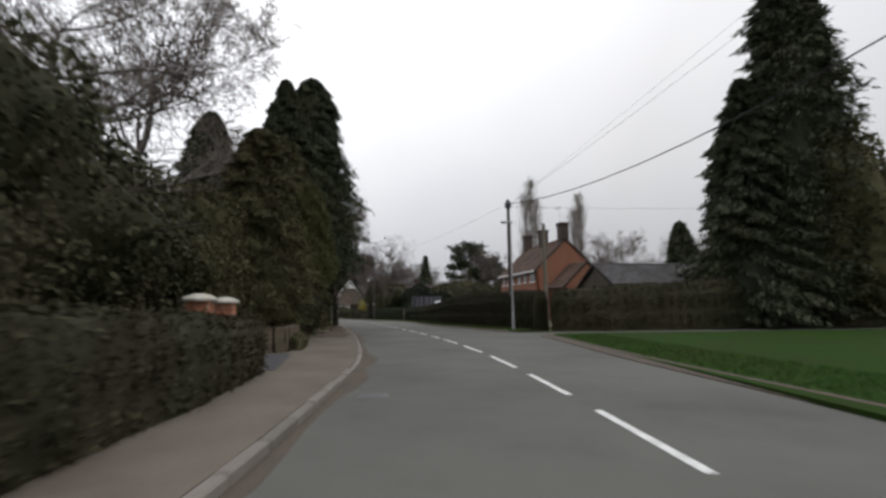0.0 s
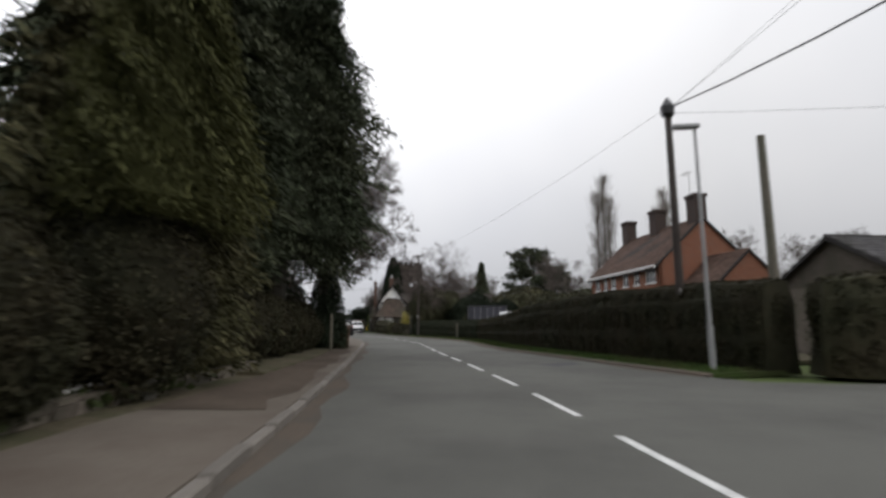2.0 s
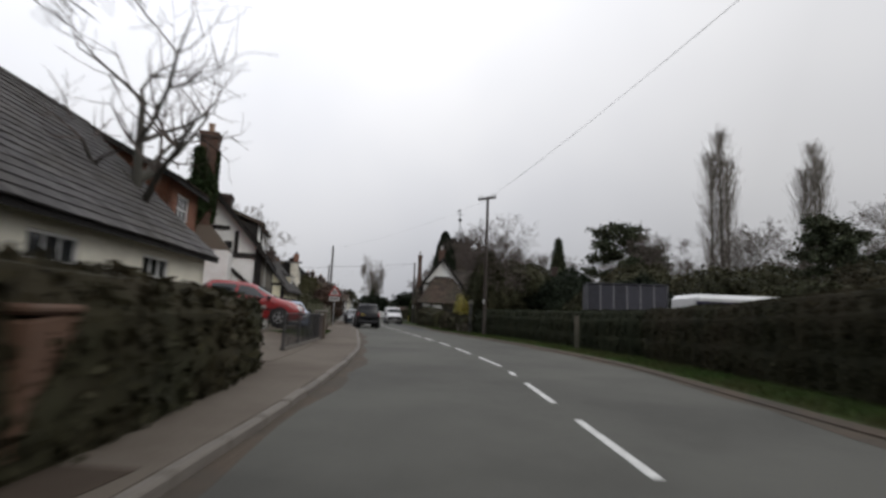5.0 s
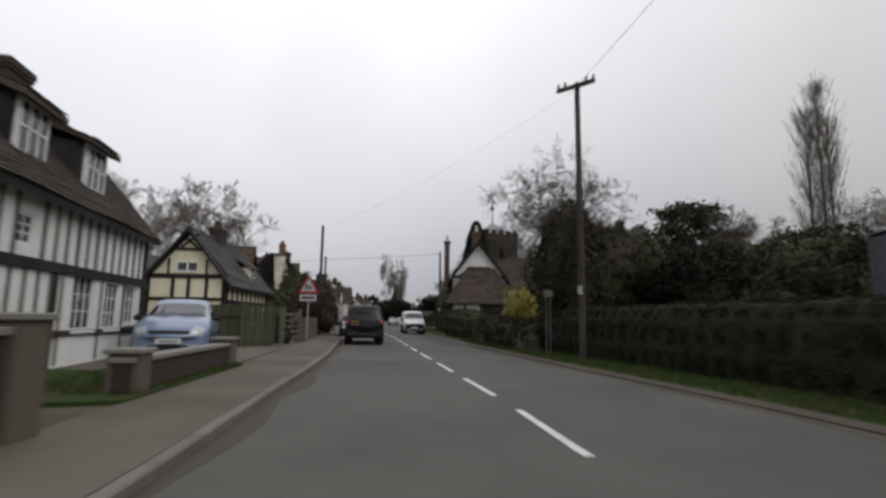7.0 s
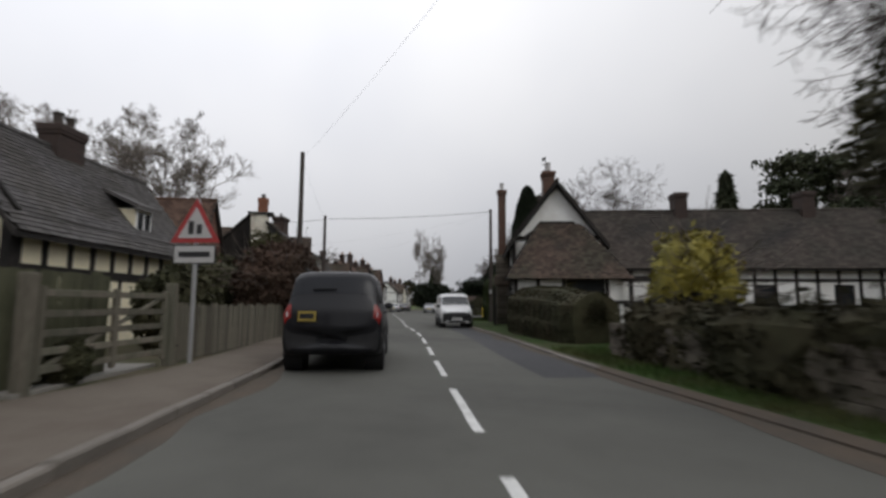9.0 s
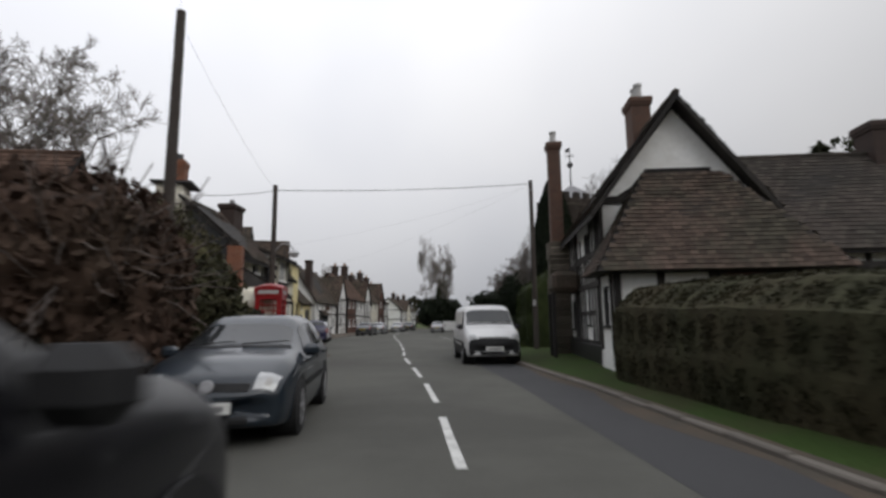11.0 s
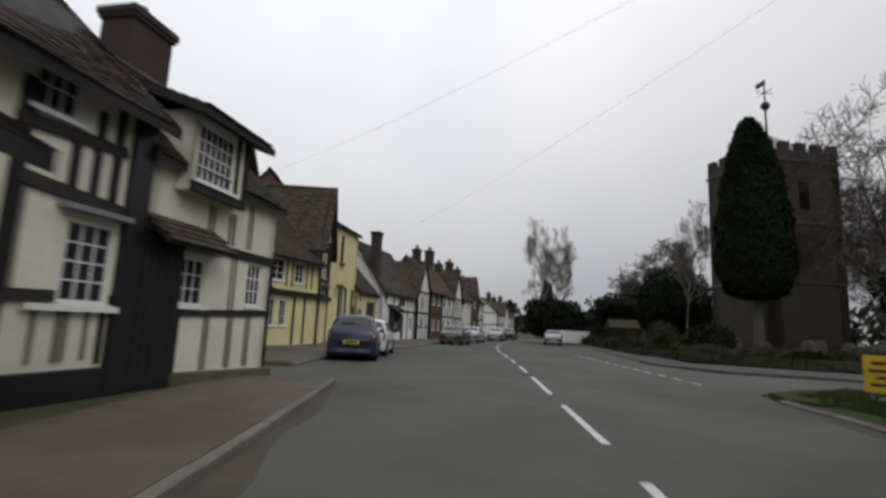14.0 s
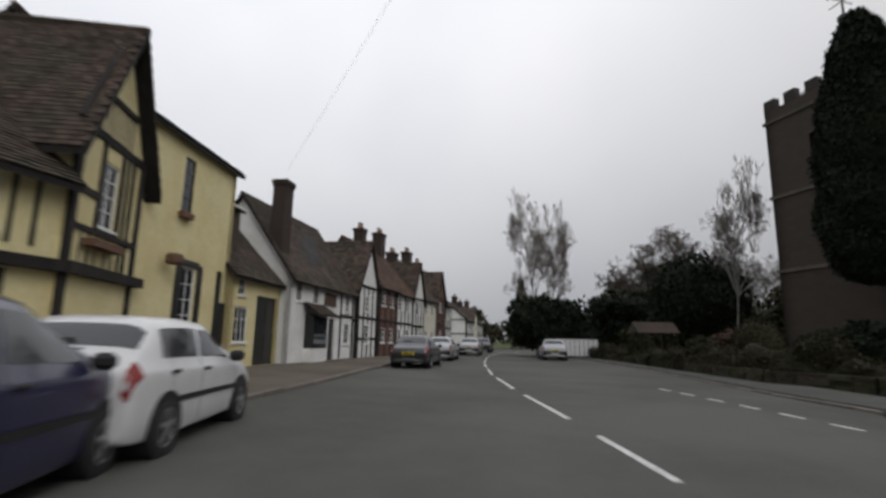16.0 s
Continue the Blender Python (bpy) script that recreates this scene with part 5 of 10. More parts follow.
def corner_house():
    """Ivory timbered house at the corner, with an oriel casement under the eave."""
    h = House("corner_house", (STEP[0] + 3.22 * STEPD[0], STEP[1] + 3.22 * STEPD[1]), STEPD, "ivory rendered timber framed house with leaded casements under deep eaves")
    L, D, ze, zr = 3.75, 5.2, 3.85, 6.25
    wins = [(0.85, 1.4, 0.72, 0.82), (2.85, 1.48, 0.55, 0.88)]
    a, b = (0, 0), (L, 0)
    h.wall(a, b, 0.2, ze, M["ivory"], wins)
    h.window(a, b, *wins[0], nx=3, nz=3)
    h.window(a, b, *wins[1], nx=3, nz=3)
    h.wall((L, 0), (L, D), 0.1, ze, M["ivory"], gable=zr - ze - 0.1)
    h.wall((L, D), (0, D), 0.1, ze, M["ivory"])
    h.wall((0, D), (0, 0), 0.1, ze, M["ivory"], gable=zr - ze - 0.1)
    # oriel with a row of casements, breaking the eave
    o0, o1, oz0, oz1 = 0.55, 2.05, 3.25, 4.62
    q = [(o0, -0.28), (o1, -0.28)]
    ow = [(0.1, 0.2 + oz0, 1.02, oz1 - oz0 - 0.38)]
    h.wall(*q, oz0, oz1, M["ivory"], ow, thick=0.12)
    h.window(*q, *ow[0], nx=6, nz=4)
    h.wall((o1, -0.28), (o1, 1.6), oz0, oz1, M["ivory"], thick=0.12)
    h.wall((o0, 1.6), (o0, -0.28), oz0, oz1, M["ivory"], thick=0.12)
    h.beams(*q, [(0, oz0 + 0.07, o1 - o0, oz0 + 0.07, 0.15), (1.16, oz0, 1.16, oz1, 0.07), (1.42, oz0, 1.42, oz1, 0.1)], M["beam"], 0.04)
    pent_slab(h, o0 - 0.25, o1 + 0.35, 1.9, 5.5, -0.62, 4.55, 47, 0.14)
    h.beams(a, b, [(s, z0, s, z1, 0.055) for s, z0, z1 in ((1.5, 2.55, 3.2), (1.62, 2.55, 3.2), (2.1, 2.6, 3.2), (2.22, 2.6, 3.2), (2.72, 2.6, 3.5), (2.83, 2.6, 3.5), (1.66, 0.3, 1.25), (1.76, 0.3, 1.25), (2.36, 0.3, 1.25), (2.46, 0.3, 1.25), (2.95, 0.3, 1.3), (3.05, 0.3, 1.3), (2.3, 1.35, 2.4), (2.42, 1.35, 2.4))], M["greybeam"], 0.02)
    h.beams(a, b, [(0.9, 2.46, L, 2.46, 0.17), (0.9, 1.28, L, 1.36, 0.11), (0.92, 0.2, 0.92, 1.3, 0.1), (0, ze - 0.07, L, ze - 0.07, 0.14), (L - 0.04, 0.2, L - 0.04, 2.4, 0.06)], M["beam"], 0.045)
    # black boarded passage under a small hood
    h.solid("passage_boards", M["blackpaint"], 0.0, 0.88, -0.06, 0.0, 0.1, 2.5)
    for k in range(5):
        h.solid("board", M["blackpaint"], 0.02 + 0.172 * k, 0.18 + 0.172 * k, -0.075, -0.06, 0.12, 2.48)
    pent_slab(h, 0.0, 1.7, 0.0, 2.75, -0.45, 2.35, 48, 0.06)
    h.solid("window_hood", M["lead"], 0.8, 1.75, -0.15, 0.0, 2.3, 2.36)
    bm = bmesh.new()
    vs = [bm.verts.new(p) for p in ((0.85, -0.12, 0.0), (L + 0.12, -0.12, 0.0), (L + 0.12, -0.12, 0.2), (0.85, -0.12, 0.3), (0.85, 0, 0.0), (L + 0.12, 0, 0.0), (L + 0.12, 0, 0.22), (0.85, 0, 0.32))]
    for f in ((0, 1, 2, 3), (3, 2, 6, 7), (0, 3, 7, 4), (1, 5, 6, 2)):
        bm.faces.new([vs[i] for i in f])
    bmesh.ops.recalc_face_normals(bm, faces=bm.faces)
    part("plinth", bm, M["stone"], h.ob)
    h.roof(0, L, 0, D, ze, zr, M["tile"], 0.2, 0.1, 0.18, 0.125, 0.05, seed=41)
    h.chimney(2.6, 3.6, zr - 0.8, zr + 0.5, 0.55, 0.5, M["ivory"], 1, 0.05, potm=M["darksteel"], pot_h=0.6)
    return h


def gabled_cream():
    """Cream gabled house with a bow window under a pent roof."""
    h = House("gabled_house", (-40.75, 98.95), (-0.5, 0.866), "cream gabled timbered house with a bow window under tiled pent")
    L, D, ze, zr = 5.35, 6.5, 4.75, 7.95
    a, b = (0, 0), (L, 0)
    win = (2.72, 4.62, 0.72, 1.05)
    h.wall(a, b, 0.15, 4.4, M["cream"])
    h.wall(a, b, 4.4, ze, M["cream"], [], gable=0)
    h.wall((0, 0.02), (L, 0.02), ze, ze + 0.002, M["cream"], gable=zr - ze - 0.1)
    h.wall((L, 0), (L, D), 0.15, ze, M["cream"])
    h.wall((L, D), (0, D), 0.15, ze, M["cream"], gable=zr - ze - 0.1)
    h.wall((0, D), (0, 0), 0.15, ze, M["cream"])
    x, z, w, hh = win
    h.solid("gable_pane", M["pane"], x, x + w, -0.03, -0.012, z, z + hh)
    h.solid("gable_frame", M["blackpaint"], x - 0.07, x + w + 0.07, -0.02, 0.0, z - 0.07, z + hh + 0.07)
    bars = [(x + w * k / 4, z, x + w * k / 4, z + hh, 0.05 if k in (0, 2, 4) else 0.022) for k in range(5)] + [(x, z + hh * k / 4, x + w, z + hh * k / 4, 0.05 if k in (0, 2, 4) else 0.022) for k in range(5)]
    h.beams(a, b, bars, M["joinery"], 0.05, "window_bar")
    t = [(0.1, 0.15, 0.1, 4.6, 0.16), (L - 0.1, 0.15, L - 0.1, 4.6, 0.16), (0.2, 4.33, L - 0.2, 4.5, 0.24), (0.2, 3.47, L, 3.55, 0.2), (2.58, 4.4, 2.58, 6.0, 0.1), (3.6, 4.5, 3.6, 6.0, 0.1), (1.7, 6.0, L - 1.7, 6.05, 0.2), (0.1, 4.6, L / 2, zr - 0.1, 0.24), (L - 0.1, 4.6, L / 2, zr - 0.1, 0.24), (4.45, 0.15, 4.45, 2.4, 0.12)]
    h.beams(a, b, t, M["beam"], 0.055)
    h.beams(a, b, [(s, 3.55, s, 4.3, 0.05) for s in (0.9, 1.05, 2.3, 2.45, 3.1, 3.25, 4.2, 4.35, 5.1)], M["greybeam"], 0.03)
    cross_roof(h, 0, L, 0, D, ze, zr, M["tile"], 0.4, 0.4, 0.19, 0.13, 0.03, 51, 0.22)
    pent_slab(h, 0.2, L + 0.15, 0.0, 3.1, -0.8, 2.5, 55, 0.12)
    # bow window
    bow = [(2.0, 0.0), (2.15, -0.5), (3.0, -0.62), (3.95, -0.5), (4.15, 0.0)]
    low, glass, bars = bmesh.new(), bmesh.new(), bmesh.new()
    for (x0, y0), (x1, y1) in zip(bow, bow[1:]):
        for bmx, z0, z1 in ((low, 0.2, 0.92), (glass, 0.92, 2.4)):
            bmx.faces.new([bmx.verts.new(p) for p in ((x0, y0, z0), (x1, y1, z0), (x1, y1, z1), (x0, y0, z1))])
        d = Vector((x1 - x0, y1 - y0, 0))
        n = Vector((d.y, -d.x, 0)).normalized() * 0.02
        k = max(1, int(d.length / 0.22))
        for i in range(k + 1):
            p = Vector((x0, y0, 0)) + d * i / k + n
            r = 0.018 if 0 < i < k else 0.035
            tube(bars, (p.x, p.y, 0.92), (p.x, p.y, 2.4), r, r, 4)
        for i in range(4):
            z = 0.94 + 1.44 * i / 3
            r = 0.018 if 0 < i < 3 else 0.04
            tube(bars, (x0 + n.x, y0 + n.y, z), (x1 + n.x, y1 + n.y, z), r, r, 4)
    bw = part("bow_window", low, M["cream"], h.ob)
    part("glazing", glass, M["pane"], bw)
    part("glazing_grid", bars, M["joinery"], bw)
    h.solid("door", M["blackpaint"], 4.6, 5.1, -0.04, 0.0, 0.15, 2.25)
    h.solid("plinth", M["blackpaint"], -0.02, L, -0.06, 0.0, 0.05, 0.4)
    h.chimney(4.7, 3.4, 4.6, 7.4, 0.6, 0.6, M["cream"], 2, 0.06, potm=M["darksteel"], pot_h=0.6)
    return h


def yellow_inn():
    """The yellow range, its gabled cross wing, and the taller plain yellow front."""
    h = House("inn", (-41.7, 104.35), (-0.57, 0.822), "yellow washed timbered inn with gabled wing and black pentice beam", "inn")
    a, b = (0.3, 1.72), (4.1, 0.0)
    wins = [(0.7, 1.0, 0.5, 1.15), (1.5, 1.0, 0.5, 1.15), (0.75, 2.95, 0.9, 0.95), (2.4, 2.95, 0.7, 0.9)]
    h.wall(a, b, 0.15, 4.3, M["yellow"], wins)
    for w in wins:
        h.window(a, b, *w, nx=2, nz=3)
    h.wall((4.1, 6), (0.3, 6), 0.15, 4.2, M["yellow"])
    h.wall((0.3, 6), (0.3, 1.75), 0.15, 4.2, M["yellow"])
    h.beams(a, b, [(p, 2.75, p, 4.2, 0.07) for p in (0.2, 0.6, 1.8, 2.2, 3.3, 3.7)] + [(p, 0.2, p, 2.3, 0.12) for p in (0.1, 2.5, 3.3)] + [(0, 4.18, 4.1, 4.18, 0.16)], M["beam"], 0.04)
    h.beams(a, b, [(-0.6, 2.45, 4.3, 2.45, 0.22)], M["beam"], 0.22, "pentice_beam")
    h.beams((4.1, -0.12), (7.0, -0.12), [(0, 2.45, 3.2, 2.45, 0.22)], M["beam"], 0.2, "pentice_beam")
    u, v = Vector((0.911, -0.412, 0)), Vector((0.412, 0.911, 0))
    top = Vector((0.3, 1.72, 7.25)) - u * 0.5 + v * 3.1
    run = -v * 3.5 + Vector((0, 0, -3.25))
    bm = bmesh.new()
    ring = [top, top + u * 4.75, top + u * 4.75 + run, top + run]
    vs = [bm.verts.new(p) for p in ring] + [bm.verts.new(p - Vector((0, 0, 0.16))) for p in ring]
    for q in ((0, 1, 2, 3), (7, 6, 5, 4), (0, 4, 5, 1), (1, 5, 6, 2), (2, 6, 7, 3), (3, 7, 4, 0)):
        bm.faces.new([vs[k] for k in q])
    bmesh.ops.recalc_face_normals(bm, faces=bm.faces)
    slope = part("range_roof", bm, M["beam"], h.ob)
    tiles("roof_tiles", tuple(top), tuple(u), tuple(run), 4.75, run.length, M["tile"], slope, 0.19, 0.13, seed=61)
    # gabled wing
    c, d = (4.1, -0.12), (7.0, -0.12)
    w2 = [(1.0, 3.45, 0.75, 1.45)]
    h.wall(c, d, 0.15, 5.4, M["yellow"], w2, gable=2.75)
    h.window(c, d, *w2[0], nx=2, nz=4, material=M["joinery"])
    h.wall((7.0, -0.12), (7.0, 6), 0.15, 5.4, M["yellow"])
    h.wall((4.1, 3), (4.1, -0.12), 3.0, 5.4, M["yellow"])
    h.beams(c, d, [(0.08, 0.15, 0.08, 5.4, 0.18), (2.82, 0.15, 2.82, 5.4, 0.16), (0, 5.35, 2.9, 5.35, 0.18), (0, 4.05, 0.95, 4.05, 0.14), (0.95, 3.35, 0.95, 5.3, 0.1), (1.82, 3.35, 1.82, 5.3, 0.1), (2.1, 2.6, 2.1, 5.3, 0.07), (2.35, 2.6, 2.35, 5.3, 0.07), (0, 3.3, 2.9, 3.3, 0.12), (0.7, 6.3, 2.2, 6.3, 0.14), (0, 5.4, 1.45, 8.1, 0.18), (2.9, 5.4, 1.45, 8.1, 0.18)], M["beam"], 0.05)
    h.beams(c, d, [(s, 5.45, s, 6.2, 0.05) for s in (0.7, 0.9, 1.1, 1.3, 1.5, 1.7, 1.9, 2.1)] + [(s, 2.6, s, 3.25, 0.05) for s in (0.5, 0.8, 1.1, 1.5, 1.8)], M["greybeam"], 0.02)
    cross_roof(h, 4.1, 7.0, -0.12, 6.5, 5.4, 8.25, M["tile"], 0.35, 0.35, 0.19, 0.13, 0.03, 65, 0.18)
    h.solid("window_box", M["woodbrown"], 4.6, 5.9, -0.4, -0.14, 2.95, 3.1)
    h.solid("rear_block", M["brick"], 7.65, 9.2, 2.25, 5.2, 0.1, 8.1)
    h.wall((7.5, 5.2), (7.5, 2.25), 0.1, 8.15, M["brick"], gable=1.5)
    h.roof(7.5, 9.2, 2.25, 5.2, 8.15, 9.75, M["redtile"], 0.15, 0.12, 0.22, 0.16, 0.02, seed=68)
    h.chimney(6.2, 4.2, 7.4, 8.9, 0.9, 0.5, M["darkbrick"], 0)
    return h


def inn_front():
    """The taller plain yellow front that ends the inn, with a dark tile-hung return."""
    h = House("inn_annexe", (-45.7, 110.1), (-0.374, 0.927), "tall plain yellow house front with black shutters beside the inn", "house")
    L = 5.05
    e, f = (0, 0), (L, 0)
    w3 = [(1.95, 4.75, 0.55, 1.65), (0.15, 4.75, 0.5, 1.5), (2.3, 1.3, 0.75, 1.9)]
    h.wall(e, f, 0.15, 6.95, M["yellow"], w3)
    for w in w3:
        h.window(e, f, *w, nx=2, nz=4, material=M["blackpaint"] if w[1] > 3 else M["joinery"])
    h.wall((L, 0), (L, 5.5), 0.15, 6.95, M["yellow"], gable=1.3)
    h.wall((L, 5.5), (0, 5.5), 0.15, 6.95, M["yellow"])
    h.roof(-0.1, L, 0.0, 5.5, 6.95, 8.2, M["tile"], 0.2, 0.2, 0.25, 0.2, 0.0, seed=69)
    for s in (1.88, 2.6):
        h.solid("window_box", M["woodbrown"], s - 0.05, s + 0.5, -0.18, 0.0, 4.55, 4.72) if s < 2 else None
    for s in (2.02, 3.12, 4.3):
        h.solid("shutter", M["blackpaint"], s, s + 0.24, -0.05, 0.0, 1.1, 3.3)
    h.solid("arched_head", M["blackpaint"], 2.2, 3.15, -0.06, 0.0, 3.2, 3.4, bevel=0.03)
    h.solid("hanging_basket", M["woodbrown"], 1.2, 1.6, -0.5, -0.15, 3.1, 3.4, bevel=0.06)
    h.solid("door", M["blackpaint"], 4.62, 4.98, -0.03, 0.0, 0.2, 2.3)
    # dark tile-hung return above the low range
    h.solid("tile_hung_bay", M["tile"], L + 0.02, L + 1.5, 0.5, 2.6, 3.4, 5.9)
    h.solid("bay_gutter", M["joinery"], L, L + 1.65, 0.3, 0.42, 5.9, 5.97)
    pent_slab(h, L, L + 1.65, 2.6, 6.5, 0.35, 5.9, 70, 0.08)
    return h


def leaves(name, pts, size, material, parent, rng, flat=0.0, kind="stuff"):
    """Loose leaves or sprays at the points, turned at random."""
    n = len(pts)
    a = rng.normal(size=(n, 3))
    a[:, 2] *= 1 - flat
    a /= np.linalg.norm(a, axis=1)[:, None]
    b = np.cross(a, rng.normal(size=(n, 3)))
    b /= np.linalg.norm(b, axis=1)[:, None]
    s = size * rng.uniform(0.6, 1.4, (n, 1))
    w = s * rng.uniform(0.35, 0.7, (n, 1))
    c = np.stack([pts - a * s, pts + b * w, pts + a * s, pts - b * w], 1)
    ob = part(name, quads(name, c, material), parent=parent)
    if kind:
        ob["kind"] = kind
    return ob


cottage_white()
cottage_cream()
stone_stack_house()
main_range()
corner_house()
gabled_cream()
yellow_inn()
inn_front()

# the row beyond the inn
ROW = (-0.273, 0.962)
small_house("garage_range", (-47.45, 114.85), (-0.33, 0.944), 3.9, 5, 3.55, 6.1, M["yellow"], M["tile"], "low yellow range with dark garage doors", wins=[(0.35, 1.0, 0.95, 1.25), (0.5, 2.65, 0.5, 0.6)], doors=[(1.9, 0.15, 1.75, 2.6)], beamm=None, seed=71, sag=0.03)
h = small_house("shop_cottage", (-48.25, 118.6), ROW, 7.6, 5.0, 3.9, 7.35, M["white"], M["tile"], "white cottage with shop bay, hanging sign and tall brick chimney", wins=[(0.55, 2.75, 0.6, 0.95), (2.3, 2.75, 0.6, 0.95), (6.4, 2.6, 0.6, 0.9), (6.3, 0.9, 0.8, 1.1)], doors=[(4.2, 0.15, 0.8, 2.0)], seed=73, sag=0.04)
h.chimney(0.45, 0.9, 3.8, 8.0, 0.72, 0.6, M["darkbrick"], 0, 0.06)
pent_slab(h, 1.2, 3.4, 0.0, 2.75, -0.75, 2.25, 74, 0.08)
h.solid("shop_bay", M["blackpaint"], 1.5, 3.1, -0.4, 0.0, 0.75, 2.2, bevel=0.02)
h.solid("shop_pane", M["pane"], 1.6, 3.0, -0.42, -0.4, 0.95, 2.1)
h.solid("bay_base", M["white"], 1.5, 3.1, -0.36, 0.0, 0.15, 0.75)
h.solid("wall_sign", M["woodbrown"], 3.5, 4.9, -0.06, 0.0, 2.75, 3.35, label="plain brown sign board")
h.beams((0, 0), (7.6, 0), [(5.7, 0.2, 5.7, 3.8, 0.16), (7.45, 0.2, 7.45, 3.8, 0.16), (5.7, 2.35, 7.5, 2.35, 0.14), (3.9, 2.3, 5.7, 2.3, 0.1)], M["beam"], 0.04)
h = small_house("gabled_cottage", (-50.2, 126.2), ROW, 3.4, 6, 4.3, 7.0, M["white"], M["tile"], "black and white gabled cottage", True, wins=[(1.2, 2.75, 0.9, 0.95), (1.1, 0.9, 1.0, 1.1)], beamm=M["beam"], posts=0.75, rails=(2.4, 1.2), seed=75)
x, y = -51.0, 129.6
row = [(3.2, 4.7, 7.8, "brick", "redtile", 1.0, False), (3.6, 4.6, 7.8, "white", "redtile", 0.9, False), (3.0, 4.4, 7.2, "white", "tile", 0.8, True), (3.8, 4.7, 7.9, "ivory", "tile", 0, False), (3.2, 5.0, 7.4, "brick", "tile", 0.9, True), (2.6, 4.6, 6.6, "white", "tile", 0.9, False)]
far_row = [(6.0, 4.0, 6.4, "white", "tile", 0.9, False), (5.0, 3.8, 6.0, "ivory", "tile", 0, True), (7.0, 4.0, 6.6, "white", "tile", 1.0, False)]
for i, (l, ze, zr, wm, rm, bg, gab) in enumerate(row + far_row):
    wins = [(l * f, z, 0.75, 0.95) for f in (0.12, 0.6) for z in (0.95, ze - 1.4)] if not gab else [(l * 0.35, 0.95, 0.9, 1.1), (l * 0.35, ze - 1.3, 0.9, 0.9)]
    d = Vector((-0.2, 0.98)) if i < 6 else Vector((-0.25, 0.968))
    if i == 6:
        x, y = -60.5, 166.0
    small_house("row_cottage", (x, y), d, l, 5.5, ze, zr, M[wm], M[rm], {"brick": "red brick cottage in the street row", "white": "white timbered cottage in the street row", "ivory": "ivory rendered cottage in the street row"}[wm], gab, wins=wins, beamm=M["beam"] if bg else None, posts=bg or 1, rails=(ze / 2,), chim=[(l - 0.6, 2.7, ze + 1, zr + (1.1 if i != 1 else 1.5), 1.0 if i else 0.7, 0.7, M["darkbrick"], 2)], seed=80 + 3 * i, tw=0.32, tl=0.28)
    x, y = x + d[0] * (l + 0.05), y + d[1] * (l + 0.05)


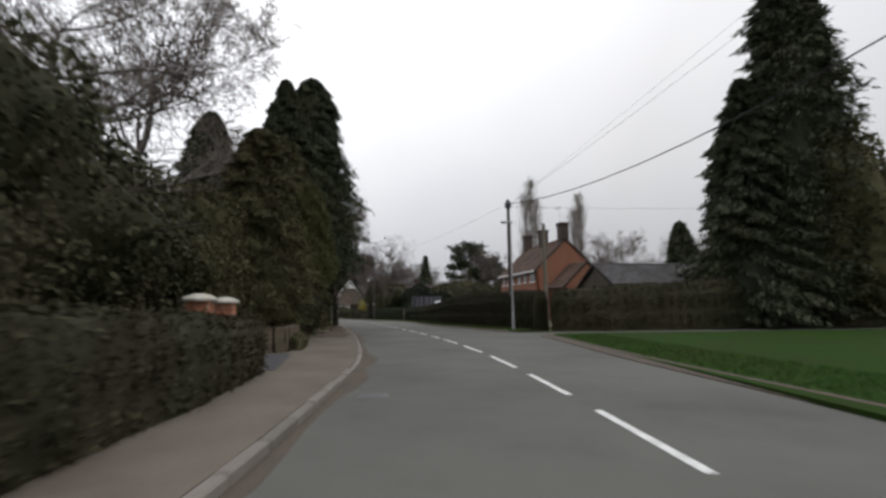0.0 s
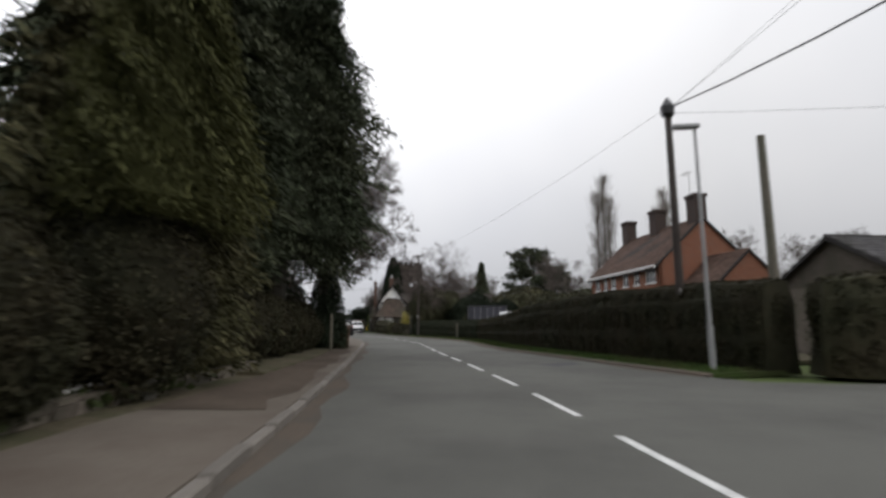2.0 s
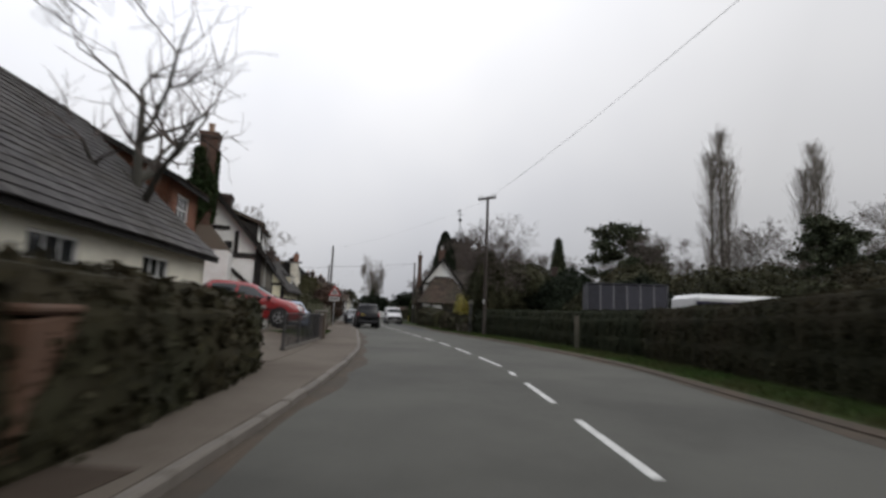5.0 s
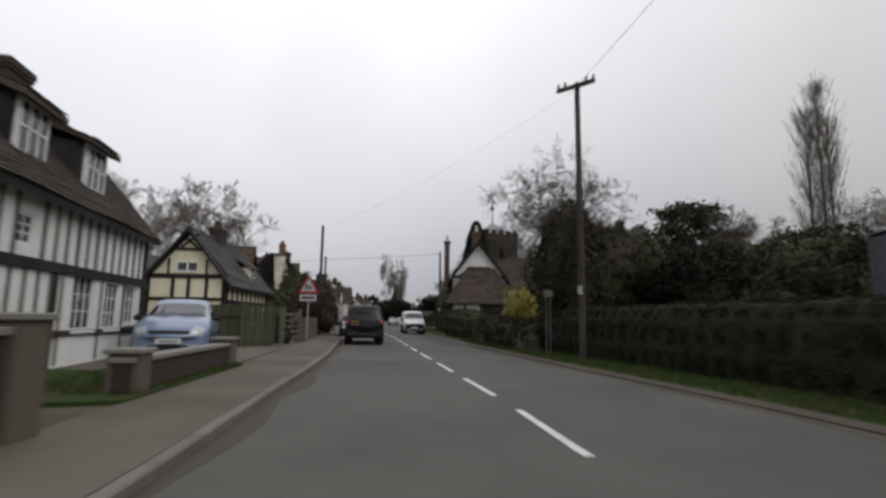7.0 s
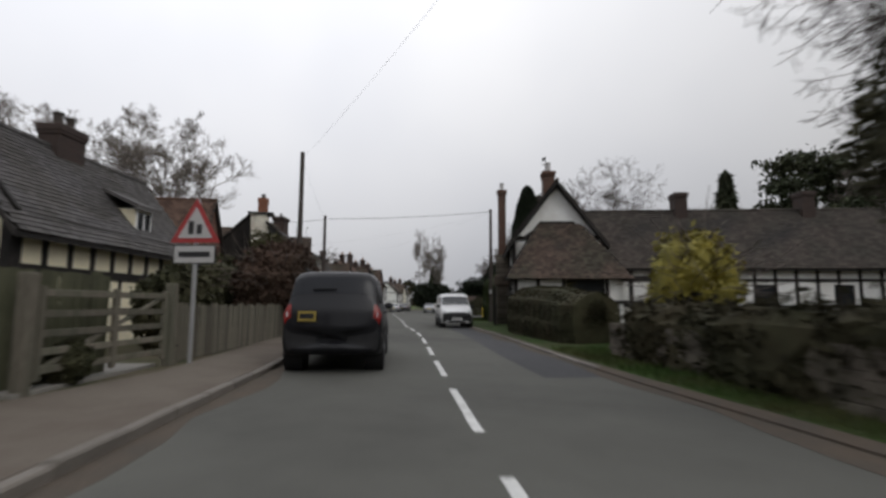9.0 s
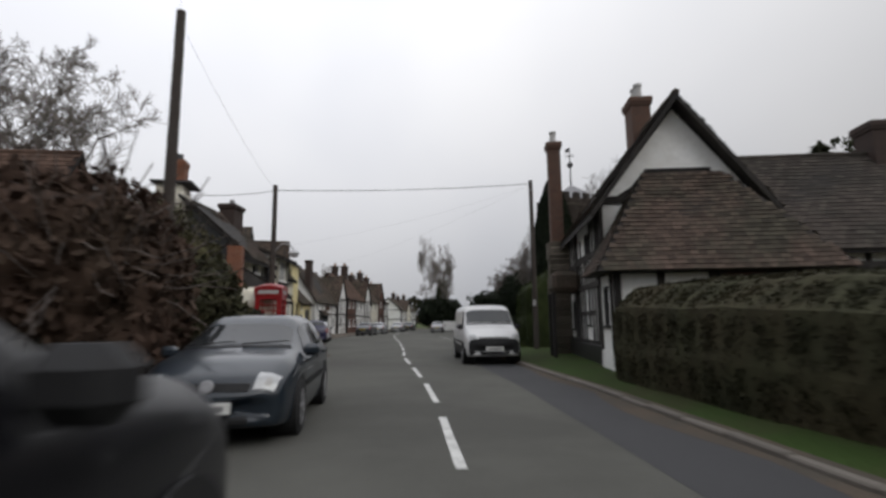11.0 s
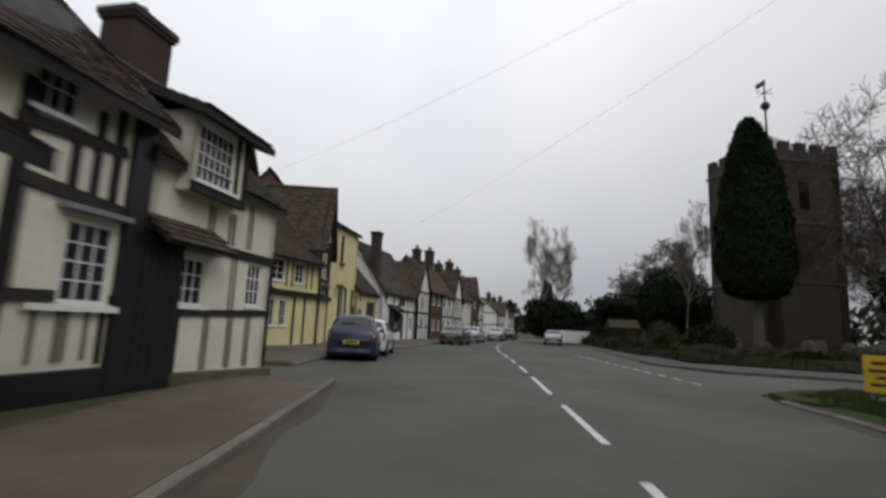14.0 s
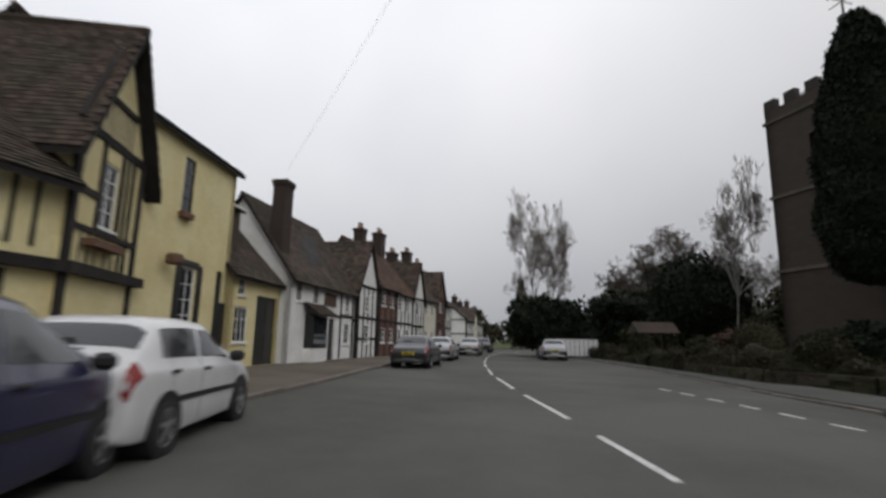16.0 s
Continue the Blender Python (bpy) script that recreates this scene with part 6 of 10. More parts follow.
def right_hall():
    """The timbered house with a hipped outshut, a thin brick stack on a stone base and a long rear wing."""
    h = House("timbered_hall", (-19.74, 93.72), (0.267, -0.964), "white timber framed house with tall thin chimney and hipped tiled outshut")
    L, D, ze, zr = 6.5, 4.1, 4.5, 7.25
    wins = [(1.4, 1.0, 0.6, 0.95), (4.15, 1.15, 0.5, 1.1), (3.1, 3.25, 0.45, 0.6), (3.95, 3.25, 0.85, 0.65), (5.7, 3.2, 0.6, 0.65)]
    a, b = (0, 0), (L, 0)
    h.wall(a, b, 0.1, ze, M["white"], wins)
    for w in wins:
        h.window(a, b, *w, nx=3, nz=3, material=M["beam"])
    h.wall((L, 0), (L, D), 0.1, ze, M["white"], gable=zr - ze - 0.1)
    h.wall((L, D), (0, D), 0.1, ze, M["white"])
    h.wall((0, D), (0, 0), 0.1, ze, M["white"])
    lines = []
    for p in ordinary_posts(L, 0.36):
        for z0, z1 in ((0.62, 2.25), (2.35, 3.1), (3.2, ze)):
            if not any(w[0] - 0.06 < p < w[0] + w[2] + 0.06 and z0 < w[1] < z1 for w in wins):
                lines.append((p, z0, p + random.uniform(-0.03, 0.03), z1, 0.09))
    h.beams(a, b, lines + [(0, 2.3, L, 2.28, 0.16), (0, 3.13, L, 3.15, 0.14), (3.3, 1.48, 5.2, 1.5, 0.12), (0, 0.66, L, 0.66, 0.1), (0, ze - 0.08, L, ze - 0.08, 0.14), (0.1, 0.1, 0.1, ze, 0.2), (L - 0.1, 0.1, L - 0.1, ze, 0.22), (2.6, 0.1, 2.6, ze, 0.16)], M["beam"], 0.04)
    h.solid("plinth", M["blackpaint"], 0, L, -0.07, 0.0, 0.05, 0.6, bevel=0.02)
    h.beams((L, 0), (L, D), [(0, ze, D / 2, zr - 0.12, 0.26), (D, ze, D / 2, zr - 0.12, 0.26), (1.2, 5.15, D - 1.2, 5.15, 0.2), (0, ze - 0.05, D, ze - 0.05, 0.2), (0.5, 4.5, 1.5, 5.1, 0.14)], M["beam"], 0.06)
    h.roof(0, L, 0, D, ze, zr, M["tile"], 0.32, 0.4, 0.19, 0.13, 0.06, seed=101, thick=0.2, hip0=3.9)
    zl = ze - 0.32 * (zr - ze) / (D / 2)
    bm = bmesh.new()
    bm.faces.new([bm.verts.new(p) for p in ((3.5, D / 2, zr), (-0.4, -0.32, zl), (-0.4, D + 0.32, zl))])
    hip = part("hip", bm, M["tile"], h.ob)
    tiles("roof_tiles", (3.5, D / 2 - 0.05, zr), (0, 1, 0), (-3.9, 0, zl - zr), 0.1, math.hypot(3.9, zr - zl), M["tile"], hip, 0.19, 0.13, D / 2 + 0.3, D / 2 + 0.3, 0.03, 103)
    # hipped outshut at the gable
    px, ez = 1.45, 2.5
    f0, f1 = (L + px, -0.15), (L + px, D + 0.6)
    side = [(0.42, 1.15, 0.6, 0.95)]
    h.wall((L, -0.15), f0, 0.1, ez, M["white"], side)
    h.window((L, -0.15), f0, *side[0], nx=2, nz=3, material=M["beam"])
    hw = [(2.35, 1.5, 1.7, 0.95)]
    h.wall(f0, f1, 0.1, ez, M["white"], hw)
    h.window(f0, f1, *hw[0], nx=4, nz=2, material=M["beam"])
    h.wall(f1, (L, D + 0.6), 0.1, ez, M["white"])
    h.beams(f0, f1, [(p, 1.35, p, ez, 0.17) for p in (0.1, 1.1, 2.25, 4.15, 5.2, 6.3)] + [(0, ez - 0.07, 6.95, ez - 0.07, 0.18), (0, 1.35, 6.95, 1.35, 0.16)], M["beam"], 0.05)
    h.beams((L, -0.15), f0, [(px - 0.08, 0.55, px - 0.08, ez, 0.14), (0, ez - 0.08, px, ez - 0.08, 0.14), (0.22, 0.55, 0.22, ez, 0.1)], M["beam"], 0.04)
    bm = bmesh.new()
    low = [(L - 0.1, -0.55, ez - 0.12), (L + px + 0.4, -0.55, ez - 0.12), (L + px + 0.4, D + 1.0, ez - 0.12), (L - 0.1, D + 1.0, ez - 0.12)]
    top = [(L - 0.02, 1.1, 5.1), (L + 0.1, 1.1, 5.1), (L + 0.1, D - 0.9, 5.1), (L - 0.02, D - 0.9, 5.1)]
    lo, tp = [bm.verts.new(p) for p in low], [bm.verts.new(p) for p in top]
    for k in range(4):
        bm.faces.new((lo[k], lo[(k + 1) % 4], tp[(k + 1) % 4], tp[k]))
    bm.faces.new(tp)
    bm.faces.new(lo[::-1])
    bmesh.ops.recalc_face_normals(bm, faces=bm.faces)
    out = part("outshut_roof", bm, M["beam"], h.ob)
    tiles("roof_tiles", (L + 0.1, 1.1, 5.12), (0, 1, 0), (px + 0.3, 0, ez - 5.22), D - 2.0, math.hypot(px + 0.3, 5.22 - ez), M["tile"], out, 0.19, 0.13, 1.65, 1.9, 0.03, 105)
    tiles("roof_tiles", (L + 0.1, 1.1, 5.12), (-1, 0, 0), (0, -1.65, ez - 5.22), 0.15, math.hypot(1.65, 5.22 - ez), M["tile"], out, 0.19, 0.13, px + 0.3, 0.0, 0.02, 107)
    tiles("roof_tiles", (L - 0.05, D - 0.9, 5.12), (1, 0, 0), (0, 1.9, ez - 5.22), 0.15, math.hypot(1.9, 5.22 - ez), M["tile"], out, 0.19, 0.13, 0.0, px + 0.3, 0.02, 109)
    # thin stack on its stone base
    st = part("stack_base", boxed(0.85 - 0.34, 0.85 + 0.34, -0.66, 0.0, 0.05, 4.1), M["mortar"], h.ob, "rough grey stone chimney base")
    z, rng = 0.05, np.random.default_rng(4)
    while z < 4.1:
        hh = rng.uniform(0.14, 0.26)
        w = 0.47 - 0.03 * z
        cut = rng.uniform(-0.4, 0.4) * w
        for s0, s1 in ((-w, cut), (cut, w)):
            part("stone", boxed(0.85 + s0, 0.85 + s1 - 0.01, -0.72 + rng.uniform(-0.03, 0.03), -0.002, z, z + hh - 0.012, 0.02), M["stone"], st)
        z += hh
    ch = h.chimney(0.85, -0.36, 4.0, 8.1, 0.46, 0.46, M["pierbrick"], 1, 0.07, potm=M["signwhite"], pot_h=0.45)
    h.chimney(3.6, D / 2, zr - 0.9, zr + 1.2, 0.8, 0.6, M["pierbrick"], 2, 0.07, potm=M["signwhite"], pot_h=0.5)
    # small porch
    por = h.solid("porch_roof", M["tile"], 1.7, 3.2, -0.9, 0.0, 2.22, 2.9, bevel=0.14)
    for x in (2.0, 2.95):
        part("porch_post", boxed(x - 0.06, x + 0.06, -0.92, -0.8, 0.1, 2.2), M["beam"], por)
    part("porch_door", boxed(2.1, 2.9, -0.03, -0.005, 0.2, 2.1), M["blackpaint"], por)
    # rear wing
    r0 = D + 0.3
    h.wall((L - 4.4, r0 + 14), (L - 4.4, r0), 0.1, 3.3, M["white"])
    h.wall((L + 0.3, r0), (L + 0.3, r0 + 14), 0.1, 3.3, M["white"], [(3.0, 1.3, 0.9, 0.9), (6.5, 1.3, 0.9, 0.9), (10, 1.3, 0.9, 0.9)])
    for s in (3.0, 6.5, 10):
        h.window((L + 0.3, r0), (L + 0.3, r0 + 14), s, 1.3, 0.9, 0.9, 3, 2, M["beam"])
    h.beams((L + 0.3, r0), (L + 0.3, r0 + 14), [(p, 0.2, p, 3.2, 0.14) for p in ordinary_posts(14, 0.9)] + [(0, 2.4, 14, 2.4, 0.14), (0, 1.2, 14, 1.2, 0.14), (0, 3.2, 14, 3.2, 0.14)], M["beam"], 0.04)
    cross_roof(h, L - 4.4, L + 0.3, r0 - 3, r0 + 14, 3.3, 6.1, M["oldtile"], 0.3, 0.2, 0.22, 0.16, 0.03, 111)
    h.chimney(L - 2.05, 8.6, 5.5, 7.0, 0.8, 0.6, M["darkbrick"], 0)
    h.chimney(L - 2.05, 14.8, 5.5, 7.0, 0.8, 0.6, M["darkbrick"], 0)
    return h


right_hall()


def brick_house():
    """The red brick house with three chimneys behind the roadside hedge."""
    h = House("brick_house", (7.66, 55.8), (0.23, -0.973), "red brick house with three tall chimneys and white casements")
    L, D, ze, zr = 10.3, 6.4, 5.1, 8.1
    ww = [(0.7, 3.85, 0.85, 0.95), (2.2, 3.85, 0.7, 0.95), (3.5, 3.85, 0.85, 0.95), (5.4, 3.85, 0.85, 0.95), (7.0, 3.85, 0.85, 0.95), (8.6, 3.85, 1.3, 1.0), (0.9, 1.1, 1.1, 1.2), (4.6, 1.1, 1.1, 1.2), (8.3, 1.1, 1.2, 1.2)]
    a, b = (0, 0), (L, 0)
    h.wall(a, b, 0.1, ze, M["orangebrick"], ww)
    for w in ww:
        h.window(a, b, *w, nx=2 if w[2] < 1 else 3, nz=2, thin=True)
    h.wall((L, 0), (L, D), 0.1, ze, M["orangebrick"], gable=zr - ze - 0.08)
    h.wall((L, D), (0, D), 0.1, ze, M["orangebrick"])
    h.wall((0, D), (0, 0), 0.1, ze, M["orangebrick"], gable=zr - ze - 0.08)
    h.solid("fascia", M["joinery"], 0.0, L + 0.1, -0.36, -0.3, ze - 0.38, ze - 0.18)
    h.roof(0, L, 0, D, ze, zr, M["redtile"], 0.35, 0.12, 0.24, 0.17, 0.03, seed=121)
    for x in (0.6, 5.0, 9.75):
        h.chimney(x, D / 2, zr - 0.7, zr + 1.6, 0.95, 0.8, M["darkbrick"], 0, 0.08)
    c = (L + 0.02, 1.2)
    h.wall(c, (L + 3.6, 1.2), 0.1, 3.4, M["orangebrick"])
    h.wall((L + 3.6, 1.2), (L + 3.6, 5.6), 0.1, 3.4, M["orangebrick"], gable=2.0)
    h.roof(L, L + 3.6, 1.2, 5.6, 3.4, 5.45, M["redtile"], 0.25, 0.1, 0.24, 0.17, 0.02, seed=125)
    mast = part("aerial_mast", tube(bmesh.new(), (9.2, D / 2, zr), (9.2, D / 2, zr + 3.3), 0.025, 0.02, 6), M["steel"], h.ob)
    bm = bmesh.new()
    tube(bm, (8.5, D / 2, zr + 3.25), (9.7, D / 2 - 0.2, zr + 3.25), 0.015, 0.015, 4)
    for k in range(6):
        tube(bm, (8.55 + k * 0.2, D / 2 - 0.25 - 0.03 * k, zr + 3.25), (8.55 + k * 0.2, D / 2 + 0.25 - 0.03 * k, zr + 3.25), 0.01, 0.01, 4)
    part("aerial", bm, M["steel"], mast)
    return h


brick_house()
small_house("bungalow", (12.1, 28.6), (0.98, 0.2), 8.5, 6, 2.5, 4.2, M["stone"], M["slate"], "low bungalow with a plain grey roof", wins=[(1.5, 1.0, 1.4, 1.0), (5.2, 1.0, 1.4, 1.0)], seed=131, tw=0.3, tl=0.25)
small_house("hidden_house", (-10.5, 38.6), (-0.3, 0.954), 7.5, 6.5, 2.6, 5.6, M["ivory"], M["slate"], "house with a broad grey tiled roof behind the trees", wins=[(1.5, 1.0, 1.1, 1.1), (4.5, 1.0, 1.1, 1.1)], seed=135, tw=0.3, tl=0.25)
small_house("end_brick_house", (-14.2, 46.0), (-0.35, 0.937), 2.2, 7, 4.6, 6.4, M["orangebrick"], M["tile"], "red brick house beside the drive", wins=[(0.6, 3.1, 0.9, 1.1), (0.6, 0.9, 1.0, 1.2)], seed=137, tw=0.25, tl=0.2)
small_house("red_gabled_house", (-32.3, 82.0), (-0.45, 0.893), 4.0, 5.5, 3.6, 6.6, M["brick"], M["redtile"], "red brick gabled house with pale bargeboards", True, wins=[(1.4, 3.3, 1.0, 0.9), (1.3, 1.0, 1.2, 1.1)], seed=141)


def church_tower():
    h = House("church_tower", (-28.3, 139.0), (4.1 / 6.5, -5.0 / 6.5), "sandstone church tower with battlements and a weathervane", "church tower")
    W, Z = 6.5, 16.0
    for p, q in (((0, 0), (W, 0)), ((W, 0), (W, W)), ((W, W), (0, W)), ((0, W), (0, 0))):
        holes = [(W / 2 - 0.45, 11.3, 0.9, 2.2)]
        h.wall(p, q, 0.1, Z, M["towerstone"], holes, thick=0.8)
        f, _ = h.frame_of(p, q)
        for k in range(8):
            part("louvre", box(bmesh.new(), W / 2 - 0.44, W / 2 + 0.44, -0.45, -0.25, 11.35 + k * 0.27, 11.45 + k * 0.27, turn=f), M["beam"], h.ob)
        for z in (5.6, 10.2, 15.1):
            part("string_course", box(bmesh.new(), -0.12, W + 0.12, -0.1, 0.1, z, z + 0.2, turn=f), M["stone"], h.ob)
        for k in range(5):
            s = 0.05 + k * 1.42
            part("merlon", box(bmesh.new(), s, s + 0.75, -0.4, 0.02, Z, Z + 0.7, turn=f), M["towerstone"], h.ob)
        part("slit_window", box(bmesh.new(), W / 2 - 0.14, W / 2 + 0.14, -0.1, 0.012, 7.2, 8.2, turn=f), M["blackpaint"], h.ob)
    bm = bmesh.new()
    base = [bm.verts.new(p) for p in ((0.5, 0.5, Z + 0.1), (W - 0.5, 0.5, Z + 0.1), (W - 0.5, W - 0.5, Z + 0.1), (0.5, W - 0.5, Z + 0.1))]
    top = bm.verts.new((W / 2, W / 2, Z + 2.6))
    for k in range(4):
        bm.faces.new((base[k], base[(k + 1) % 4], top))
    part("cap_roof", bm, M["lead"], h.ob)
    mast = part("vane_mast", tube(bmesh.new(), (W / 2, W / 2, Z + 2.4), (W / 2, W / 2, Z + 7.6), 0.1, 0.05, 8), M["blackpaint"], h.ob)
    bm = bmesh.new()
    bmesh.ops.create_uvsphere(bm, u_segments=10, v_segments=8, radius=0.38, matrix=Matrix.Translation((W / 2, W / 2, Z + 5.2)))
    part("ball", bm, M["blackpaint"], mast)
    bm = bmesh.new()
    for d in ((1, 0), (0, 1)):
        tube(bm, (W / 2 - 0.8 * d[0], W / 2 - 0.8 * d[1], Z + 6.4), (W / 2 + 0.8 * d[0], W / 2 + 0.8 * d[1], Z + 6.4), 0.035, 0.035, 5)
    box(bm, W / 2 - 0.9, W / 2 + 0.1, W / 2 - 0.03, W / 2 + 0.03, Z + 7.1, Z + 7.55)
    part("weathervane", bm, M["blackpaint"], mast)
    return h


church_tower()


# ---- trees, hedges, grass ----
def prisms(name, segs, material, sides=3):
    """Tapered sticks: rows of x0 y0 z0 x1 y1 z1 r0 r1."""
    s = np.asarray(segs, float)
    p0, p1, r0, r1 = s[:, :3], s[:, 3:6], s[:, 6:7], s[:, 7:8]
    d = p1 - p0
    d /= np.linalg.norm(d, axis=1)[:, None] + 1e-9
    ref = np.where(np.abs(d[:, 2:3]) < 0.9, [[0, 0, 1.0]], [[1.0, 0, 0]])
    a = np.cross(d, ref)
    a /= np.linalg.norm(a, axis=1)[:, None]
    b = np.cross(d, a)
    rings = []
    for p, r in ((p0, r0), (p1, r1)):
        rings.append([p + (a * math.cos(2 * math.pi * k / sides) + b * math.sin(2 * math.pi * k / sides)) * r for k in range(sides)])
    faces = []
    for k in range(sides):
        j = (k + 1) % sides
        faces.append(np.stack([rings[0][k], rings[0][j], rings[1][j], rings[1][k]], 1))
    return quads(name, np.concatenate(faces), material)


def branches(rng, p, d, length, radius, level, out, up=0.15, wob=0.22, kids=(4, 7), ratio=0.62, spread=0.9):
    """Grows one branch and its side shoots into out[level]."""
    n = 4 if level else 6
    at = []
    for k in range(n):
        q = p + d * length / n
        r0, r1 = radius * (1 - 0.7 * k / n), radius * (1 - 0.7 * (k + 1) / n)
        out.append((*p, *q, r0, r1, level))
        p = q
        d = d + rng.normal(0, wob, 3) + np.array([0, 0, up])
        d /= np.linalg.norm(d)
        at.append((p, d, r1))
    return at


def grow(rng, height, levels=4, trunk=0.35, r=0.22, up=0.12, spread=0.9, ratio=0.6, first=7, kids=5, wob=0.16, lean=(0, 0)):
    segs = []
    d0 = np.array([lean[0], lean[1], 1.0])
    d0 /= np.linalg.norm(d0)
    todo = [(np.zeros(3), d0, height * 0.62, r, 0)]
    while todo:
        p, d, length, rad, level = todo.pop()
        at = branches(rng, p, d, length, rad, level, segs, up if level else 0.02, wob if level else wob * 0.4)
        if level >= levels:
            continue
        n = first if level == 0 else kids
        for k in range(n):
            f = (trunk + (1 - trunk) * (k + rng.random()) / n) if level == 0 else 0.25 + 0.75 * (k + rng.random()) / n
            i = min(len(at) - 1, int(f * len(at)))
            q, e, rr = at[i]
            w = rng.normal(size=3)
            w -= e * (w @ e)
            w /= np.linalg.norm(w)
            g = e * (1 - spread * 0.5) + w * spread * rng.uniform(0.6, 1.1)
            g /= np.linalg.norm(g)
            todo.append((q, g, length * ratio * rng.uniform(0.75, 1.2) * (1 - 0.25 * f), max(rr * 0.75, 0.005), level + 1))
    return segs


def bare_tree(name, m, label, seed, height, bark="bark", twig="twig", thin=1.0, group="", **kw):
    rng = np.random.default_rng(seed)
    segs = grow(rng, height, **kw)
    top = max(s[5] for s in segs)
    k = height / top
    segs = np.array(segs)
    segs[:, :6] *= k
    t = thing(name, m, label, "tree", group)
    lv = segs[:, 8]
    big, small = segs[lv <= 1], segs[lv >= 2]
    part("trunk", prisms("trunk", big[:, :8], M[bark], 6), parent=t)
    small[:, 6:8] = np.maximum(small[:, 6:8], 0.006 * thin)
    ob = part("crown", prisms("crown", small[:, :8], M[twig], 3), parent=t)
    ob["kind"] = "stuff"
    return t


def conifer(name, m, label, seed, height, radius, material="conifer", n=9000, spray=0.34, low=0.04, taper=0.85, droop=0.25, group="", lumps=0.25):
    """Trunk, drooping boughs and many sprays; an uneven outline."""
    rng = np.random.default_rng(seed)
    t = thing(name, m, label, "tree", group)
    part("trunk", tube(bmesh.new(), (0, 0, 0), (0, 0, height * 0.94), radius * 0.08 + 0.05, 0.03, 8), M["bark"], t)
    f = rng.random(n) ** 0.8
    z = height * (low + (1 - low) * f)
    out = radius * (1 - f) ** taper * (1 - 0.35 * np.exp(-f / 0.08)) + 0.12
    ang = rng.random(n) * 2 * math.pi
    sector = (ang * 2.2).astype(int)
    tier = f * 19 + rng.random(14)[sector]
    bough = (0.74 + 0.4 * rng.random(330)[sector + 14 * tier.astype(int)]) * (1.1 - 0.26 * (tier % 1)) if height > 7 else 1.0
    lump = bough * (1 + lumps * np.sin(ang * 5 + z * 2.3) * np.sin(z * 3.1 + ang * 2)) + rng.normal(0, 0.08, n)
    r = out * lump * np.clip(1 - np.abs(rng.normal(0, 0.16, n)), 0.3, 1)
    pts = np.stack([r * np.cos(ang), r * np.sin(ang), z - droop * r], 1)
    d = np.stack([np.cos(ang), np.sin(ang), -0.75 + rng.normal(0, 0.35, n)], 1) + rng.normal(0, 0.25, (n, 3))
    d /= np.linalg.norm(d, axis=1)[:, None]
    w = np.cross(d, rng.normal(size=(n, 3)))
    w /= np.linalg.norm(w, axis=1)[:, None]
    s = spray * rng.uniform(0.5, 1.4, (n, 1))
    c = np.stack([pts - d * s * 0.7, pts + w * s * 0.2, pts + d * s * 1.1, pts - w * s * 0.2], 1)
    c[:, :, 2] = np.maximum(c[:, :, 2], 0.02)
    ob = part("crown", quads("crown", c, M[material]), parent=t)
    ob["kind"] = "stuff"
    bm = bmesh.new()
    prof = [(radius * 0.5, height * low + 0.05)] + [(max(0.05, radius * (1 - q) ** taper * 0.72), height * (low + (1 - low) * q) - droop * radius * (1 - q) * 0.6) for q in np.linspace(0.08, 0.97, 9)]
    lathe(bm, prof, 12)
    for v in bm.verts:
        v.co += Vector(noise.noise_vector(v.co * 1.3)) * 0.12 * radius
        v.co.z = max(v.co.z, 0.0)
    part("inner_growth", bm, M[material], t)
    return t


def bush(name, m, label, seed, size, material="shrub", n=3500, leaf=0.09, category="shrub", group="", rough=0.22, low=0.0, twigs=0):
    """An uneven evergreen shrub: a dark core under loose leaves."""
    rng = np.random.default_rng(seed)
    t = thing(name, m, label, category, group)
    a, b, h = size
    bm = bmesh.new()
    bmesh.ops.create_icosphere(bm, subdivisions=3, radius=1.0)
    off = Vector(rng.uniform(0, 50, 3))
    for v in bm.verts:
        k = 0.84 + rough * 1.2 * noise.noise(v.co * 1.6 + off) + rough * 0.5 * noise.noise(v.co * 4 + off)
        v.co = Vector((v.co.x * a * k, v.co.y * b * k, max(low, h / 2 + v.co.z * h / 2 * k)))
    part("inner_growth", bm, M[material], t)
    u = rng.normal(size=(n, 3))
    u /= np.linalg.norm(u, axis=1)[:, None]
    k = np.array([0.9 + rough * 1.2 * noise.noise(Vector(q) * 1.6 + off) + rough * 0.5 * noise.noise(Vector(q) * 4 + off) for q in u]) + np.abs(rng.normal(0, 0.06, n))
    pts = np.stack([u[:, 0] * a * k, u[:, 1] * b * k, np.maximum(low + 0.03, h / 2 + u[:, 2] * h / 2 * k)], 1)
    leaves("leaves", pts, leaf, M[material], t, rng)
    if twigs:
        s = []
        for _ in range(twigs):
            q = rng.normal(size=3)
            q /= np.linalg.norm(q)
            q[2] = abs(q[2]) * 0.8 + 0.15
            p0 = np.array([q[0] * a, q[1] * b, h / 2 + q[2] * h / 2]) * 0.8
            d = q * np.array([1, 1, 0.7]) + rng.normal(0, 0.3, 3)
            for _ in range(4):
                p1 = p0 + d * rng.uniform(0.15, 0.4)
                s.append((*p0, *p1, 0.012, 0.008))
                p0, d = p1, d + rng.normal(0, 0.3, 3)
        part("twiggery", prisms("twigs", s, M["twig"], 3), parent=t)["kind"] = "stuff"
    return t


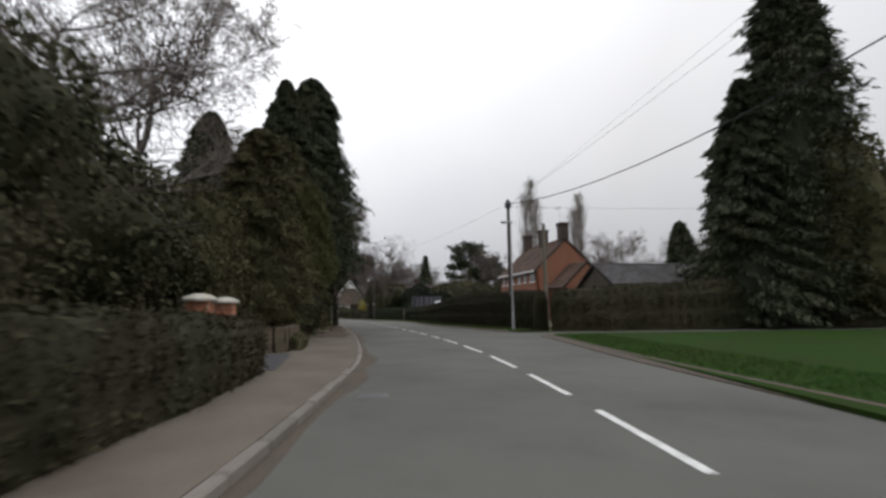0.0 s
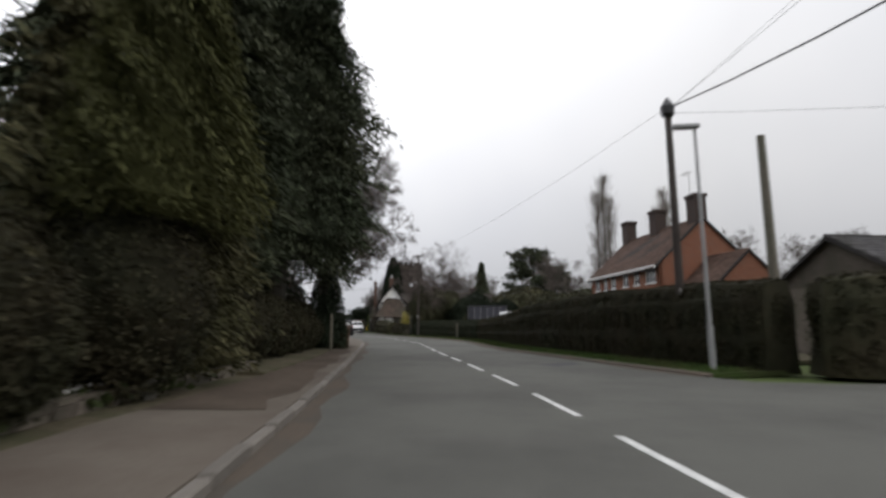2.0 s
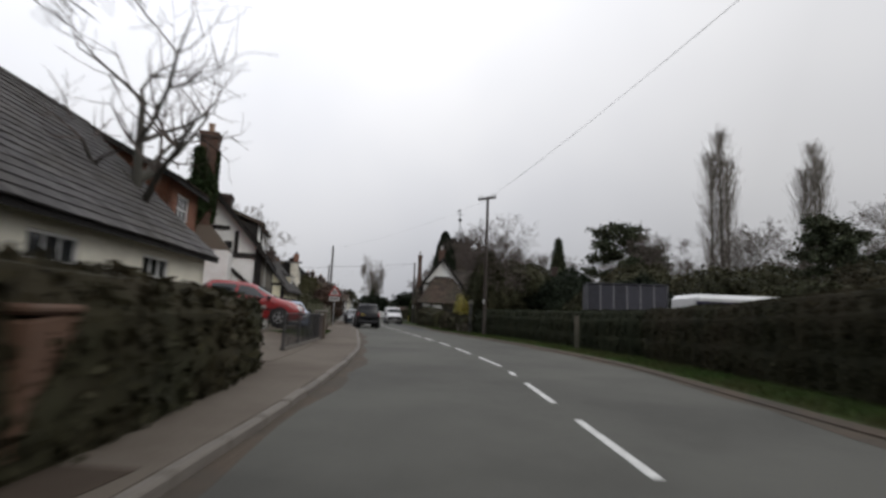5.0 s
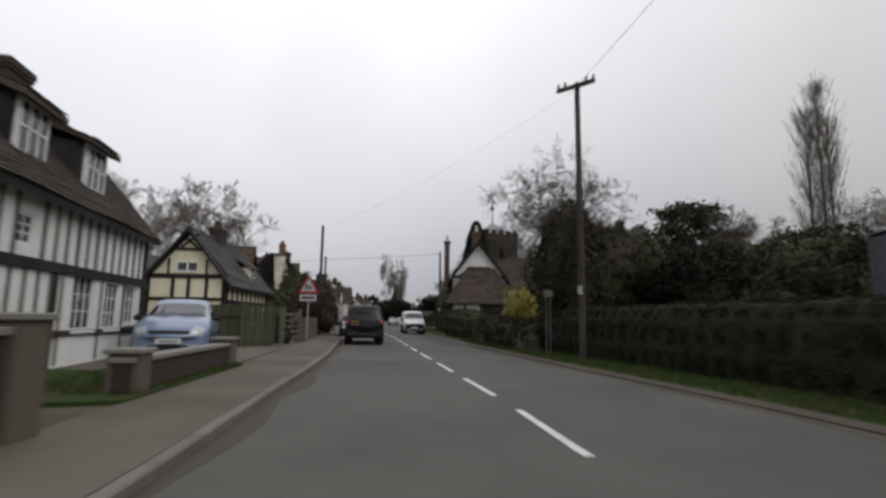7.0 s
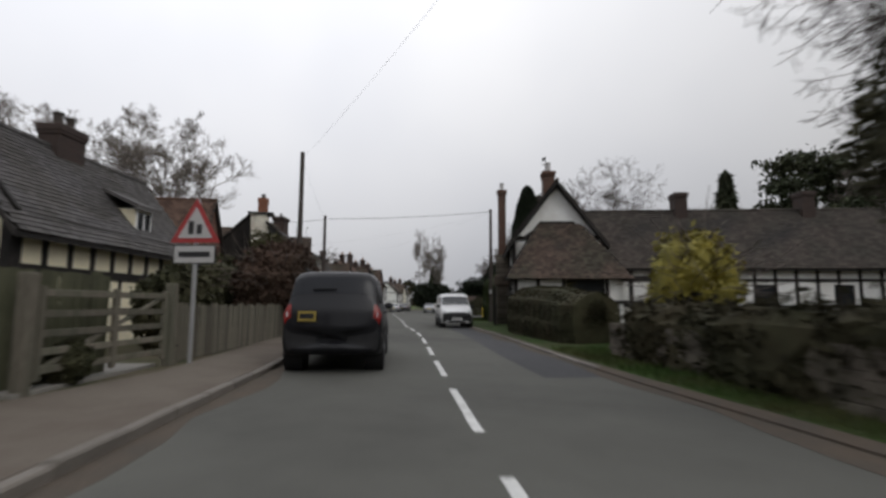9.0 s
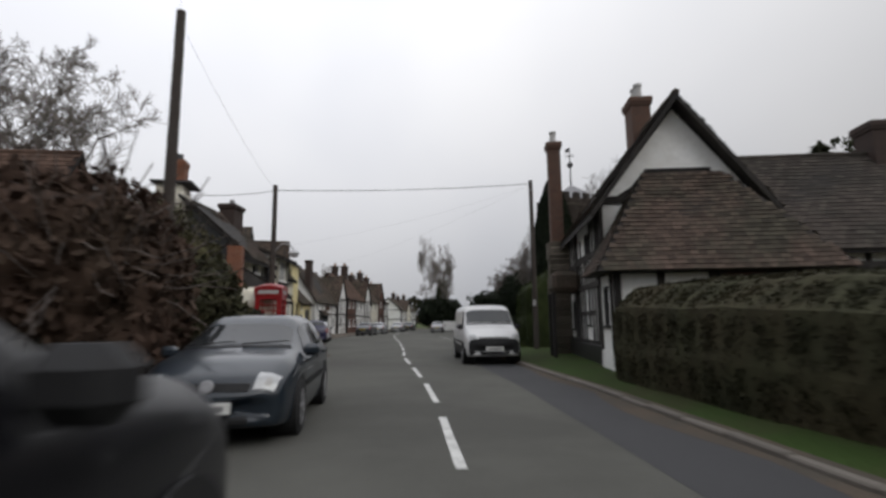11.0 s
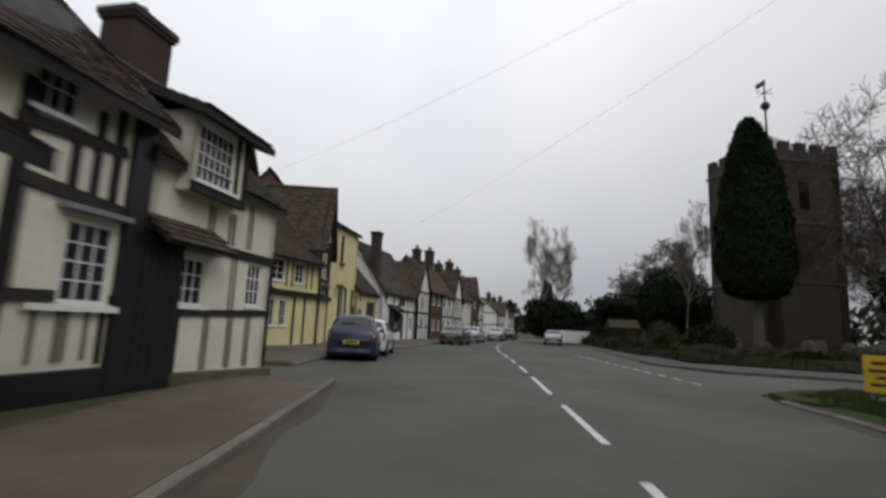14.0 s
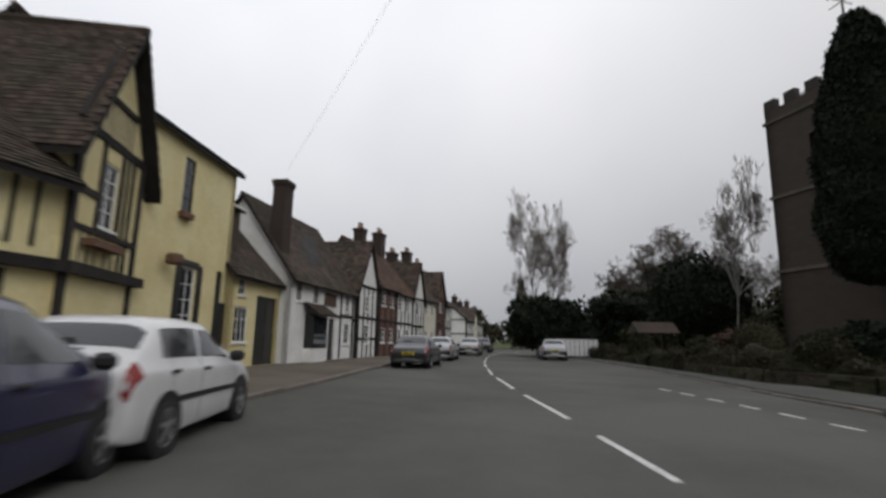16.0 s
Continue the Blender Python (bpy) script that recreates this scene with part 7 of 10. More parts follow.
def hedge(name, pts, width, heights, label, material="hedge", seed=0, dense=150, leaf=0.07, base=0.08, round_top=0.15, wild=0.06):
    """A clipped hedge along a line: an uneven core under loose leaves."""
    rng = np.random.default_rng(seed)
    t = thing(name, pose(*pts[0], 0), label, "hedge")
    p = resample(line(pts), 0.5)
    hs = np.interp(np.linspace(0, 1, len(p)), np.linspace(0, 1, len(heights)), heights)
    o = np.array(pts[0])
    tang = np.gradient(p, axis=0)
    tang /= np.linalg.norm(tang, axis=1)[:, None]
    nor = np.stack([-tang[:, 1], tang[:, 0]], 1)
    sec = [(-0.5, 0.0), (-0.52, 0.35), (-0.5, 0.75), (-0.5 + round_top, 0.96), (0, 1.0), (0.5 - round_top, 0.96), (0.5, 0.75), (0.52, 0.35), (0.5, 0.0)]
    verts, faces = [], []
    for i in range(len(p)):
        end = 0.75 if i in (0, len(p) - 1) else 1.0
        for k, (a, b) in enumerate(sec):
            q = p[i] - o + nor[i] * a * width * 0.9 * end
            z = base + b * (hs[i] - base) * 0.97
            v = Vector((q[0], q[1], z))
            v += Vector(noise.noise_vector(v * 0.9 + Vector((seed, 0, 0)))) * wild * 2.0 + Vector(noise.noise_vector(v * 3)) * wild
            if b == 0:
                v.z = base - 0.05
            verts.append(v)
    m = len(sec)
    for i in range(len(p) - 1):
        for k in range(m - 1):
            faces.append((i * m + k, i * m + k + 1, (i + 1) * m + k + 1, (i + 1) * m + k))
    faces += [tuple(range(m))[::-1], tuple(range((len(p) - 1) * m, len(p) * m))]
    me = mesh_of("core", verts, faces, M[material])
    bm = bmesh.new()
    bm.from_mesh(me)
    bmesh.ops.recalc_face_normals(bm, faces=bm.faces)
    bm.to_mesh(me)
    bm.free()
    part("inner_growth", me, parent=t)
    va = np.array([tuple(v) for v in verts])
    out = []
    for f in faces:
        c = va[list(f)]
        area = np.linalg.norm(np.cross(c[1] - c[0], c[2] - c[0])) if len(f) == 4 else width * 1.5
        k = rng.poisson(area * dense)
        if k:
            w = rng.dirichlet(np.ones(len(f)), k)
            out.append(w @ c + rng.normal(0, wild * 0.55, (k, 3)))
    pts3 = np.concatenate(out)
    pts3[:, 2] = np.maximum(pts3[:, 2], base)
    leaves("leaves", pts3, leaf, M[material], t, rng)
    return t


def grass(name, polys, n, seed, height=0.09, z=0.08, material="grass"):
    """Loose blades inside quads given by four corners."""
    rng = np.random.default_rng(seed)
    out = []
    for q in polys:
        q = np.array(q, float)
        uv = rng.random((n, 2))
        p = (q[0] * (1 - uv[:, :1]) + q[1] * uv[:, :1]) * (1 - uv[:, 1:]) + (q[3] * (1 - uv[:, :1]) + q[2] * uv[:, :1]) * uv[:, 1:]
        out.append(p)
    p = np.concatenate(out)
    k = len(p)
    a = rng.random(k) * math.pi
    h = height * rng.uniform(0.4, 1.5, k)
    w = 0.008 + 0.006 * rng.random(k)
    lean = rng.normal(0, 0.03, (k, 2))
    b0 = np.stack([p[:, 0] - np.cos(a) * w, p[:, 1] - np.sin(a) * w, np.full(k, z)], 1)
    b1 = np.stack([p[:, 0] + np.cos(a) * w, p[:, 1] + np.sin(a) * w, np.full(k, z)], 1)
    t1 = np.stack([p[:, 0] + lean[:, 0] + 0.002, p[:, 1] + lean[:, 1], z + h], 1)
    t0 = t1 - [0.004, 0, 0]
    ob = part(name, quads(name, np.stack([b0, b1, t1, t0], 1), M[material]))
    return tagged(ob, "short tufted winter grass blades", "grass", kind="stuff")


# beside the first stretch, to the left of the road
conifer("conifer", pose(-7.2, 23.4, 0.1), "tall dark green cypress beside the footway", 1, 13.7, 2.75, n=110000, spray=0.13, taper=0.74, low=0.19, lumps=0.2)
conifer("conifer", pose(-7.4, 29.3, 0.1), "tall dark overhanging conifer beside the footway", 2, 16.6, 3.4, n=130000, spray=0.13, taper=0.5, low=0.2, droop=0.3, lumps=0.2)
conifer("conifer", pose(-6.4, 20.9, 0.1), "broad olive green garden cypress", 3, 9.5, 2.2, "cypress", n=90000, spray=0.1, taper=0.6, droop=0.1, lumps=0.2)
conifer("conifer", pose(-4.95, 19.7, 0.1), "golden green garden cypress", 4, 7.0, 1.35, "goldcypress", n=45000, spray=0.075, low=0.36, taper=0.5, droop=0.1, lumps=0.25)
conifer("conifer", pose(-5.2, 14.7, 0.1), "olive brown garden cypress", 5, 7.7, 1.8, "cypress", n=80000, spray=0.085, low=0.1, taper=0.5, droop=0.1, lumps=0.25)
conifer("conifer", pose(-12.5, 26.0, 0.1), "dark conifer in the garden", 6, 13.0, 3.4, n=26000, spray=0.24, taper=0.6)
conifer("conifer", pose(-12.0, 33.0, 0.1), "dark conifer in the garden", 7, 12.0, 3.4, n=26000, spray=0.24, taper=0.6)
conifer("clipped_yew", pose(-7.55, 34.6, 0.1), "narrow clipped yew beside a gate", 8, 3.3, 0.85, "yew", n=3500, spray=0.12, taper=0.4, low=0.02, droop=0.05, lumps=0.05)
bush("shrub", pose(-8.5, 10.5, 0.1), "dark evergreen shrubbery behind the wall", 11, (3.0, 3.2, 4.6), "shrub", 24000, 0.07, rough=0.3)
bush("shrub", pose(-6.2, 4.5, 0.1), "dark evergreen shrubbery behind the wall", 12, (2.6, 4.0, 5.3), "shrub", 26000, 0.065, twigs=90, rough=0.3)
bush("shrub", pose(-4.9, -1.5, 0.1), "brown leaved shrub behind the wall", 13, (2.2, 3.0, 5.0), "hedge", 24000, 0.06, twigs=90, rough=0.3)
bush("shrub", pose(-6.4, 12.9, 0.1), "olive brown shrub behind the wall", 14, (1.7, 1.8, 4.9), "cypress", 18000, 0.06, rough=0.3)
bush("shrub", pose(-10.5, 14.0, 0.1), "dark shrubs in the garden", 15, (3.5, 4.5, 4.8), "shrub", 12000, 0.1)
bush("shrub", pose(-11.0, 6.0, 0.1), "dark shrubs in the garden", 16, (3.5, 5.0, 5.2), "shrub", 4000, 0.16)
for i, (x, y, a, h) in enumerate(((-4.95, 17.2, 0.85, 1.9), (-5.1, 19.5, 1.05, 2.9), (-6.6, 18.6, 1.2, 2.6), (-6.1, 22.6, 0.95, 1.8), (-6.6, 25.0, 1.1, 2.1), (-7.0, 27.4, 1.05, 2.0), (-7.4, 29.8, 1.1, 2.1), (-7.9, 32.2, 1.0, 1.7))):
    bush("clipped_bush", pose(x, y, 0.1), "rounded dark clipped bush behind the footway", 30 + i, (a, a * 1.15, h), "hedge", 9000, 0.038, "shrub", "clipped bushes", 0.08)
bare_tree("birch", pose(-9.5, 13.5, 0.1), "tall bare pale birch above the shrubs", 21, 14.5, "palebark", "poplartwig", 1.4, levels=4, first=16, kids=8, ratio=0.5, up=0.03, r=0.16)
bare_tree("birch", pose(-7.2, 8.0, 0.1), "bare spreading garden tree", 22, 12.5, "bark", "twig", 1.3, levels=4, first=13, kids=8, ratio=0.55, up=0.04, r=0.15)
bare_tree("garden_tree", pose(-8.6, 35.6, 0.1), "bare twiggy tree that overhangs the road", 23, 10.2, "bark", "twig", 1.2, levels=4, first=20, kids=10, ratio=0.54, up=0.03, r=0.2, lean=(0.22, -0.12))
bare_tree("garden_tree", pose(-14.0, 44.5, 0.1), "bare tree behind the houses", 24, 9, levels=3, first=9, kids=5)
hedge("hedge", [(-1.75, -14), (-1.72, -4), (-1.85, 2), (-2.35, 6.6)], 0.85, [1.25, 1.3, 1.3, 1.2], "overgrown brown green hedge beside the footway", "hedge", 41, 700, 0.035, wild=0.07)
hedge("hedge", [(-7.15, 34.9), (-8.6, 39.5), (-9.9, 43.2)], 1.0, [1.4, 1.5, 1.4], "dark hedge behind the footway", "hedge", 42, 200, 0.07)

# to the right of the road
mid_line = offset(RIGHT_MID, -2.1)
hedge("hedge", [tuple(p) for p in mid_line[0:31:3]], 1.3, [2.35, 2.45, 2.3, 1.9, 1.65], "tall dark clipped hedge behind the grass verge", "hedge", 43, 800, 0.036, wild=0.04)
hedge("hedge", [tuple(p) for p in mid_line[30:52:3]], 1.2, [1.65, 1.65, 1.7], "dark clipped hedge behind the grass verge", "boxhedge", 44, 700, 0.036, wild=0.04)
hedge("hedge", [(7.2, 25.4), (9, 25.0), (14, 25.3), (22, 26.4), (40, 28)], 1.5, [2.3, 2.8, 3.5, 3.9, 4.1], "dark hedge along the lane", "hedge", 45, 420, 0.05, wild=0.09)
conifer("conifer", pose(19.3, 26.5, 0.1), "tall dark cypress by the lane", 51, 14.8, 3.4, n=60000, spray=0.24, taper=0.7, lumps=0.4)
bush("shrub", pose(23.8, 24.7, 0.1), "tall brown leaved shrub before the cypresses", 59, (2.6, 2.0, 10.5), "cypress", 9000, 0.13, rough=0.35)
conifer("conifer", pose(22.7, 26.8, 0.1), "very tall dark cypress by the lane", 52, 26.0, 4.4, n=40000, spray=0.26, taper=0.7)
conifer("conifer", pose(20.8, 38.8, 0.1), "dark green conifer behind the bungalow", 53, 8.2, 2.1, n=6000, spray=0.3, taper=0.65)
bush("shrub", pose(22, 30, 0.1), "tall dark shrubs by the lane", 54, (6, 3, 4.4), "shrub", 5000, 0.16)
bush("shrub", pose(30, 27, 0.1), "tall dark shrubs by the lane", 55, (6, 3, 4.6), "hedge", 5000, 0.16)
bush("ivied_thorn", pose(-8.7, 69.6, 0.1), "dense ivied thorn beside the road", 56, (1.5, 1.8, 5.6), "shrub", 17000, 0.065, "tree", rough=0.45)
bare_tree("bare_thorn", pose(-8.8, 69.4, 0.1), "bare twiggy crown above dark ivy", 57, 7.7, "bark", "twig", 1.0, levels=4, first=20, kids=7, ratio=0.56, up=0.05, r=0.15, lean=(-0.09, 0.0))
bush("ivied_thorn", pose(-6.6, 73.0, 0.1), "dark evergreen beside the road", 58, (1.9, 2.2, 5.2), "shrub", 16000, 0.07, "tree", rough=0.35)
bush("garden_shrub", pose(-3.7, 71.0, 0.1), "dark evergreen shrubs behind the hedge", 66, (2.0, 2.2, 3.9), "yew", 12000, 0.08, "shrub", "shrubs behind the hedge", 0.3)
bush("garden_shrub", pose(-2.0, 66.8, 0.1), "dark evergreen shrubs behind the hedge", 67, (1.8, 1.8, 2.9), "shrub", 10000, 0.08, "shrub", "shrubs behind the hedge", 0.3)
hedge("bank_shrubs", [(-9.7, 68.4), (-11.3, 72.2), (-12.7, 75.4)], 1.3, [1.2, 1.15, 1.2], "untidy brown shrubs over an old stone wall", "hedge", 59, 220, 0.07, wild=0.16)
hedge("clipped_hedge", [(-13.8, 78.6), (-15.3, 81.4), (-16.3, 83.6), (-17.1, 85.4)], 2.0, [1.6, 1.85, 2.0, 2.0], "broad clipped brown hedge before the timbered house", "hedge", 60, 900, 0.03, round_top=0.3, wild=0.03)
bush("forsythia", pose(-11.4, 77.0, 0.1), "forsythia shrub in yellow bloom", 61, (0.95, 0.9, 2.9), "forsythia", 1500, 0.09, twigs=80, rough=0.35)
hedge("clipped_hedge", [(-20.3, 97.2), (-21.2, 99.6), (-21.9, 102.0)], 3.4, [3.9, 3.9, 3.6], "big rounded clipped green hedge", "greenhedge", 62, 800, 0.035, round_top=0.35, wild=0.04)
for i, (x, y, a, b, h, mt) in enumerate(((1.5, 76, 3, 3, 5.5, "shrub"), (5.5, 70, 3, 3, 4.8, "shrub"), (-3.5, 79, 2.6, 2.6, 5.2, "yew"), (9.5, 74, 3.5, 3, 5.2, "shrub"), (12, 66, 3, 3, 4.4, "hedge"), (4, 88, 4, 4, 6.5, "cypress"), (14, 86, 5, 4, 6.2, "shrub"),
                                            (0.5, 66.5, 2.2, 2.2, 3.6, "yew"), (18, 72, 4, 4, 5, "hedge"), (7.5, 62.5, 2.5, 2.5, 3.2, "shrub"), (24, 80, 5, 5, 6, "shrub"), (30, 70, 6, 5, 6, "hedge"))):
    bush("garden_shrub", pose(x, y, 0.05), "dark evergreen shrubs behind the hedge", 70 + i, (a, b, h), mt, 9000, 0.11, "shrub", "shrubs behind the hedge", 0.3)


def poplar(name, m, label, seed, height):
    rng = np.random.default_rng(seed)
    t = thing(name, m, label, "tree", "poplars")
    segs, fine = [], []
    for s in range(3):
        base = np.array([(-1.25, 0.2, 0), (0.1, -0.4, 0), (1.35, 0.3, 0)][s])
        hh = height * (0.9, 1.0, 0.86)[s]
        for k in range(10):
            segs.append((*(base + [0, 0, hh * k / 10]), *(base + [0, 0, hh * (k + 1) / 10]), 0.32 * (1 - k / 10) + 0.02, 0.32 * (1 - (k + 1) / 10) + 0.02))
        for _ in range(210):
            f = rng.uniform(0.05, 0.99) ** 0.85
            p = base + [0, 0, hh * f]
            a = rng.random() * 2 * math.pi
            d = np.array([math.cos(a) * 0.46, math.sin(a) * 0.46, 1.0])
            l = min(hh * (1 - f) * 0.6 + 0.4, rng.uniform(2.0, 5.5))
            for j in range(4):
                q = p + d * l / 4
                fine.append((*p, *q, 0.04 - 0.008 * j, 0.032 - 0.008 * j))
                for _ in range(2):
                    e = d + rng.normal(0, 0.28, 3)
                    fine.append((*q, *(q + e * rng.uniform(0.5, 1.3)), 0.02, 0.012))
                p, d = q, d + np.array([0, 0, 0.12]) + rng.normal(0, 0.04, 3)
    part("trunk", prisms("trunk", segs, M["bark"], 6), parent=t)
    part("crown", prisms("crown", fine, M["poplartwig"], 3), parent=t)["kind"] = "stuff"
    return t


pop = poplar("poplar", pose(23.7, 129, 0), "tall bare Lombardy poplars", 81, 34)
copy_thing(pop, pose(33.4, 118.5, 0, 0, 0, 120) @ Matrix.Scale(0.83, 4))

# far and middle trees, copied from a few grown ones
oak = bare_tree("bare_tree", pose(14, 122, 0), "bare spreading winter tree", 91, 17, "bark", "twig", 2.8, "bare trees", levels=4, first=13, kids=7, ratio=0.62, spread=1.1, trunk=0.25, r=0.3)
birch = bare_tree("birch", pose(-36.6, 85.4, 0), "bare pale birch with fine drooping twigs", 92, 13.4, "palebark", "poplartwig", 1.7, "bare trees", levels=4, first=22, kids=8, ratio=0.5, up=0.08, spread=0.75, r=0.17)
for x, y, s, a in ((26, 112, 0.95, 40), (40, 105, 1.05, 90), (-4, 128, 0.75, 150), (5, 150, 0.9, 200), (44, 90, 0.9, 260), (-14, 150, 0.8, 10), (-24, 178, 0.75, 120), (-15.5, 146, 0.95, 220), (-10, 141, 0.95, 320), (52, 75, 0.8, 30), (60, 55, 0.8, 75), (-60, 90, 0.8, 45), (-52, 80, 0.7, 110)):
    copy_thing(oak, pose(x, y, 0, 0, 0, a) @ Matrix.Scale(s, 4))
bare_tree("bare_tree", pose(-16.6, 138.0, 0.1), "wide bare tree beside the church tower", 105, 23.0, "bark", "twig", 3.2, "bare trees", levels=4, first=15, kids=7, ratio=0.62, spread=1.1, trunk=0.22, r=0.28)
bare_tree("bare_tree", pose(-38.2, 172, 0.1), "round bare tree behind the churchyard", 106, 16.0, "bark", "twig", 4.5, "bare trees", levels=4, first=16, kids=7, ratio=0.6, spread=1.0, trunk=0.25, r=0.25)
for x, y, s, a in ((-40.5, 81.0, 0.9, 70), (-44.9, 144.2, 1.08, 30), (-44.2, 145.8, 1.0, 130), (-30.6, 141.5, 1.08, 200), (-70, 150, 0.9, 250), (-47, 100, 0.5, 10)):
    slim = 0.42 if y > 120 and x > -60 else 1.0
    copy_thing(birch, pose(x, y, 0, 0, 0, a) @ Matrix.Diagonal((s * slim, s * slim, s, 1)))
bush("evergreen", pose(-44.4, 145.0, 0.1), "dark evergreen at the foot of the birches", 93, (3.0, 3.0, 5.2), "yew", 3500, 0.2, "shrub", rough=0.3)
bush("yew_dome", pose(-32.6, 149.5, 0.1), "broad dark domed yew in the churchyard", 94, (3.9, 3.9, 8.6), "yew", 7000, 0.18, "tree", rough=0.16)
bush("evergreen", pose(-38.5, 160, 0.1), "dark evergreens behind the churchyard", 95, (7, 5, 6.6), "yew", 5000, 0.25, "shrub", rough=0.35)
bush("evergreen", pose(-22.0, 158, 0.1), "dark evergreens behind the churchyard", 96, (6, 5, 7), "shrub", 5000, 0.25, "shrub", rough=0.35)
bush("evergreen", pose(-14.5, 131, 0.1), "dark evergreen by the church", 97, (4.0, 4, 7.5), "yew", 5000, 0.2, "shrub", rough=0.3)
bush("churchyard_shrub", pose(-31.3, 131.5, 0.1), "low brown churchyard shrub", 98, (1.4, 1.2, 1.9), "redshrub", 2200, 0.1)
bush("churchyard_shrub", pose(-36.2, 141.5, 0.1), "low evergreen churchyard shrub", 99, (1.8, 1.5, 2.4), "shrub", 2500, 0.11)
bush("churchyard_shrub", pose(-27.9, 124.6, 0.1), "dark low churchyard shrub", 100, (1.3, 1.1, 2.0), "yew", 2500, 0.1)


def column_yew():
    """A tall clipped column of yew on a bare trunk."""
    t = thing("irish_yew", pose(-25.2, 131.4, 0.1), "very tall dark columnar yew before the church tower", "tree")
    rng = np.random.default_rng(17)
    part("trunk", tube(bmesh.new(), (0, 0, 0), (0, 0, 9), 0.35, 0.2, 8), M["bark"], t)
    prof = [(0.7, 3.9), (1.7, 4.4), (2.3, 5.6), (2.45, 7.4), (2.3, 9.8), (1.95, 12.2), (1.5, 14.2), (1.0, 15.8), (0.55, 16.9), (0.1, 17.5)]
    bm = bmesh.new()
    lathe(bm, [(r * 0.9, z) for r, z in prof], 20)
    for v in bm.verts:
        v.co += Vector(noise.noise_vector(v.co * 0.6)) * 0.35
    part("inner_growth", bm, M["yew"], t)
    n = 42000
    z = rng.uniform(4.0, 17.4, n)
    a = rng.random(n) * 2 * math.pi
    r = np.interp(z, [p[1] for p in prof], [p[0] for p in prof]) * (1 + 0.1 * np.sin(a * 4 + z) * np.sin(z * 1.3)) + rng.normal(0, 0.1, n)
    leaves("crown", np.stack([r * np.cos(a), r * np.sin(a), z], 1), 0.09, M["yew"], t, rng)
    return t


column_yew()


hedge("bank_shrubs", [(-42.0, 147.6), (-38.1, 138.6), (-34.0, 129.0), (-31.0, 121.9), (-28.9, 120.0), (-24, 118.9), (-10, 121.9)], 0.9, [0.75, 1.0, 0.7, 1.05, 0.8, 0.9, 0.8], "scruffy brown growth along the churchyard wall", "hedge", 63, 300, 0.05, wild=0.2)
for i, (x, y, a, h) in enumerate(((-33.0, 127.2, 0.7, 1.5), (-29.9, 121.4, 0.75, 1.6), (-36.0, 134.6, 0.8, 1.5), (-30.9, 127.4, 1.0, 2.2))):
    bush("churchyard_shrub", pose(x, y, 0.15), "rounded brown churchyard shrub", 330 + i, (a, a, h), "hedge", 2600, 0.06, "shrub", "churchyard shrubs", 0.15)


def pine(name, m, label, seed, height):
    rng = np.random.default_rng(seed)
    t = thing(name, m, label, "tree", "pines")
    segs, pts = [(0, 0, 0, 0.2, 0, height * 0.55, 0.35, 0.22), (0.2, 0, height * 0.55, 0, 0.2, height * 0.93, 0.22, 0.08)], []
    for k in range(15):
        f = 0.5 + 0.48 * (k / 14)
        a = k * 2.4 + rng.uniform(-0.4, 0.4)
        l = height * 0.33 * (1.25 - f) * rng.uniform(0.8, 1.2) * 1.6
        tip = np.array([math.cos(a) * l, math.sin(a) * l, height * f + l * 0.12])
        segs.append((0, 0, height * f - 0.5, *tip, 0.09, 0.03))
        for g in np.linspace(0.45, 1.05, 4):
            c = np.array([0, 0, height * f - 0.5]) * (1 - g) + tip * g + rng.normal(0, 0.3, 3)
            pts.append(c + rng.normal(0, 1, (130, 3)) * [height * 0.045, height * 0.045, height * 0.022])
    part("trunk", prisms("trunk", segs, M["bark"], 6), parent=t)
    leaves("crown", np.concatenate(pts), 0.3, M["conifer"], t, rng)
    return t


pn = pine("pine", pose(7.4, 130, 0), "dark flat topped Scots pine", 111, 18.4)
for x, y, s, a in ((21, 88, 0.62, 40), (-37, 176, 0.62, 80), (-42, 181, 0.55, 170), (13.5, 138, 0.8, 200)):
    copy_thing(pn, pose(x, y, 0, 0, 0, a) @ Matrix.Scale(s, 4))
fir = conifer("fir", pose(-3.6, 117, 0), "small pointed dark fir", 112, 14, 2.6, n=3500, spray=0.5, taper=0.9, group="firs")
for x, y, s, a in ((26, 96, 0.9, 30), (-60, 190, 0.8, 60), (-56, 176, 0.75, 90), (34, 124, 0.9, 140)):
    copy_thing(fir, pose(x, y, 0, 0, 0, a) @ Matrix.Scale(s, 4))


def far_woods():
    """A broken belt of winter woods round the village."""
    rng = np.random.default_rng(121)
    pts, segs = [], []
    for k in range(150):
        a = radians(-75) + radians(240) * k / 150
        d = rng.uniform(170, 230)
        c = np.array([-15 + d * math.cos(a), 70 + d * math.sin(a), 0])
        h = rng.uniform(6, 13)
        w = rng.uniform(3.5, 7)
        u = rng.normal(size=(260, 3))
        u /= np.linalg.norm(u, axis=1)[:, None]
        q = c + u * [w, w, h / 2] * rng.uniform(0.6, 1.0, (260, 1)) + [0, 0, h / 2]
        q[:, 2] = np.maximum(q[:, 2], 0.2)
        pts.append(q)
    ob = leaves("far_woods", np.concatenate(pts), 0.9, M["hedge"], None, rng)
    return tagged(ob, "distant brown winter woods round the village", "woods", kind="stuff")


far_woods()

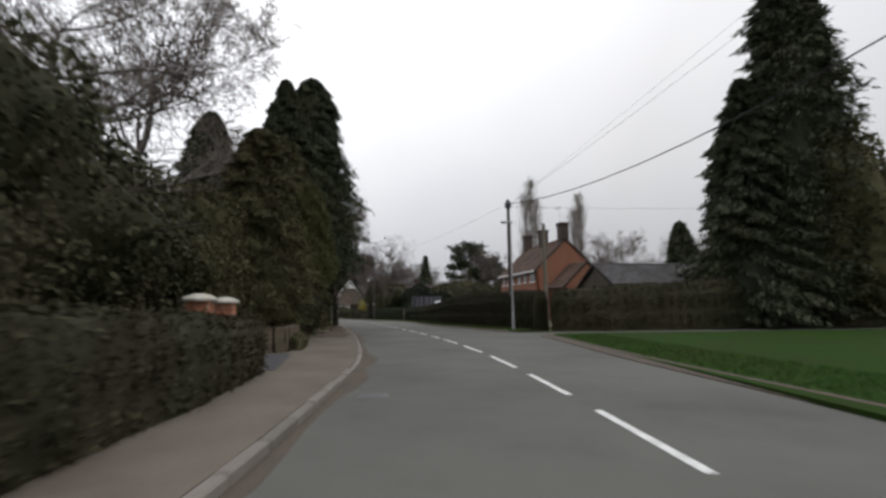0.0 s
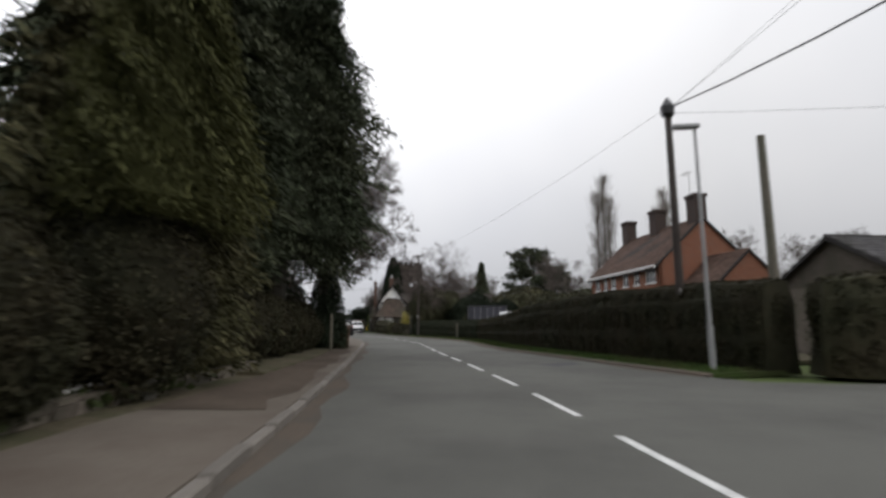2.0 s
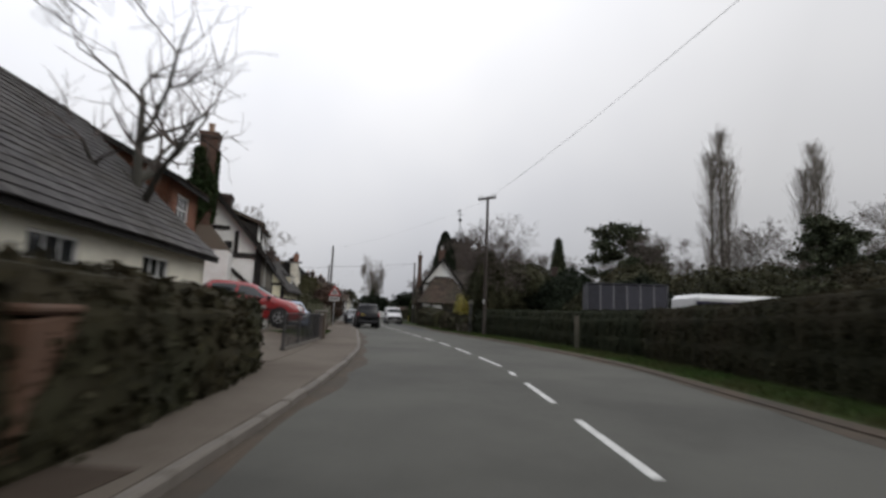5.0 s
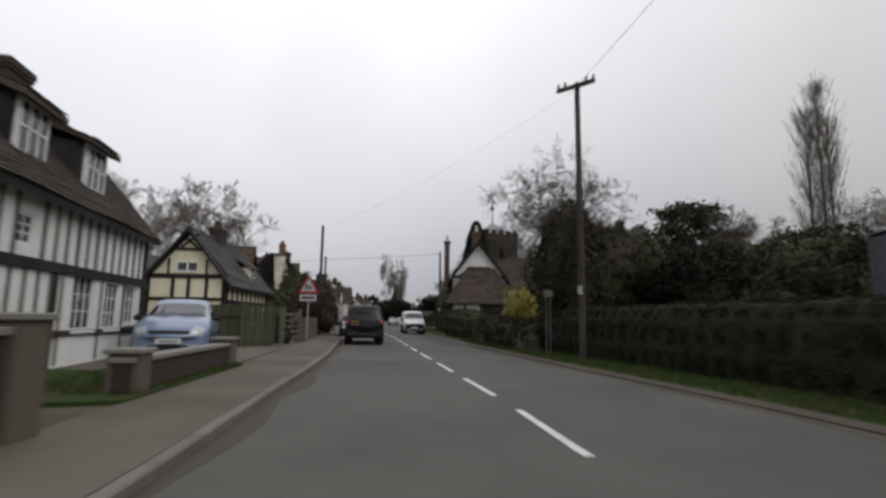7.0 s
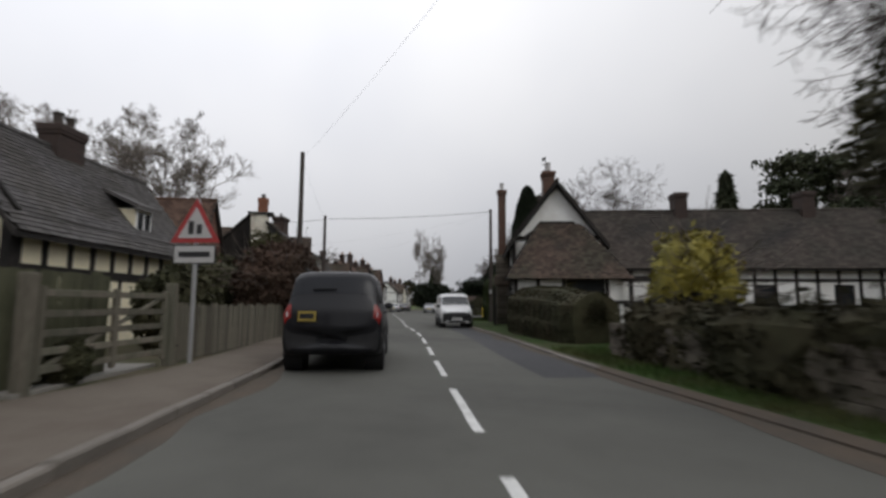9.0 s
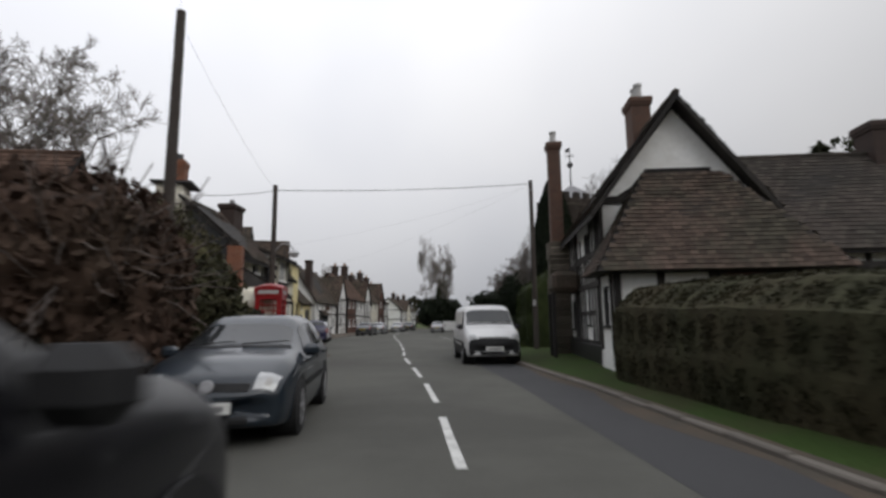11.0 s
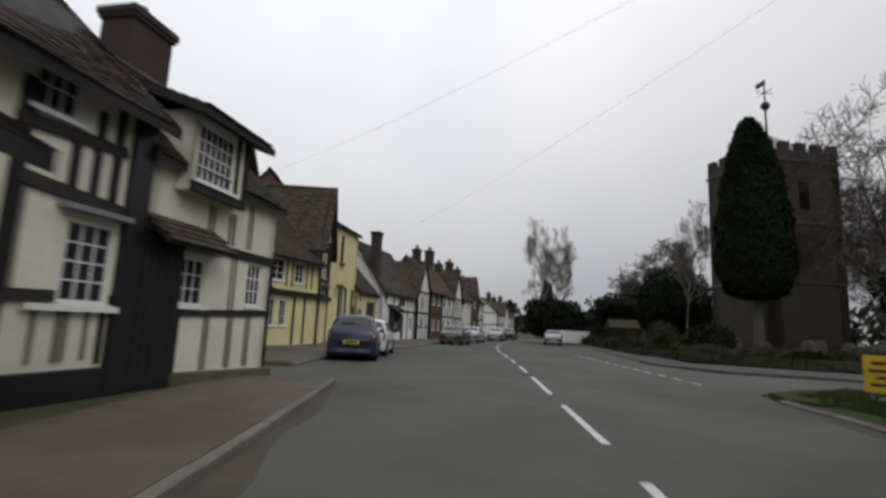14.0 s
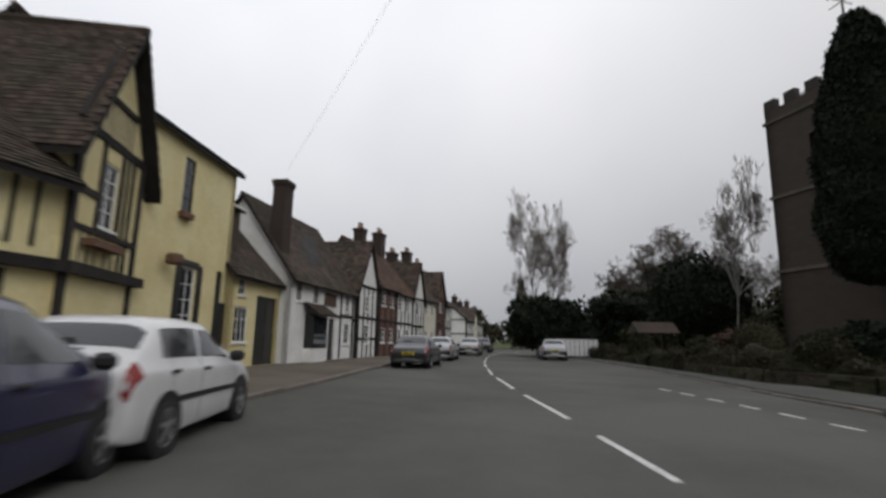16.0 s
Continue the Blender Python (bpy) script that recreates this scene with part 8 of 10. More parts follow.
# left, past the cottages
bush("red_shrub", pose(-24.6, 78.2, 0.1), "reddish brown bare shrub behind the fence", 131, (1.5, 1.7, 3.3), "redshrub", 4500, 0.09, twigs=120)
bush("shrub", pose(-26.2, 81.6, 0.1), "dark shrub behind the fence", 132, (1.3, 1.6, 2.6), "shrub", 3500, 0.09)
bush("shrub", pose(-29.2, 83.4, 0.1), "olive green leafy shrub beside the chimney", 133, (1.4, 1.3, 4.5), "cypress", 11000, 0.06, twigs=70, rough=0.3)
bush("shrub", pose(-22.9, 72.4, 0.1), "dark shrub beside the gate", 134, (0.8, 1.0, 1.9), "shrub", 3000, 0.08)
bush("shrub", pose(-27.5, 77.0, 0.1), "dark shrubs behind the fence", 135, (2.0, 2.4, 3.0), "shrub", 3500, 0.1)
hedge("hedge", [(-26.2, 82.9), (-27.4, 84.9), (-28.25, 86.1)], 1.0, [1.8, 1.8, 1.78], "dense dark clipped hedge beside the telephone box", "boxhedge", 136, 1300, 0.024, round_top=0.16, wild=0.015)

# grass where the camera passes near
def verge_quads(kerb, a, b, i0, i1):
    p, q = offset(kerb, a), offset(kerb, b)
    return [(p[i], p[i + 1], q[i + 1], q[i]) for i in range(i0, i1)]


grass("grass_blades", verge_quads(RIGHT_MID, -0.2, -1.6, 0, 60), 520, 1, 0.08, material="vergeblades")
grass("grass_blades", verge_quads(RIGHT_NEAR, -0.4, -2.6, 12, 48), 500, 2, 0.07)
grass("grass_blades", [[(-25.2, 103.2), (-24.0, 106.0), (-21.8, 105.5), (-22.6, 101.5)], [(-23.0, 97.3), (-25.0, 102.3), (-22.8, 102), (-21.5, 97)]], 6000, 3, 0.08, material="vergeblades")
grass("grass_blades", [[(-13.9, 55.2), (-15.4, 59.3), (-17.8, 59.6), (-15.8, 54.4)]], 4000, 4, 0.06, 0.165, "vergeblades")


# ---- walls, fences, gates ----
def brick_pillar(x, y, turn, h=1.35, w=0.5):
    t = thing("gate_pillar", pose(x, y, 0.13, 0, 0, turn), "red brick gate pillar with pale domed cap", "pillar", "gate pillars")
    part("core", boxed(-w / 2 + 0.012, w / 2 - 0.012, -w / 2 + 0.012, w / 2 - 0.012, 0, h), M["mortar"], t)
    return t, h, w


PILLARS = [brick_pillar(-4.7, 11.05, 12), brick_pillar(-4.05, 8.25, 12)]
for t, h, w in PILLARS:
    bm = bmesh.new()
    lathe(bm, [(0.36, h), (0.38, h + 0.05), (0.33, h + 0.09), (0.24, h + 0.14), (0.1, h + 0.175)], 16)
    part("cap", bm, M["capstone"], t, "pale domed stone cap")


def stone_wall(name, pts, height, thick, label, seed=0, size=0.32, material="stone", base=0.05, coping=False):
    """A wall of uneven stones along a line."""
    rng = np.random.default_rng(seed)
    p = resample(line(pts), 0.5)
    t = thing(name, pose(*pts[0], 0), label, "wall")
    bm = bmesh.new()
    o = np.array(pts[0])
    for a, b in zip(p, p[1:]):
        d = (b - a) / np.linalg.norm(b - a)
        m = Matrix(((d[0], -d[1], 0, a[0] - o[0]), (d[1], d[0], 0, a[1] - o[1]), (0, 0, 1, 0), (0, 0, 0, 1)))
        z = base
        l = np.linalg.norm(b - a)
        while z < height - 0.04:
            hh = min(rng.uniform(0.1, 0.22), height - z)
            x = 0.0
            while x < l - 0.02:
                ww = min(rng.uniform(0.6, 1.4) * size, l - x)
                j = rng.uniform(-0.03, 0.03)
                box(bm, x + 0.006, x + ww - 0.006, -thick / 2 + j, thick / 2 + j, z, z + hh - 0.01, 0.0, m)
                x += ww
            z += hh
        if coping:
            box(bm, 0, l, -thick / 2 - 0.05, thick / 2 + 0.05, height - 0.02, height + 0.08, 0.0, m)
    part("stones", bm, M[material], t)["kind"] = "stuff"
    return t


def brick_wall(name, a, b, height, thick, label, material="brick", z0=0.08, piers=()):
    a, b = Vector(a), Vector(b)
    d = b - a
    h = House(name, a, d.normalized(), label, "wall")
    h.wall((0, 0), (d.length, 0), z0, height, M[material], thick=thick)
    part("coping", boxed(-0.03, d.length + 0.03, -0.04, thick + 0.04, height, height + 0.07, 0.01), M["slab"], h.ob)
    for s in piers:
        pier = part("pier", boxed(s - 0.19, s + 0.19, -0.08, thick + 0.08, z0 - 0.03, height + 0.12, 0.01), M["pierbrick"], h.ob)
        part("pier_cap", boxed(s - 0.23, s + 0.23, -0.12, thick + 0.12, height + 0.12, height + 0.19, 0.015), M["slab"], pier)
    return h


stone_wall("garden_wall", [(-4.4, 11.3), (-3.6, 11.25), (-3.25, 11.7), (-3.6, 13.7), (-4.35, 16.5)], 0.8, 0.26, "low brown stone garden wall with a raised bed", 1, 0.3, "brownstone")
outline("garden_bed", [(-4.5, 11.4), (-3.7, 11.36), (-3.4, 11.75), (-3.75, 13.7), (-4.5, 16.5), (-7.2, 16.6), (-7.6, 11.8)], 0.7, M["earth"], "raised bed of bare brown soil", "bed", 0.6)
hedge("bank_growth", [(-2.98, 11.75), (-3.2, 12.9), (-3.55, 14.4)], 0.36, [0.5, 0.62, 0.5, 0.3], "rough grass and ivy against the low wall", "cypress", 142, 900, 0.035, round_top=0.2, wild=0.05)
stone_wall("garden_wall", [(-4.75, 17.0), (-5.2, 20.0), (-5.8, 24.5)], 0.32, 0.3, "low rockery edging of brown stones", 2)
stone_wall("bank_wall", [(-10.0, 68.2), (-11.4, 71.6), (-13.2, 75.6)], 0.8, 0.4, "old mossy stone wall under shrubs", 3)
stone_wall("churchyard_wall", [(-42.3, 147.5), (-38.4, 138.6), (-34.3, 129.0), (-31.3, 121.6), (-29.2, 119.6), (-24, 118.4), (-10, 121.4)], 0.5, 0.4, "low dark mossy stone churchyard wall", 4, 0.32, "darkstone")
brick_wall("drive_wall", (-12.5, 51.8), (-13.0, 53.2), 1.0, 0.23, "dark red brick garden wall", "darkbrick", piers=(1.3,))
brick_wall("front_wall", (-14.05, 55.2), (-15.75, 59.4), 0.55, 0.25, "low brown brick front garden wall", "darkbrick", piers=(0.2, 4.35))
brick_wall("gate_wall", (-9.7, 42.9), (-10.0, 43.9), 1.05, 0.3, "dark brick wall end beside the drive", "darkbrick", piers=(0.85,))


def railing(pts, h, label):
    t = thing("railing", pose(0, 0, 0.12), label, "railing")
    p = resample(line(pts), 0.13)
    for k, q in enumerate(p):
        if k % 14 == 0:
            part("post", tube(bmesh.new(), (q[0], q[1], 0), (q[0], q[1], h + 0.06), 0.03, 0.03, 6), M["darksteel"], t)
        else:
            part("bar", tube(bmesh.new(), (q[0], q[1], 0.1), (q[0], q[1], h - 0.02), 0.009, 0.009, 4), M["darksteel"], t)
    for z in (0.1, h):
        bm = bmesh.new()
        for a, b in zip(p[::10], [*p[10::10], p[-1]]):
            tube(bm, (a[0], a[1], z), (b[0], b[1], z), 0.016, 0.016, 6)
        part("rail", bm, M["darksteel"], t)
    part("kerb_wall", mesh_of("kerb_wall", [(*p[0] + [-0.08, 0], 0.12), (*p[-1] + [-0.08, 0], 0.12), (*p[-1] + [0.08, 0], 0.12), (*p[0] + [0.08, 0], 0.12), (*p[0] + [-0.08, 0], -0.1), (*p[-1] + [-0.08, 0], -0.1), (*p[-1] + [0.08, 0], -0.1), (*p[0] + [0.08, 0], -0.1)],
                              [(0, 3, 2, 1), (0, 1, 5, 4), (1, 2, 6, 5), (2, 3, 7, 6), (3, 0, 4, 7)], M["kerb"]), parent=t)


railing([(-10.85, 46.4), (-11.5, 48.6), (-12.45, 51.6)], 0.95, "dark thin metal railing beside the drive")


def board_fence(name, pts, h, label, w=0.13, gap=0.012, material="woodgrey", top=0.04, rails=(0.3, 0.8)):
    """An upright boarded fence: every board and post by itself."""
    t = thing(name, pose(0, 0, 0.1), label, "fence")
    p = resample(line(pts), w + gap)
    rng = np.random.default_rng(len(p))
    for k, (a, b) in enumerate(zip(p, p[1:])):
        ang = math.degrees(math.atan2(b[1] - a[1], b[0] - a[0]))
        ob = part("board", boxed(-w / 2, w / 2, -0.012, 0.012, 0.04, h + rng.uniform(-top, top)), M[material], t)
        m = (a + b) / 2
        ob.matrix_basis = pose(m[0], m[1], 0, rng.uniform(-1, 1), rng.uniform(-1, 1), ang)
        if k % 13 == 0:
            ob = part("post", boxed(-0.05, 0.05, 0.015, 0.115, -0.05, h + 0.05), M[material], t)
            ob.matrix_basis = pose(m[0], m[1], 0, 0, 0, ang)
    for z in rails:
        for a, b in zip(p[::13], [*p[13::13], p[-1]]):
            if np.linalg.norm(b - a) > 0.1:
                bm = bmesh.new()
                d = Vector((*(b - a), 0)).normalized()
                n = Vector((-d.y, d.x, 0)) * 0.035
                tube(bm, Vector((*a, z * h)) + n, Vector((*b, z * h)) + n, 0.03, 0.03, 4)
                part("fence_rail", bm, M[material], t)
    return t


M["mossboard"] = mat("mossy_boards", (0.085, 0.085, 0.056), 0.92, 0.3, 14, 1.0, 0.3, second=(0.06, 0.066, 0.036), mix=0.8, stretch=(2, 2, 0.5), pieces=0.16, spec=0.15)
board_fence("board_fence", [(-19.6, 65.0), (-19.9, 67.2), (-20.5, 68.9)], 1.5, "close boarded fence green with moss", material="mossboard", top=0.012, rails=(0.25, 0.75))
board_fence("board_fence", [(-19.55, 64.9), (-23.5, 65.6)], 1.5, "close boarded fence green with moss", material="mossboard", top=0.012, rails=(0.25, 0.75))
bush("foot_shrub", pose(-19.95, 68.0, 0.1), "small dark shrub at the foot of the fence", 141, (0.26, 0.28, 0.6), "shrub", 1500, 0.03, "shrub")
board_fence("picket_fence", [(-20.75, 70.5), (-22.2, 74.0), (-23.6, 77.0), (-25.7, 81.7)], 1.05, "weathered grey picket fence beside the footway", 0.09, 0.035, rails=(0.3, 0.75))


def field_gate(a, b, label):
    a, b = Vector((*a, 0)), Vector((*b, 0))
    d = b - a
    t = thing("field_gate", pose(a.x, a.y, 0.14, 0, 0, math.degrees(math.atan2(d.y, d.x))), label, "gate")
    L = d.length
    for k, z in enumerate((0.18, 0.4, 0.62, 0.86, 1.12)):
        part("bar", boxed(0.1, L - 0.1, -0.02, 0.02, z, z + 0.09, 0.006), M["woodgrey"], t)
    for x in (0.1, L / 2, L - 0.18):
        part("stile", boxed(x, x + 0.09, -0.035, 0.035, 0.1, 1.25, 0.006), M["woodgrey"], t)
    bm = bmesh.new()
    tube(bm, (0.15, 0.03, 0.2), (L - 0.15, 0.03, 1.15), 0.035, 0.035, 4)
    part("brace", bm, M["woodgrey"], t)
    for x in (-0.1, L + 0.02):
        part("gate_post", boxed(x - 0.04, x + 0.12, -0.08, 0.08, -0.05, 1.4, 0.012), M["woodgrey"], t)


field_gate((-19.65, 67.3), (-20.6, 70.1), "grey wooden five bar gate, closed")


def wood_post(x, y, h, r=0.05, z=0.1, label="weathered wooden post"):
    t = thing("wooden_post", pose(x, y, z), label + " beside the footway", "post")
    part("shaft", boxed(-r, r, -r, r, -0.05, h, 0.01), M["woodgrey"], t)


wood_post(-4.75, 14.6, 1.25)
wood_post(-6.75, 33.0, 1.5, 0.045, 0.1, "slender dark wooden sign post")
wood_post(-3.5, 55.1, 1.25, 0.09, 0.1, "mossy wooden hedge post")


# ---- poles, lamps, wires, signs ----
def telegraph_pole(x, y, h, label, arm=0.0, ang=0, cap=False, step=True, r=0.13, material="pole"):
    t = thing("telegraph_pole", pose(x, y, 0.05, 0, 0, ang), label, "pole")
    part("shaft", tube(bmesh.new(), (0, 0, -0.1), (0, 0, h), r, r * 0.72, 10), M[material], t)
    if arm:
        a = part("cross_arm", boxed(-arm, arm, -0.15, -0.05, h - 0.2, h - 0.08, 0.01), M[material], t)
        for k in (-0.92, -0.55, 0.55, 0.92):
            bm = bmesh.new()
            lathe(bm, [(0.02, h - 0.09), (0.05, h - 0.04), (0.035, h), (0.055, h + 0.03), (0.02, h + 0.07)], 8, (k * arm, -0.1))
            part("insulator", bm, M["lead"], a)
    if cap:
        bm = bmesh.new()
        lathe(bm, [(0.1, h - 0.45), (0.2, h - 0.35), (0.22, h - 0.1), (0.14, h + 0.02), (0.03, h + 0.2)], 10)
        part("cable_terminal", bm, M["darksteel"], t)
    if step:
        part("identity_plate", boxed(-0.06, 0.06, -r - 0.02, -r + 0.01, 1.9, 2.15), M["signwhite"], t)
    return t


telegraph_pole(5.3, 28.3, 7.85, "dark wooden telegraph pole with cable terminal", cap=True)
telegraph_pole(7.2, 26.9, 6.2, "pale bare wooden pole in the hedge", r=0.14, material="woodgrey", step=False)
pole_b = telegraph_pole(-8.35, 65.0, 8.4, "telegraph pole with short cross arm and street lamp", 0.62, -25, r=0.11)
pole_c = telegraph_pole(-25.4, 80.5, 7.4, "dark telegraph pole with yellow band", r=0.12)
part("warning_band", tube(bmesh.new(), (0, 0, 2.5), (0, 0, 2.7), 0.128, 0.127, 12), M["signyellow"], pole_c)
pole_e = telegraph_pole(-29.4, 88.45, 6.3, "dark telegraph pole beside the telephone box with lamp", r=0.11)
telegraph_pole(-21.3, 95.7, 7.5, "telegraph pole beside the clipped hedge", r=0.12)


def bracket_lamp(pole, h, ang, reach):
    """A swan-neck bracket with a dish lantern, on a pole."""
    a = radians(ang)
    u = Vector((math.cos(a), math.sin(a), 0))
    bm = bmesh.new()
    pts = [Vector((0, 0, h - 0.6)), u * reach * 0.12 + Vector((0, 0, h - 0.1)), u * reach * 0.4 + Vector((0, 0, h + 0.12)), u * reach * 0.8 + Vector((0, 0, h + 0.08)), u * reach + Vector((0, 0, h - 0.1))]
    for p, q in zip(pts, pts[1:]):
        tube(bm, p, q, 0.022, 0.022, 6)
    arm = part("lamp_bracket", bm, M["steel"], pole)
    bm = bmesh.new()
    c = u * reach
    lathe(bm, [(0.05, h - 0.1), (0.19, h - 0.2), (0.2, h - 0.24), (0.13, h - 0.36), (0.03, h - 0.4)], 12, (c.x, c.y))
    part("lantern", bm, M["lampglass"], arm, "grey dish lantern")


bracket_lamp(pole_b, 5.5, 205, 0.75)
bracket_lamp(pole_e, 4.0, 20, 0.75)


def street_lamp(x, y, h, label):
    t = thing("street_lamp", pose(x, y, 0.05), label, "street lamp")
    part("column", tube(bmesh.new(), (0, 0, -0.1), (0, 0, h), 0.055, 0.035, 10), M["steel"], t)
    part("base", tube(bmesh.new(), (0, 0, -0.1), (0, 0, 1.1), 0.075, 0.07, 10), M["steel"], t)
    bm = bmesh.new()
    box(bm, -0.55, 0.12, -0.1, 0.1, h - 0.02, h + 0.1, 0.03)
    part("lantern", bm, M["steel"], t)


street_lamp(5.1, 25.85, 6.1, "grey steel street lamp column beside the hedge")


def cable(name, a, b, sag, r, label, n=16):
    t = thing(name, pose(0, 0, 0), label, "cable")
    a, b = Vector(a), Vector(b)
    bm = bmesh.new()
    pts = [a.lerp(b, k / n) - Vector((0, 0, sag * 4 * (k / n) * (1 - k / n))) for k in range(n + 1)]
    for p, q in zip(pts, pts[1:]):
        tube(bm, p, q, r, r, 5, False)
    bmesh.ops.remove_doubles(bm, verts=bm.verts, dist=r * 0.6)
    part("wire", bm, M["wire"], t)


cable("overhead_cable", (5.3, 28.3, 7.75), (17, -10, 11.8), 2.6, 0.024, "thick black overhead cable between poles")
cable("overhead_cable", (5.3, 28.3, 7.7), (15, -14, 11.5), 0.3, 0.004, "thin black overhead wire")
cable("overhead_cable", (5.3, 28.3, 7.7), (16, -14, 11.2), 0.3, 0.006, "thin black overhead wire")
cable("overhead_cable", (5.3, 28.3, 7.6), (40, 26, 7.4), 0.4, 0.006, "thin overhead wire to a house")
cable("overhead_cable", (5.3, 28.3, 7.8), (-8.35, 65.0, 8.35), 0.55, 0.006, "long thin overhead wire")
cable("overhead_cable", (-8.35, 65.0, 8.25), (-25.4, 80.5, 7.2), 0.4, 0.003, "thin overhead wire across the road")
cable("overhead_cable", (-25.4, 80.5, 7.2), (-29.4, 88.45, 6.15), 0.2, 0.003, "thin black overhead wire")
cable("overhead_cable", (-29.4, 88.45, 6.155), (-21.3, 95.7, 7.4), 0.12, 0.015, "pale twisted cable across the road")
cable("overhead_cable", (-29.4, 88.45, 6.15), (-32.0, 86.9, 5.9), 0.1, 0.012, "service wire to the old cottage")
cable("overhead_cable", (-21.3, 95.7, 7.35), (-45.0, 114.5, 6.6), 0.5, 0.0025, "thin overhead wire across the road")
cable("overhead_cable", (-21.3, 95.7, 7.3), (-40.5, 101.5, 6.5), 0.4, 0.0025, "thin overhead wire across the road")


def twin_post_sign():
    t = thing("road_sign", pose(-9.4, 66.3, 0.1, 0, 0, 20), "small dull road sign on two thin grey posts", "sign")
    for x in (-0.065, 0.065):
        part("post", tube(bmesh.new(), (x, 0, -0.05), (x, 0, 1.92), 0.02, 0.02, 8), M["signback"], t)
    part("plate", boxed(-0.15, 0.15, -0.035, -0.022, 1.83, 2.06, 0.008), M["signback"], t, "dull grey weathered plate")
    part("face", boxed(-0.13, 0.13, -0.04, -0.036, 1.86, 2.03), M["woodgrey"], t)


M["signback"] = mat("dull_galvanised_post", (0.1, 0.1, 0.1), 0.6, 0.25, 20, 1.0, 0.1, spec=0.3)
twin_post_sign()


def warning_sign():
    t = thing("warning_sign", pose(-20.35, 70.35, 0.1, 0, 0, 14), "red bordered triangular warning sign with a plate below", "sign")
    part("post", tube(bmesh.new(), (0, 0.03, -0.05), (0, 0.03, 3.0), 0.04, 0.04, 8), M["steel"], t)

    def tri(s, y, material, name, label=""):
        c = 2.18 + 0.28
        pts = [(-s / 2, c - s * 0.289), (s / 2, c - s * 0.289), (0, c + s * 0.577)]
        verts = [(x, y, z) for x, z in pts] + [(x, y + 0.006, z) for x, z in pts]
        return part(name, mesh_of(name, verts, [(0, 1, 2), (5, 4, 3), (0, 3, 4, 1), (1, 4, 5, 2), (2, 5, 3, 0)], material), parent=t, label=label)

    tri(0.95, -0.02, M["signred"], "border")
    tri(0.66, -0.0275, M["signwhite"], "face")
    bm = bmesh.new()
    box(bm, -0.13, -0.03, -0.034, -0.028, 2.34, 2.58)
    box(bm, 0.03, 0.13, -0.034, -0.028, 2.34, 2.52)
    part("symbol", bm, M["blackpaint"], t)
    pl = part("plate", boxed(-0.38, 0.38, -0.02, -0.012, 1.82, 2.12), M["signwhite"], t)
    part("writing_bar", boxed(-0.3, 0.3, -0.026, -0.021, 1.92, 2.02), M["blackpaint"], pl)
    pl2 = part("plate_edge", boxed(-0.4, 0.4, -0.011, -0.004, 1.8, 2.14), M["blackpaint"], pl)


warning_sign()


def yellow_board():
    t = thing("roadside_board", pose(-23.55, 103.2, 0.08, 0, 0, -22), "yellow temporary notice board on the grass", "sign")
    b = part("board", boxed(-0.5, 0.5, -0.02, 0.02, 0.2, 0.95, 0.006), M["signyellow"], t)
    bm = bmesh.new()
    for k, (w, z) in enumerate(((0.36, 0.8), (0.42, 0.64), (0.3, 0.5), (0.4, 0.36))):
        part("writing_bar", boxed(-w, w, -0.026, -0.021, z - 0.035, z + 0.035), M["woodbrown"], b)
    bm.free()
    for x in (-0.4, 0.4):
        part("leg", boxed(x - 0.02, x + 0.02, 0.02, 0.06, -0.02, 0.9), M["steel"], t)
    part("sandbag", boxed(-0.3, 0.3, -0.15, 0.15, -0.02, 0.1, 0.04), M["slab"], t)


yellow_board()


